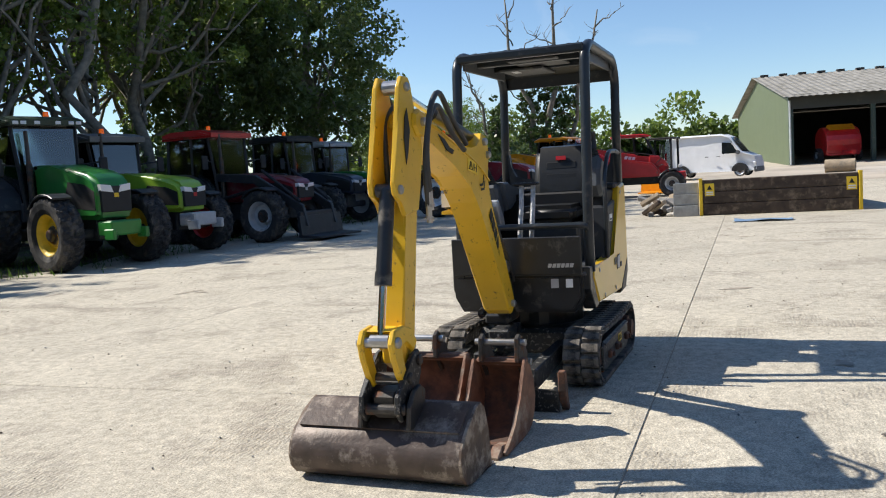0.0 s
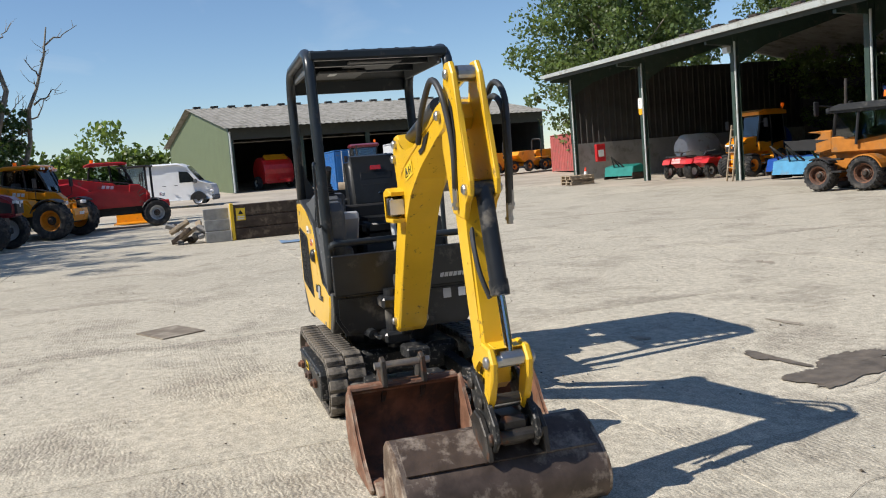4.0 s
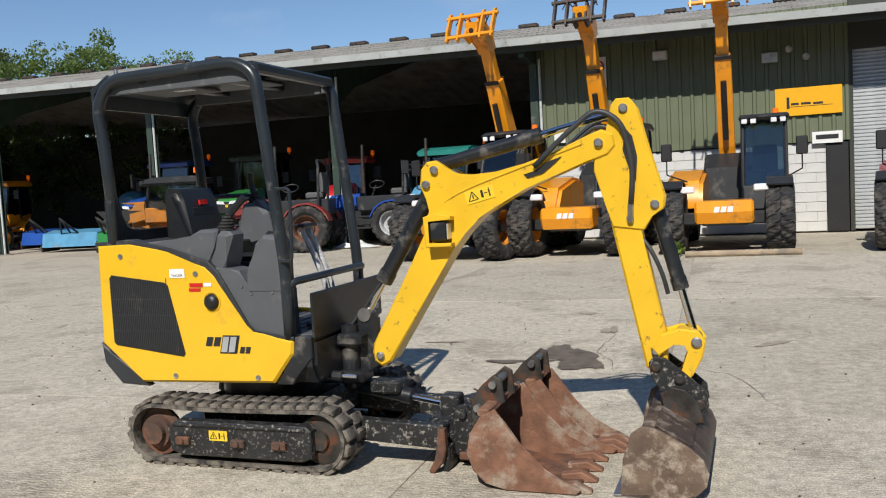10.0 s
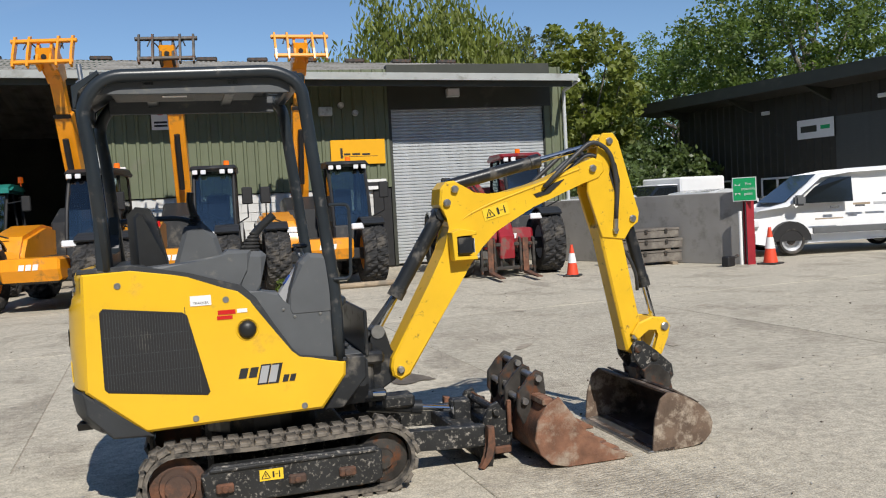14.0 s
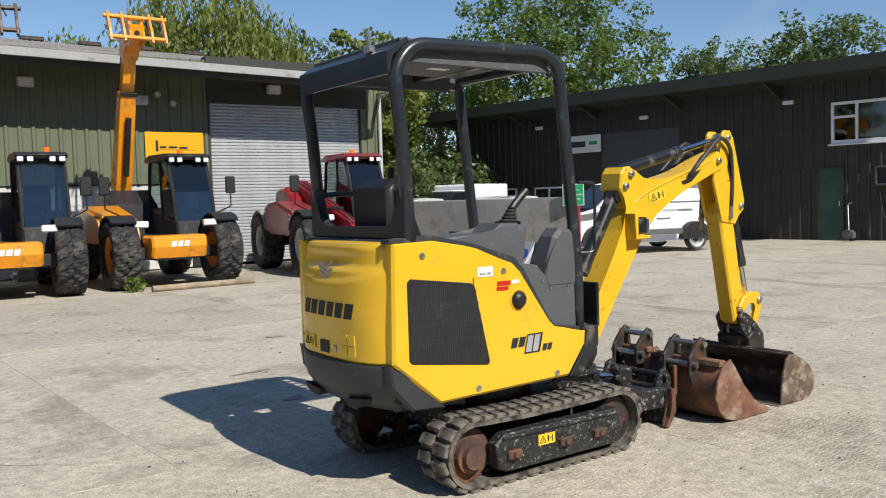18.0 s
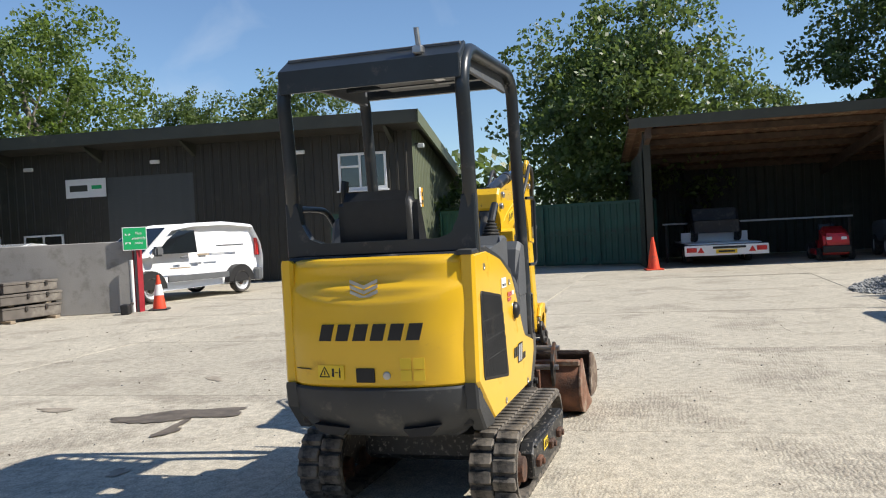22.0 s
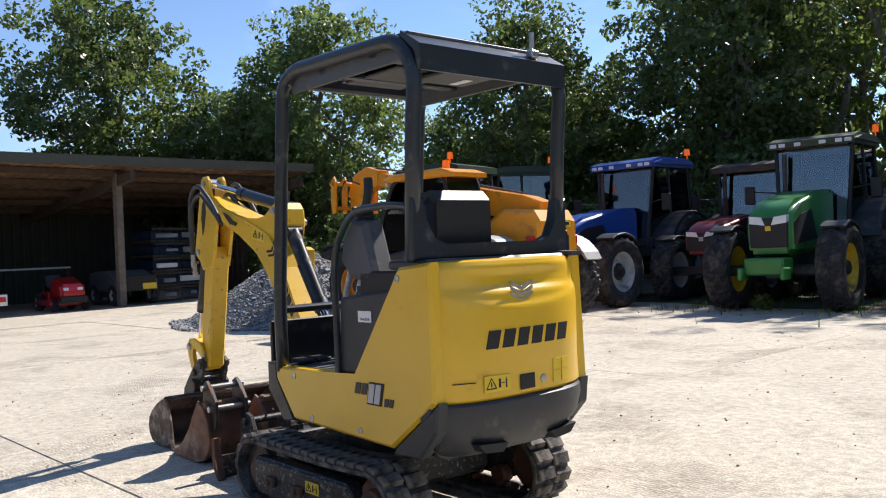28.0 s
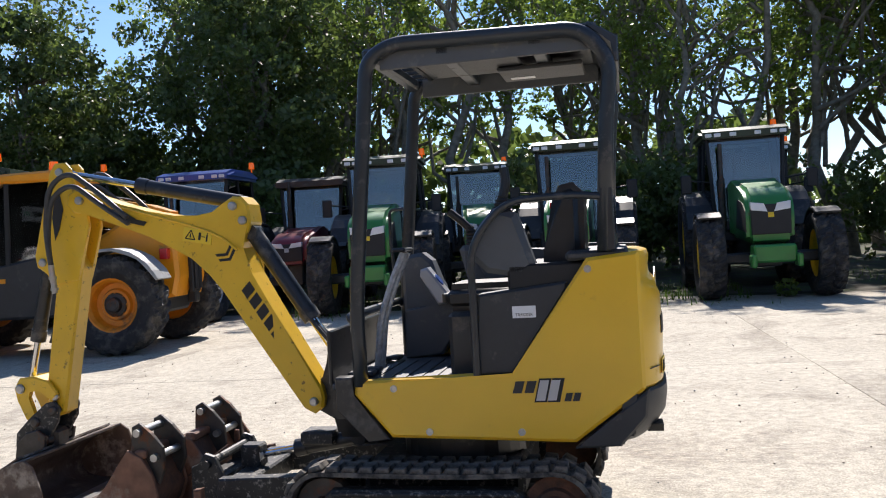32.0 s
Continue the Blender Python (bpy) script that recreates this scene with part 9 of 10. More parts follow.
part("plug", cyl(B(), (0.1, -0.05, 0.16), (0.2, -0.08, 0.2), 0.03, n=8), "darksteel", jb)
bm = B()
cyl(bm, (-0.95, 0, 0.055), (0.95, 0, 0.055), 0.055, n=10)
one("wheel_stop", "pale round timber pole lying as a wheel stop", "pole", bm, "palewood", pose(2.75, 11.0, 0, 0, 0, -1))
for k in range(5):
    bm = B()
    box(bm, -0.42, 0.42, -0.3, 0.3, 0, 0.2, 0.06, seg=2)
    one("wrapped_bale", "white plastic wrapped sack stacked by the workshop wall", "sack", bm, "whitewrap", pose(1.05 + 0.02 * (k % 2), 15.9, 0.205 * k, 0, 0, 4 * (k % 3)), "sacks")

# ---- signs and fittings on the workshop ----


def wall_sign(name, label, m, w, h, mat, bars=()):
    s = thing(name, label, "sign", m, "wall signs")
    part("board", box(B(), -w / 2, w / 2, -h / 2, h / 2, 0, 0.02, 0.004), mat, s)
    for bx, by, bw, bh, c in bars:
        rect("sign_bar", bw, bh, c, s, pose(bx, by, 0.02))
    return s


sf = shed_m @ face((0, 0, 0), (1, 0, 0))


def on_shop(x, z, y=0.0):
    return shed_m @ face((x, y, z), (1, 0, 0))


wall_sign("shop_sign", "bright yellow sign board with dark script on the workshop", on_shop(4.38, 2.93, -0.06), 1.38, 0.62, "signyellow",
          [(-0.42, -0.02, 0.06, 0.26, "black"), (-0.28, -0.05, 0.16, 0.05, "black"), (-0.05, -0.05, 0.2, 0.05, "black"), (0.2, -0.06, 0.2, 0.05, "black"), (0.05, -0.11, 0.9, 0.012, "black")])
wall_sign("shop_sign", "small white sign with dark lettering over the workshop door", on_shop(4.75, 2.1, -0.06), 0.62, 0.26, "signwhite", [(0, 0.01, 0.46, 0.10, "black")])
spd = wall_sign("speed_sign", "white sign with a red ring and the number five", on_shop(-0.3, 4.0, -0.06), 0.42, 0.75, "signwhite", [(0, -0.2, 0.3, 0.05, "black"), (0, -0.28, 0.3, 0.05, "black")])
bm = B()
lathe(bm, [(0.13, 0.0), (0.17, 0.0), (0.17, 0.006), (0.13, 0.006)], 20, pose(0, 0.14, 0.024, 90), close=True)
part("ring", bm, "redlens", spd)
letters("number", "5", 0.2, "black", spd, pose(0, 0.14, 0.024), 0.002)
wall_sign("notice", "cream notice board on the green cladding", on_shop(-1.3, 2.58, -0.06), 0.28, 0.40, "signwhite", [(0, 0.1, 0.2, 0.02, "bumper")])
bm = B()
box(bm, 4.72, 5.18, -0.02, 0.06, 0.0, 1.98, 0.01)
tagged(part("door_2", bm, "black"), "narrow dark doorway of the workshop", "door", kind="structure").matrix_basis = shed_m
for x, z, kind in ((3.6, 3.95, "box"), (4.35, 3.9, "lamp"), (4.0, 4.1, "lamp"), (-7.9, 4.3, "flood"), (-20.6, 4.6, "flood"), (1.2, 4.25, "flood"), (6.9, 4.35, "flood")):
    l = thing("security_lamp" if kind != "box" else "alarm_box", "grey security floodlight under the eave" if kind != "box" else "pale grey alarm box on the wall", "lamp" if kind != "box" else "alarm box", shed_m @ pose(x, -0.12, z), "wall fittings")
    part("housing", box(B(), -0.17, 0.17, -0.14, 0.02, -0.11, 0.11, 0.02) if kind != "lamp" else lathe(B(), [(0.001, -0.14), (0.07, -0.12), (0.08, 0.0), (0.06, 0.06)], 12), "gutter", l)
    part("bracket", box(B(), -0.03, 0.03, 0.0, 0.12, -0.03, 0.03), "darksteel", l)
    if kind == "flood":
        part("glass", box(B(), -0.14, 0.14, -0.148, -0.141, -0.08, 0.08), "lamp", l)
sg = thing("speed_sign", "white and yellow speed sign on a shed post", "sign", shed_m @ face((-27.3, -0.14, 3.2), (1, 0, 0)), "wall signs")
part("board", box(B(), -0.17, 0.17, -0.1, 0.35, 0, 0.015), "signwhite", sg)
part("lower_board", box(B(), -0.15, 0.15, -0.35, -0.11, 0, 0.015), "signyellow", sg)
letters("number", "5", 0.2, "black", sg, pose(0, 0.16, 0.016), 0.002)
fb = thing("fire_point", "red fire point box on the grey end wall", "fire box", shed_m @ pose(-34.9, 1.3, 0.9))
part("cabinet", box(B(), 0, 0.25, -0.25, 0.25, 0, 0.9, 0.02), "red", fb)
part("panel", box(B(), 0.25, 0.256, -0.15, 0.15, 0.25, 0.6), "signwhite", fb)

# ---- on the green building ----


def on_green(y, z, off=0.045):
    return gb_m @ face((y, off, z), (-1, 0, 0))


wall_sign("name_board", "white name board with a dark green blade shape", on_green(11.0, 3.25), 1.4, 0.60, "signwhite", [(-0.25, 0.0, 0.62, 0.2, "claddark"), (0.38, 0.02, 0.35, 0.12, "signgreen")])
gs = gb_m @ pose(0, 0, 0, 0, 0, 0)
side = gb_m @ pose(-0.06, -0.80, 2.39) @ Matrix(((0, 0, -1, 0), (-1, 0, 0, 0), (0, 1, 0, 0), (0, 0, 0, 1)))
s5 = wall_sign("speed_sign", "white speed sign with the number five", side @ pose(-0.17, 0, 0), 0.30, 0.62, "signwhite", [(0, -0.2, 0.2, 0.04, "black")])
letters("number", "5", 0.2, "redlens", s5, pose(0, 0.1, 0.022), 0.002)
wall_sign("warning_sign", "yellow warning sign on the green side wall", side @ pose(0.17, 0, 0), 0.28, 0.60, "signyellow", [(0, 0.1, 0.16, 0.14, "black"), (0, -0.15, 0.2, 0.12, "black")])
ht = thing("wall_hatch", "dark open hatch box with a coiled hose on the wall", "hatch", gb_m @ pose(0.45, 0.05, 1.25))
part("recess", box(B(), 0, 0.72, -0.02, 0.02, 0.28, 0.75), "black", ht)
bm = B()
for a, b, c, d in ((0, 0.72, 0.72, 0.77), (0, 0.72, 0.24, 0.29), (0, 0.05, 0.24, 0.77), (0.67, 0.72, 0.24, 0.77)):
    box(bm, a, b, 0.0, 0.09, c, d, 0.005)
part("frame", bm, "greyplastic", ht)
bm = B()
tube(bm, [(0.15, 0.06, 0.5), (0.1, 0.08, -0.2), (0.25, 0.09, -0.75), (0.5, 0.08, -0.6), (0.6, 0.06, 0.1), (0.58, 0.05, 0.3)], 0.016, 7, 0.15)
part("hose", bm, "hose", ht)
fs = thing("mop_bucket", "small grey floor scrubber with an upright handle by the door", "scrubber", gb_m @ pose(1.78, 0.4, 0))
part("body", box(B(), -0.14, 0.14, -0.18, 0.18, 0.04, 0.3, 0.05, seg=2), "bumper", fs)
bm = B()
tube(bm, [(0.0, 0.0, 0.25), (0.1, -0.2, 1.0), (0.0, -0.22, 1.05)], 0.018, 6, 0.05)
part("handle", bm, "steel", fs)
for y in (-0.12, 0.12):
    part("wheel", lathe(B(), [(0.001, -0.02), (0.05, -0.02), (0.05, 0.02), (0.001, 0.02)], 10, pose(-0.1, y, 0.05)), "rubber", fs)
for x in (3.6, 8.5, 13.0):
    l = thing("wall_lamp", "small white bulkhead lamp under the eave", "lamp", gb_m @ pose(x, 0.05, 3.95), "wall fittings")
    part("housing", box(B(), -0.16, 0.16, 0.0, 0.10, -0.06, 0.06, 0.02), "signwhite", l)
for a, b in ((11.9, 13.3), (14.2, 15.2)):
    w = thing("window_2", "low white framed window of the green building", "window", gb_m @ pose(a, 0.03, 1.15), kind="structure")
    bm = B()
    W = b - a
    for p, q, c, d in ((0, W, 0, 0.06), (0, W, 0.6, 0.66), (0, 0.06, 0, 0.66), (W - 0.06, W, 0, 0.66), (W / 2 - 0.03, W / 2 + 0.03, 0, 0.66)):
        box(bm, p, q, 0, 0.05, c, d)
    part("window_frame", bm, "white", w)
    part("pane", box(B(), 0.06, W - 0.06, 0.01, 0.02, 0.06, 0.6), "navyglass", w)
ml = thing("security_lamp", "floodlight and cable on the corner of the green wall", "lamp", gb_m @ pose(-0.1, -0.35, 3.95), "wall fittings")
part("housing", box(B(), -0.22, -0.02, -0.08, 0.08, -0.06, 0.08, 0.02), "gutter", ml)
part("bracket", box(B(), -0.05, 0.12, -0.02, 0.02, 0.05, 0.09), "darksteel", ml)

# ---- in and before the cart shed ----
tl = thing("car_trailer", "white car trailer with a drop tailboard and red triangles", "trailer", pose(19.35, -3.45, 0, 0, 0, 4))
part("deck", box(B(), 0, 3.9, -1.0, 1.0, 0.48, 0.56, 0.01), "darkplastic", tl)
part("headboard", box(B(), 1.9, 1.94, -0.9, 0.95, 0.60, 0.88, 0.01), "white", tl)
part("bed", box(B(), 0.2, 3.8, -0.95, 0.95, 0.57, 0.60, 0.005), "white", tl)
tb = part("tailboard", box(B(), -0.06, 0.0, -1.08, 1.08, 0.28, 0.56, 0.012), "white", tl)
for s in (-1, 1):
    bm = B()
    prism(bm, [(s * 0.66 - 0.09, 0.36), (s * 0.66 + 0.09, 0.36), (s * 0.66, 0.51)], "x", -0.075, -0.061)
    part("reflector", bm, "redlens", tb, "red triangular reflector")
    part("tail_lamp", box(B(), -0.085, -0.061, s * 0.9 - 0.13, s * 0.9 + 0.13, 0.38, 0.50, 0.008), "redlens", tb)
    for x in (1.5, 2.2):
        road_wheel(tl, x, s * 0.8, 0.28)
pl = part("number_plate", box(B(), -0.075, -0.061, -0.27, 0.27, 0.33, 0.44), "stickeryellow", tb, "yellow number plate")
part("plate_bar", box(B(), -0.079, -0.0755, -0.21, 0.21, 0.36, 0.41), "black", pl)
part("light_board", box(B(), -0.075, -0.061, -0.5, 0.35, 0.46, 0.52), "black", tb)
ut = thing("utility_vehicle", "dark covered utility vehicle standing on the trailer", "vehicle", pose(21.6, -3.3, 0.602, 0, 0, 4))
part("body", prism(B(), [(-0.6, 0.25), (-0.65, 0.6), (-0.3, 0.62), (-0.15, 0.95), (0.7, 0.97), (1.1, 0.6), (1.3, 0.55), (1.3, 0.25)], "y", -0.65, 0.65, 0.05), "carbon", ut)
for x in (-0.3, 0.95):
    for y in (-0.6, 0.6):
        wheel(ut, x, y, 0.25, 0.2, 0.13, "rimsilver", n=12)
mw = thing("ride_on_mower", "red ride on mower with black seat in the shed", "mower", pose(20.75, -6.35, 0, 0, 0, 178))
part("bonnet", prism(B(), [(0.2, 0.35), (0.2, 0.85), (0.45, 0.9), (1.0, 0.72), (1.1, 0.5), (1.05, 0.32)], "y", -0.32, 0.32, 0.08, seg=2), "red", mw, "", 40)
part("deck", box(B(), -0.6, 0.8, -0.5, 0.5, 0.14, 0.3, 0.04), "red", mw)
part("bumper", box(B(), 1.05, 1.15, -0.35, 0.35, 0.22, 0.4, 0.02), "black", mw)
part("seat", prism(B(), [(-0.55, 0.5), (-0.6, 0.95), (-0.5, 0.95), (-0.4, 0.62), (0.0, 0.6), (0.0, 0.5)], "y", -0.22, 0.22, 0.03), "vinyl", mw)
part("rear_body", box(B(), -0.6, 0.0, -0.3, 0.3, 0.25, 0.52, 0.04), "red", mw)
for s in (-1, 1):
    part("headlight", box(B(), 1.02, 1.09, s * 0.18 - 0.07, s * 0.18 + 0.07, 0.55, 0.63, 0.015), "lamp", mw)
    wheel(mw, -0.35, s * 0.42, 0.24, 0.22, 0.13, "rimsilver", n=12)
    wheel(mw, 0.8, s * 0.40, 0.17, 0.15, 0.09, "rimsilver", n=12)
bm = B()
tube(bm, [(0.3, 0, 0.85), (0.1, 0, 1.0)], 0.025, 6)
lathe(bm, [(0.14, 0), (0.155, 0.012), (0.17, 0), (0.155, -0.012)], 14, pose(0.08, 0, 1.02, 65), close=True)
part("steering_wheel", bm, "black", mw)
qd = thing("utility_vehicle", "dusty green utility vehicle beside the post", "vehicle", pose(21.3, -8.4, 0, 0, 0, 178), "")
part("body", prism(B(), [(-1.0, 0.4), (-1.0, 0.95), (0.1, 1.0), (0.5, 0.95), (1.1, 0.75), (1.15, 0.4)], "y", -0.6, 0.6, 0.06), "bumper", qd)
part("guard", box(B(), 1.15, 1.22, -0.5, 0.5, 0.4, 0.85, 0.02), "black", qd)
part("number_plate", box(B(), 1.221, 1.23, 0.1, 0.5, 0.45, 0.62), "stickeryellow", qd)
for s in (-1, 1):
    part("headlight", cyl(B(), (1.12, s * 0.4, 0.75), (1.18, s * 0.4, 0.75), 0.08, n=12), "lamp", qd)
    for x in (-0.6, 0.8):
        wheel(qd, x, s * 0.55, 0.3, 0.24, 0.15, "rimsilver", n=12)
rng = random.Random(21)
for c in range(3):
    for k in range(5):
        pk2 = thing("wrapped_pallet", "dark blue plastic wrapped crate stacked on steel racking", "crate", pose(21.2 + 0.5 * c, -9.75 - 1.0 * c + 0.3, 0.02 + 0.44 * k, 0, 0, -85 + rng.uniform(-3, 3)), "wrapped crates")
        part("crate", box(B(), -0.45, 0.45, -0.6, 0.6, 0.06, 0.34, 0.05, seg=2), "bluewrap", pk2)
        part("skid", box(B(), -0.47, 0.47, -0.55, 0.55, 0.0, 0.055), "darksteel", pk2)
        part("loose_wrap", box(B(), -0.4 + rng.uniform(0, 0.45), 0.1 + rng.uniform(0, 0.3), -0.645, -0.602, 0.10 + rng.uniform(0, 0.1), 0.24 + rng.uniform(0, 0.06), 0.02, seg=2), "whitewrap" if rng.random() < 0.3 else "wrap", pk2)
        part("strap", box(B(), -0.46, 0.46, -0.62, -0.605, 0.36, 0.42), "darksteel", pk2)
rl = thing("steel_rail", "long pale steel rail slung along the shed", "rail", cs_m @ pose(0, 2.6, 0))
part("rail", box(B(), 0.6, 6.0, -0.02, 0.02, 1.12, 1.17), "gutter", rl)
for x in (0.7, 5.9):
    part("leg", box(B(), x - 0.03, x + 0.03, -0.03, 0.03, 0.0, 1.12), "darksteel", rl)

# ---- gravel heap ----
rngp = np.random.default_rng(15)
PC, PR, PH = np.array((10.35, -7.0)), 2.2, 1.45
heap = thing("gravel_heap", "heap of grey crushed stone on the concrete", "gravel heap", pose(PC[0], PC[1], 0))
bm = B()
rings = []
for i in range(13):
    r = PR * i / 12
    ring = []
    for k in range(36):
        a = 2 * math.pi * k / 36
        rr = r * (1 + 0.10 * math.sin(2 * a + 1) + 0.05 * math.sin(5 * a))
        z = PH * max(0.0, 1 - (r / PR)) ** 1.08 + (0.03 * math.sin(7 * a + i) if 0 < i < 12 else 0) - 0.02
        ring.append(bm.verts.new((rr * math.cos(a), rr * math.sin(a), z)))
    rings.append(ring)
for a, b in zip(rings, rings[1:]):
    for k in range(36):
        bm.faces.new((a[k], b[k], b[(k + 1) % 36], a[(k + 1) % 36]))
part("heap_core", bm, "stone", heap, smooth=True)


def pebbles(count, place, size, rng):
    """Angular stones, eight faces each, as one mesh."""
    base = np.array([(1, 0, 0), (-1, 0, 0), (0, 1, 0), (0, -1, 0), (0, 0, 1), (0, 0, -1)], float)
    tri = np.array([(0, 2, 4), (2, 1, 4), (1, 3, 4), (3, 0, 4), (2, 0, 5), (1, 2, 5), (3, 1, 5), (0, 3, 5)])
    p = place(count)
    s = size * rng.uniform(0.45, 1.4, (count, 1, 1))
    jit = rng.uniform(0.6, 1.25, (count, 6, 1))
    ang = rng.uniform(0, 6.28, count)
    sq = np.stack([rng.uniform(0.7, 1.4, count), rng.uniform(0.6, 1.0, count), rng.uniform(0.45, 0.8, count)], 1)[:, None, :]
    v = base[None] * jit * sq * s
    c, q = np.cos(ang)[:, None], np.sin(ang)[:, None]
    v = np.stack([v[:, :, 0] * c - v[:, :, 1] * q, v[:, :, 0] * q + v[:, :, 1] * c, v[:, :, 2]], 2) + p[:, None, :]
    f = (tri[None] + 6 * np.arange(count)[:, None, None]).reshape(-1, 3)
    me = bpy.data.meshes.new("stones")
    v = v.reshape(-1, 3).astype(np.float32)
    me.vertices.add(len(v))
    me.vertices.foreach_set("co", v.ravel())
    me.loops.add(f.size)
    me.loops.foreach_set("vertex_index", f.astype(np.int32).ravel())
    me.polygons.add(len(f))
    me.polygons.foreach_set("loop_start", np.arange(0, f.size, 3, dtype=np.int32))
    me.update(calc_edges=True)
    return me


def on_heap(n):
    r = PR * 1.12 * np.sqrt(rngp.uniform(0, 1, n))
    a = rngp.uniform(0, 2 * np.pi, n)
    rr = r * (1 + 0.10 * np.sin(2 * a + 1) + 0.05 * np.sin(5 * a))
    z = PH * np.maximum(0, 1 - r / PR) ** 1.08 + rngp.uniform(-0.02, 0.03, n) + 0.01
    return np.stack([rr * np.cos(a), rr * np.sin(a), z], 1)


me = pebbles(13000, on_heap, 0.032, rngp)
me.materials.append(M["stone"])
o = new("stone_layer", me)
o.parent = heap
o["kind"] = "stuff"
bm = B()
box(bm, -0.75, 0.75, -0.1, 0.1, 0, 0.14, 0.02)
one("timber_baulk", "old dark timber baulk at the foot of the gravel", "timber", bm, "sleeper", pose(7.75, -6.35, 0, 0, 0, 75))

# ---- inside the open shed ----


def quad(m, mat, label):
    q = thing("quad_bike", label, "quad bike", m, "quad bikes")
    part("body", prism(B(), [(-0.6, 0.55), (-0.75, 0.85), (-0.3, 0.82), (0.0, 0.72), (0.3, 0.9), (0.7, 0.85), (0.8, 0.65), (0.4, 0.45), (-0.3, 0.42)], "y", -0.25, 0.25, 0.05), mat, q)
    for s in (-1, 1):
        part("fender", prism(B(), [(0.2, 0.68), (0.4, 0.84), (0.75, 0.82), (0.9, 0.62)], "y", *sorted((s * 0.24, s * 0.6)), 0.02), mat, q)
        part("fender", prism(B(), [(-0.9, 0.62), (-0.75, 0.84), (-0.4, 0.84), (-0.2, 0.65)], "y", *sorted((s * 0.24, s * 0.6)), 0.02), mat, q)
        wheel(q, 0.58, s * 0.45, 0.31, 0.22, 0.15, "rimsilver", n=12)
        wheel(q, -0.58, s * 0.45, 0.31, 0.24, 0.15, "rimsilver", n=12)
    part("seat", box(B(), -0.6, 0.05, -0.17, 0.17, 0.82, 0.92, 0.04), "vinyl", q)
    bm = B()
    tube(bm, [(0.15, -0.4, 1.12), (0.22, -0.15, 1.08), (0.22, 0.15, 1.08), (0.15, 0.4, 1.12)], 0.02, 6, 0.08)
    tube(bm, [(0.45, 0, 0.8), (0.22, 0, 1.08)], 0.03, 6)
    part("handlebar", bm, "black", q)
    rack = part("rack", tube(B(), [(0.42, -0.4, 0.92), (0.42, 0.4, 0.92), (0.9, 0.4, 0.92), (0.9, -0.4, 0.92), (0.42, -0.39, 0.92)], 0.012, 5), "black", q)
    for y in (-0.35, -0.12, 0.12, 0.35):
        part("rack_bar", tube(B(), [(0.42, y, 0.92), (0.9, y, 0.92)], 0.010, 5), "black", rack)
    part("rack_stay", tube(B(), [(0.6, 0.3, 0.8), (0.6, 0.3, 0.92)], 0.012, 5), "black", rack)
    return q


Q0 = quad(pose(-26.6, 19.4, 0, 0, 0, -60), "red", "red quad bike parked in the shed mouth")
copy_thing(Q0, pose(-25.0, 19.6, 0, 0, 0, -75))
copy_thing(Q0, pose(-28.3, 20.6, 0, 0, 0, -70))
tractor("small orange yellow loader tractor beside a post", pose(-23.6, 21.2, 0, 0, 0, -75), "orange", "rimorange", "orange", "orange", wb=1.6, RR=0.5, RF=0.42, wide=0.55, frontw=False, lights=False, hoodlen=0.4, cabw=0.6, roofh=2.5, hk=0.75)
for x, y, r, l, mat in ((-27.6, 24.2, 0.75, 2.6, "blue"), (-20.5, 25.0, 0.7, 2.4, "paleblue"), (-30.4, 22.6, 0.65, 2.2, "contwhite")):
    tk = thing("tanker", "rounded slurry tanker on wheels deep in the shed", "tanker", pose(x, y, 0, 0, 0, -80), "tankers")
    bm = B()
    lathe(bm, [(0.001, -l / 2), (r * 0.7, -l / 2 + 0.05), (r, -l / 2 + 0.3), (r, l / 2 - 0.3), (r * 0.7, l / 2 - 0.05), (0.001, l / 2)], 20, pose(0, 0, 1.25, 0, 0, 90))
    part("tank", bm, mat, tk, "", 40)
    part("frame", box(B(), -l / 2, l / 2 + 0.8, -0.3, 0.3, 0.5, 0.65, 0.02), "carbon", tk)
    part("axle", box(B(), -0.06, 0.06, -0.7, 0.7, 0.38, 0.52), "carbon", tk)
    for s in (-1, 1):
        wheel(tk, 0, s * 0.72, 0.44, 0.3, 0.24, "rimsilver", n=14)


def implement(m, mat, label, w=1.8):
    i = thing("implement", label, "farm implement", m, "farm implements")
    part("deck", prism(B(), [(-0.5, 0.15), (-0.55, 0.55), (-0.2, 0.7), (0.4, 0.6), (0.5, 0.15)], "y", -w / 2, w / 2, 0.03), mat, i)
    bm = B()
    tube(bm, [(0.3, -0.35, 0.5), (0.9, 0, 1.1), (0.3, 0.35, 0.5)], 0.035, 7)
    tube(bm, [(0.3, 0, 0.55), (0.9, 0, 1.1)], 0.03, 7)
    part("headstock", bm, "carbon", i)
    bm = B()
    cyl(bm, (-0.55, -w / 2 + 0.05, 0.12), (-0.55, w / 2 - 0.05, 0.12), 0.10, n=12)
    part("roller", bm, "darksteel", i)
    for s in (-1, 1):
        part("skid", box(B(), -0.5, 0.5, s * w / 2 - 0.03, s * w / 2 + 0.03, 0.0, 0.3, 0.02), "darksteel", i)
    return i


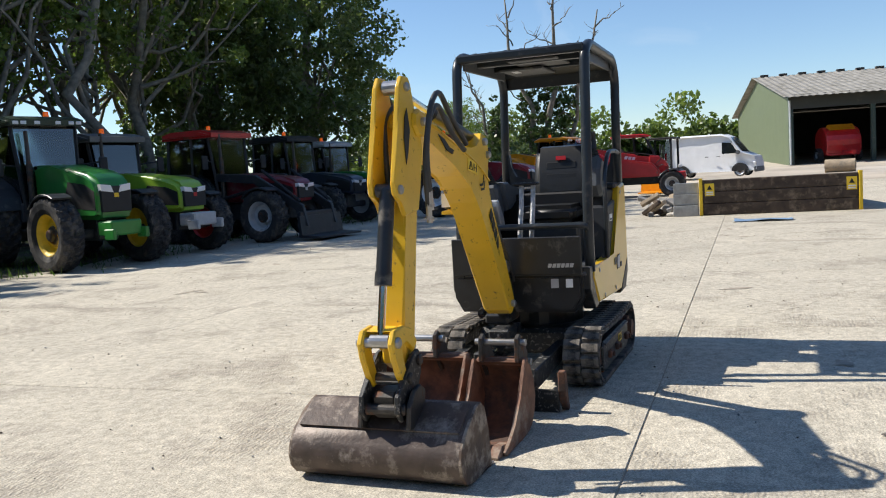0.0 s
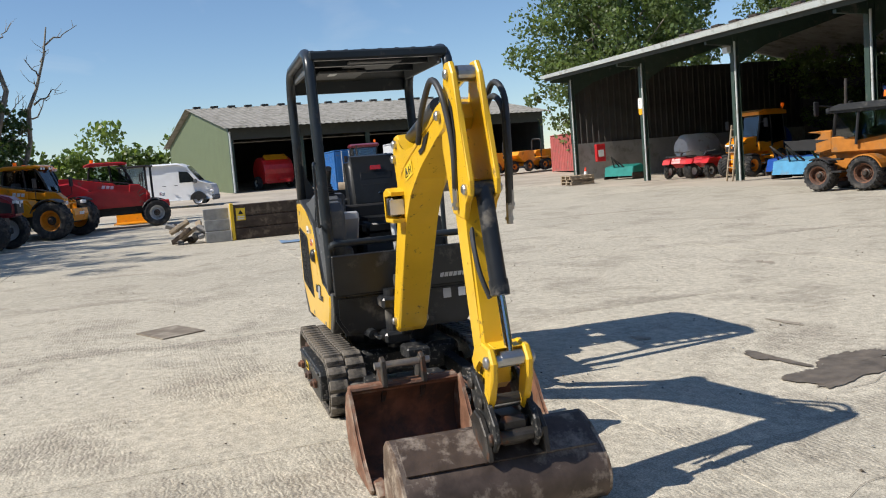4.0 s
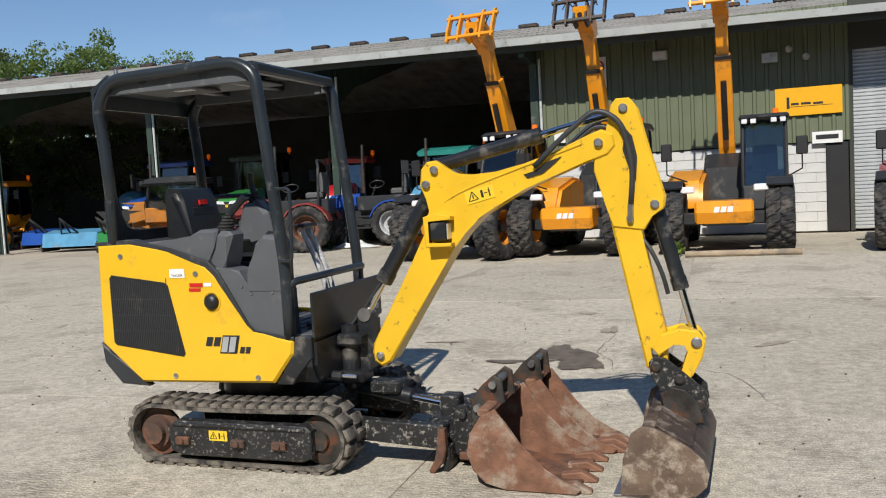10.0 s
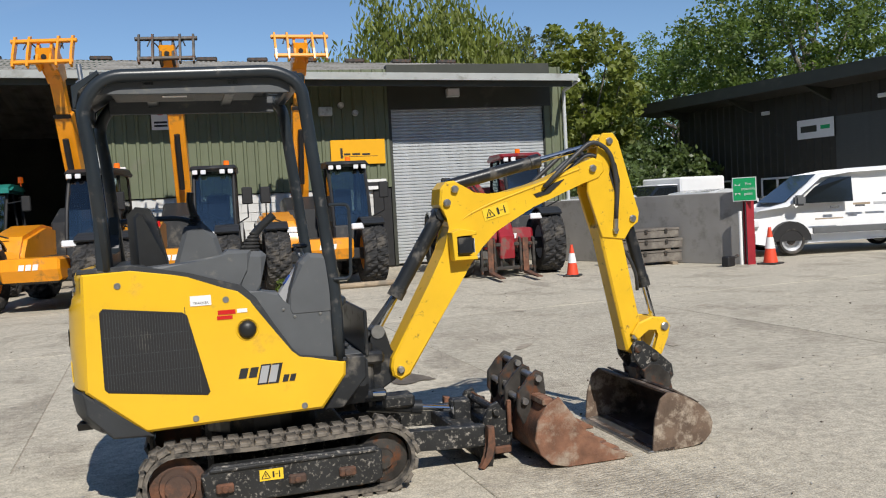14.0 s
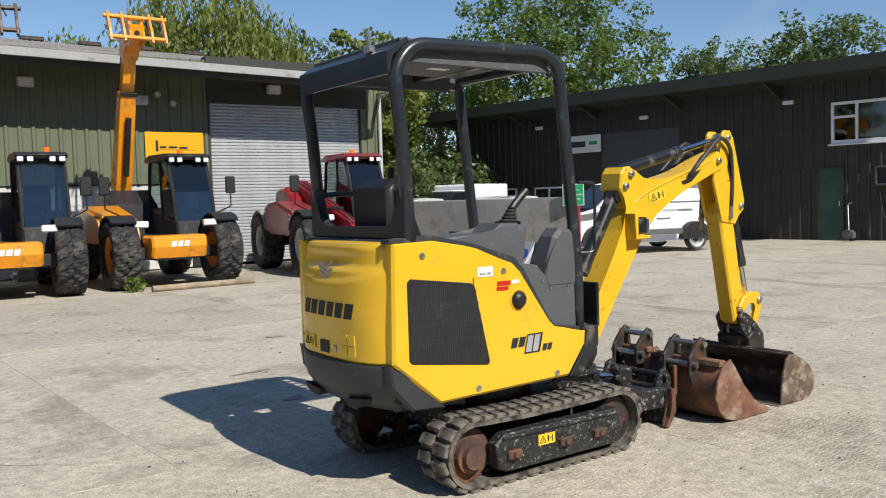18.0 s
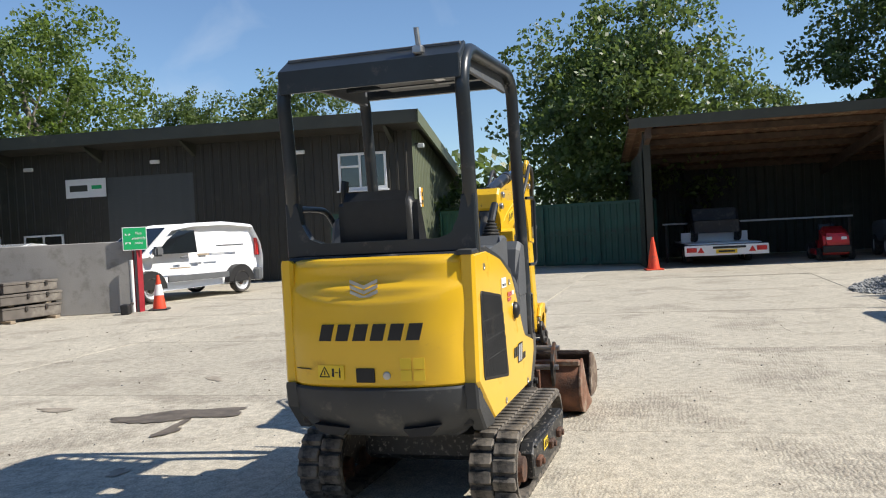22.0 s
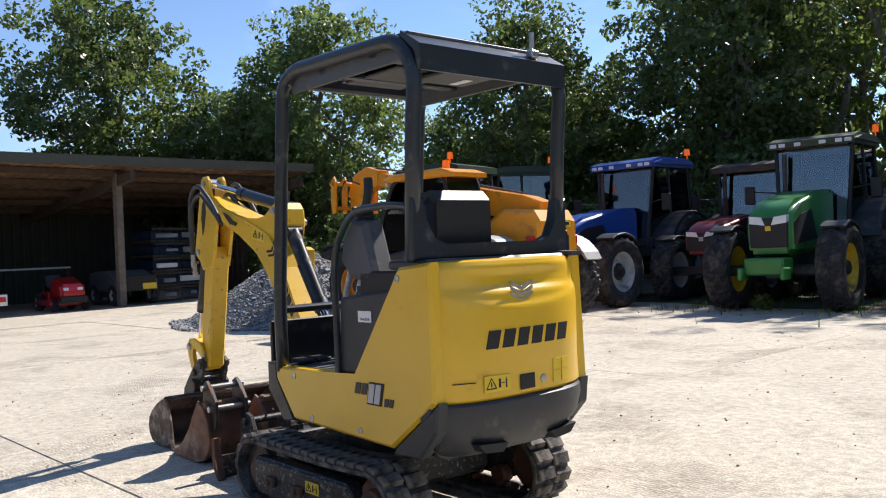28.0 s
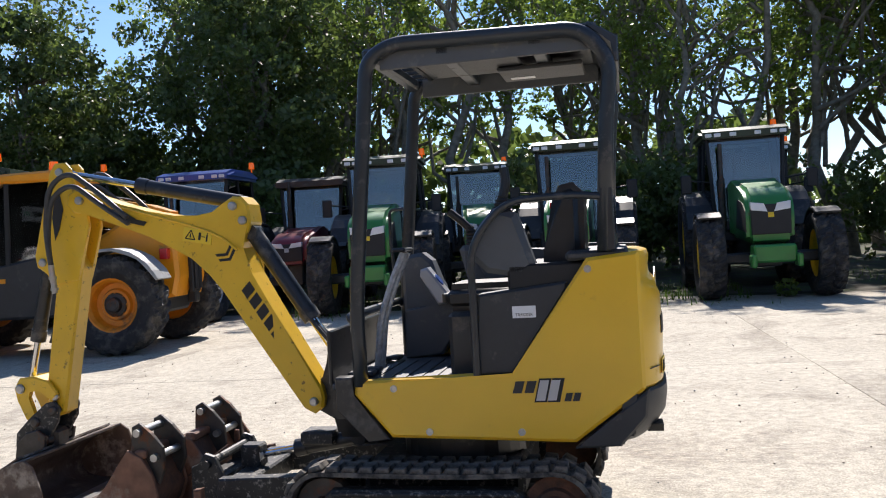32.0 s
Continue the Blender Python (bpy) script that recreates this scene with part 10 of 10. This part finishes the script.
I0 = implement(pose(-15.3, 17.3, 0, 0, 0, -100), "green", "green rotary implement standing on the floor", 1.2)
implement(pose(-18.2, 18.6, 0, 0, 0, -80), "paleblue", "pale blue mower deck with a black headstock", 2.0)
implement(pose(-20.9, 20.3, 0, 0, 0, -95), "blue", "blue cultivator standing in the shed", 2.0)
implement(pose(-17.3, 20.8, 0, 0, 0, -70), "green", "dark green implement behind the mower deck", 1.7)
implement(pose(-10.7, 17.9, 0, 0, 0, -90), "red", "red implement beside the vintage tractor", 1.5)
implement(pose(-32.0, 19.5, 0, 0, 0, -70), "teal", "teal implement near the end wall", 1.8)
ld = thing("ladder", "worn wooden ladder leaning on a shed post", "ladder", shed_m @ pose(-20.75, -0.35, 0, -9, 0, 0))
for x in (0.0, 0.36):
    part("rail", box(B(), x, x + 0.05, -0.02, 0.04, 0, 2.0, 0.006), "palewood", ld)
for k in range(7):
    part("rung", cyl(B(), (0.03, 0.01, 0.22 + 0.27 * k), (0.38, 0.01, 0.22 + 0.27 * k), 0.018, n=8), "palewood", ld)
bm = B()
rngq = np.random.default_rng(12)
gr = [[bm.verts.new((0.14 * i + rngq.uniform(-0.03, 0.03), 0.14 * j + rngq.uniform(-0.03, 0.03), 0.02 + (0.0 if i in (0, 8) or j in (0, 4) else abs(rngq.normal(0.06, 0.05))))) for j in range(5)] for i in range(9)]
for i in range(8):
    for j in range(4):
        bm.faces.new((gr[i][j], gr[i + 1][j], gr[i + 1][j + 1], gr[i][j + 1]))
one("dust_sheet", "crumpled cream dust sheet on the floor by the post", "sheet", bm, "signwhite", pose(-7.2, 15.6, 0, 0, 0, -10))
# compact forklift-like loader cab far off
sk = thing("skid_loader", "dark compact loader with an upright cab far off", "loader", pose(-33.2, -3.2, 0, 0, 0, -10), "")
part("body", box(B(), -1.0, 0.7, -0.6, 0.6, 0.35, 1.0, 0.06), "carbon", sk)
bm = B()
for x, y in ((-0.5, -0.5), (-0.5, 0.5), (0.5, -0.5), (0.5, 0.5)):
    part("cab_post", box(B(), x - 0.04, x + 0.04, y - 0.04, y + 0.04, 1.0, 2.3), "black", sk)
part("cab_roof", box(bm, -0.6, 0.6, -0.6, 0.6, 2.3, 2.38, 0.02), "black", sk)
panes(sk, [[(0.52, -0.45, 1.05), (0.52, 0.45, 1.05), (0.52, 0.45, 2.28), (0.52, -0.45, 2.28)]])
part("bucket", prism(B(), [(0.9, 0.05), (0.9, 0.6), (1.0, 0.6), (1.05, 0.12), (1.5, 0.08), (1.5, 0.04)], "y", -0.7, 0.7), "orange", sk)
part("arm", box(B(), -0.6, 1.0, -0.68, -0.6, 0.5, 0.65, 0.02), "orange", sk)
for x in (-0.6, 0.45):
    for y in (-0.55, 0.55):
        wheel(sk, x, y, 0.36, 0.25, 0.18, "rimorange", n=12)

# ---- marks and litter on the concrete ----
rngc = np.random.default_rng(33)


def blob(cx, cy, rx, ry, rot, seed, z=0.0035, n=44, rough=0.24):
    """A flat spot with a ragged edge."""
    g = np.random.default_rng(seed)
    ph = g.uniform(0, 6.28, 6)
    bm = B()
    vs = []
    for k in range(n):
        a = 2 * math.pi * k / n
        r = 1 + sum(rough / (i + 1) * math.sin((i + 2) * a + ph[i]) for i in range(6)) + g.uniform(-0.08, 0.08)
        x, y = rx * r * math.cos(a), ry * r * math.sin(a)
        c, s = math.cos(radians(rot)), math.sin(radians(rot))
        vs.append(bm.verts.new((cx + x * c - y * s, cy + x * s + y * c, z)))
    bm.faces.new(vs)
    return bm


for cx, cy, rx, ry, rot, sd in ((1.36, 2.48, 0.19, 0.44, 22, 1), (1.42, 2.2, 0.16, 0.22, 30, 4), (1.22, 2.75, 0.1, 0.17, 10, 5), (1.04, 2.27, 0.17, 0.045, 8, 2), (0.82, 2.23, 0.15, 0.06, 3, 7)):
    one("oil_stain", "dark damp oil stain with a ragged edge on the concrete", "stain", blob(cx, cy, rx, ry, rot, sd, 0.0035 + 0.0003 * sd, 130, 0.2), "oil", None, "oil stains", "structure")
M["stain"] = surf("dirty concrete patch", (0.33, 0.285, 0.225), 0.9, var=0.25, scale=10, bump=0.1, bscale=60)
for k in range(26):
    x, y = rngc.uniform(-12, 7), rngc.uniform(-9, 9)
    if -1.3 < x < 2.6 and -1.2 < y < 1.2:
        continue
    one("dirt_patch", "dusty brown patch of dirt on the concrete", "stain", blob(x, y, rngc.uniform(0.06, 0.22), rngc.uniform(0.03, 0.08), rngc.uniform(0, 180), 100 + k, 0.0032, 24, 0.3), "stain", None, "dirt patches", "structure")


def crack(p, d, L, w, seed):
    g = np.random.default_rng(seed)
    bm = B()
    a = math.atan2(d[1], d[0])
    x, y = p
    prev = None
    n = int(L / 0.06)
    for k in range(n + 1):
        s = math.sin(math.pi * min(1.0, max(0.03, k / n)))
        ww = 0.55 * w * (0.35 + 0.65 * s) * g.uniform(0.5, 1.3)
        nx, ny = -math.sin(a), math.cos(a)
        cur = (bm.verts.new((x + nx * ww, y + ny * ww, 0.0032)), bm.verts.new((x - nx * ww, y - ny * ww, 0.0032)))
        if prev:
            bm.faces.new((prev[0], cur[0], cur[1], prev[1]))
        prev = cur
        a += g.normal(0, 0.22)
        a += (math.atan2(d[1], d[0]) - a) * 0.12
        x += 0.06 * math.cos(a)
        y += 0.06 * math.sin(a)
    return bm


for k, (p, d, L, w) in enumerate((((-3.9, 0.75), (1, 0.25), 2.6, 0.006), ((-2.5, 2.1), (0.3, 1), 2.0, 0.005), ((-6.0, 3.2), (1, 0.1), 3.2, 0.005), ((1.9, 1.6), (0.25, 1), 2.8, 0.005), ((2.9, 0.9), (-0.2, 1), 2.2, 0.005), ((-5.2, 5.6), (1, -0.2), 4.0, 0.007),
                                 ((-8.5, -2.0), (1, 0.15), 3.0, 0.006), ((3.4, -2.4), (-0.1, -1), 2.4, 0.004), ((-1.2, 4.6), (1, 0.3), 3.0, 0.006), ((4.2, 3.3), (1, -0.15), 2.6, 0.006), ((-2.9, -3.8), (-0.4, 1), 2.4, 0.004), ((6.0, 5.4), (-1, 0.4), 3.4, 0.006), ((-1.8, 1.3), (-1, 0.5), 1.8, 0.006))):
    one("crack", "thin crack filled with dirt in the concrete", "crack", crack(p, d, L, w, 60 + k), "crack", None, "cracks", "structure")


def strew(n):
    x, y = rngc.uniform(-11, 8, n), rngc.uniform(-9, 9, n)
    return np.stack([x, y, np.full(n, 0.006)], 1)


me = pebbles(1000, strew, 0.009, rngc)
me.materials.append(M["debris"])
tagged(new("litter", me), "small crumbs of soil and grit on the concrete", "grit", kind="stuff")
me = pebbles(1100, strew, 0.008, rngc)
me.materials.append(M["stone"])
tagged(new("grit", me), "small pale stones strewn on the concrete", "grit", kind="stuff")
# weeds by the post and the parked machines
cen = np.array([(-7.35, 16.2, 0.12), (-8.1, 16.3, 0.15), (1.8, 11.25, 0.12), (-13.6, 16.9, 0.1), (3.6, -11.1, 0.15), (-3.8, -11.0, 0.15), (1.2, -10.9, 0.12)])
me = leaves(cen, np.array([0.25, 0.22, 0.2, 0.2, 0.2, 0.22, 0.2]), 700, 0.05, rngc)
me.materials.append(M["leafbright"])
tagged(new("weeds", me), "low green weeds at the edge of the concrete", "weeds", kind="stuff")

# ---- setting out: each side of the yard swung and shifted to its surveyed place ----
SIDES = {"barn": (-2.28, 0.959, (-26.87, -5.1), (-26.77, -4.18)), "shed": (-1.42, 1.0, (-5.58, 15.8), (-5.39, 16.08)),
         "green": (1.44, 0.977, (18.58, 3.71), (18.59, 4.25)), "row": (3.32, 0.982, (4.3, -11.57), (5.02, -11.33))}
FIXED = ("ground", "yard_slabs", "verge", "grass", "far_hedgerow", "wood_undergrowth", "mini_excavator")


def side_of(name, x, y):
    if y > 12.2 and -36.5 < x < 10.35 and name != "wall_concrete":
        return "shed"
    if y > -5 and x > 0 or x > 16 and y > -14:
        return "green"
    return "row" if x > -6 else "barn"


bpy.context.view_layer.update()
for o in [o for o in scene.objects if o.parent is None and o.type in ("MESH", "EMPTY")]:
    kids = [o] + list(o.children_recursive)
    pts = [k.matrix_world @ Vector(c) for k in kids if k.type == "MESH" for c in (k.bound_box[0], k.bound_box[6])]
    mid = [(min(p[i] for p in pts) + max(p[i] for p in pts)) / 2 for i in (0, 1)]
    if o.name.split(".")[0] in FIXED or math.hypot(*mid) < 6.2:
        continue
    turn, spread, old, here = SIDES[side_of(o.name, *mid)]
    base = o.matrix_basis.translation.copy() if o.matrix_basis.translation.length > 0.5 else Vector((*mid, 0))
    swing = Matrix.Rotation(radians(turn), 4, 'Z')
    to = swing @ (Vector((base.x - old[0], base.y - old[1], 0)) * spread) + Vector((*here, 0))
    o.matrix_basis = Matrix.Translation(to) @ swing @ Matrix.Translation((-base.x, -base.y, 0)) @ o.matrix_basis
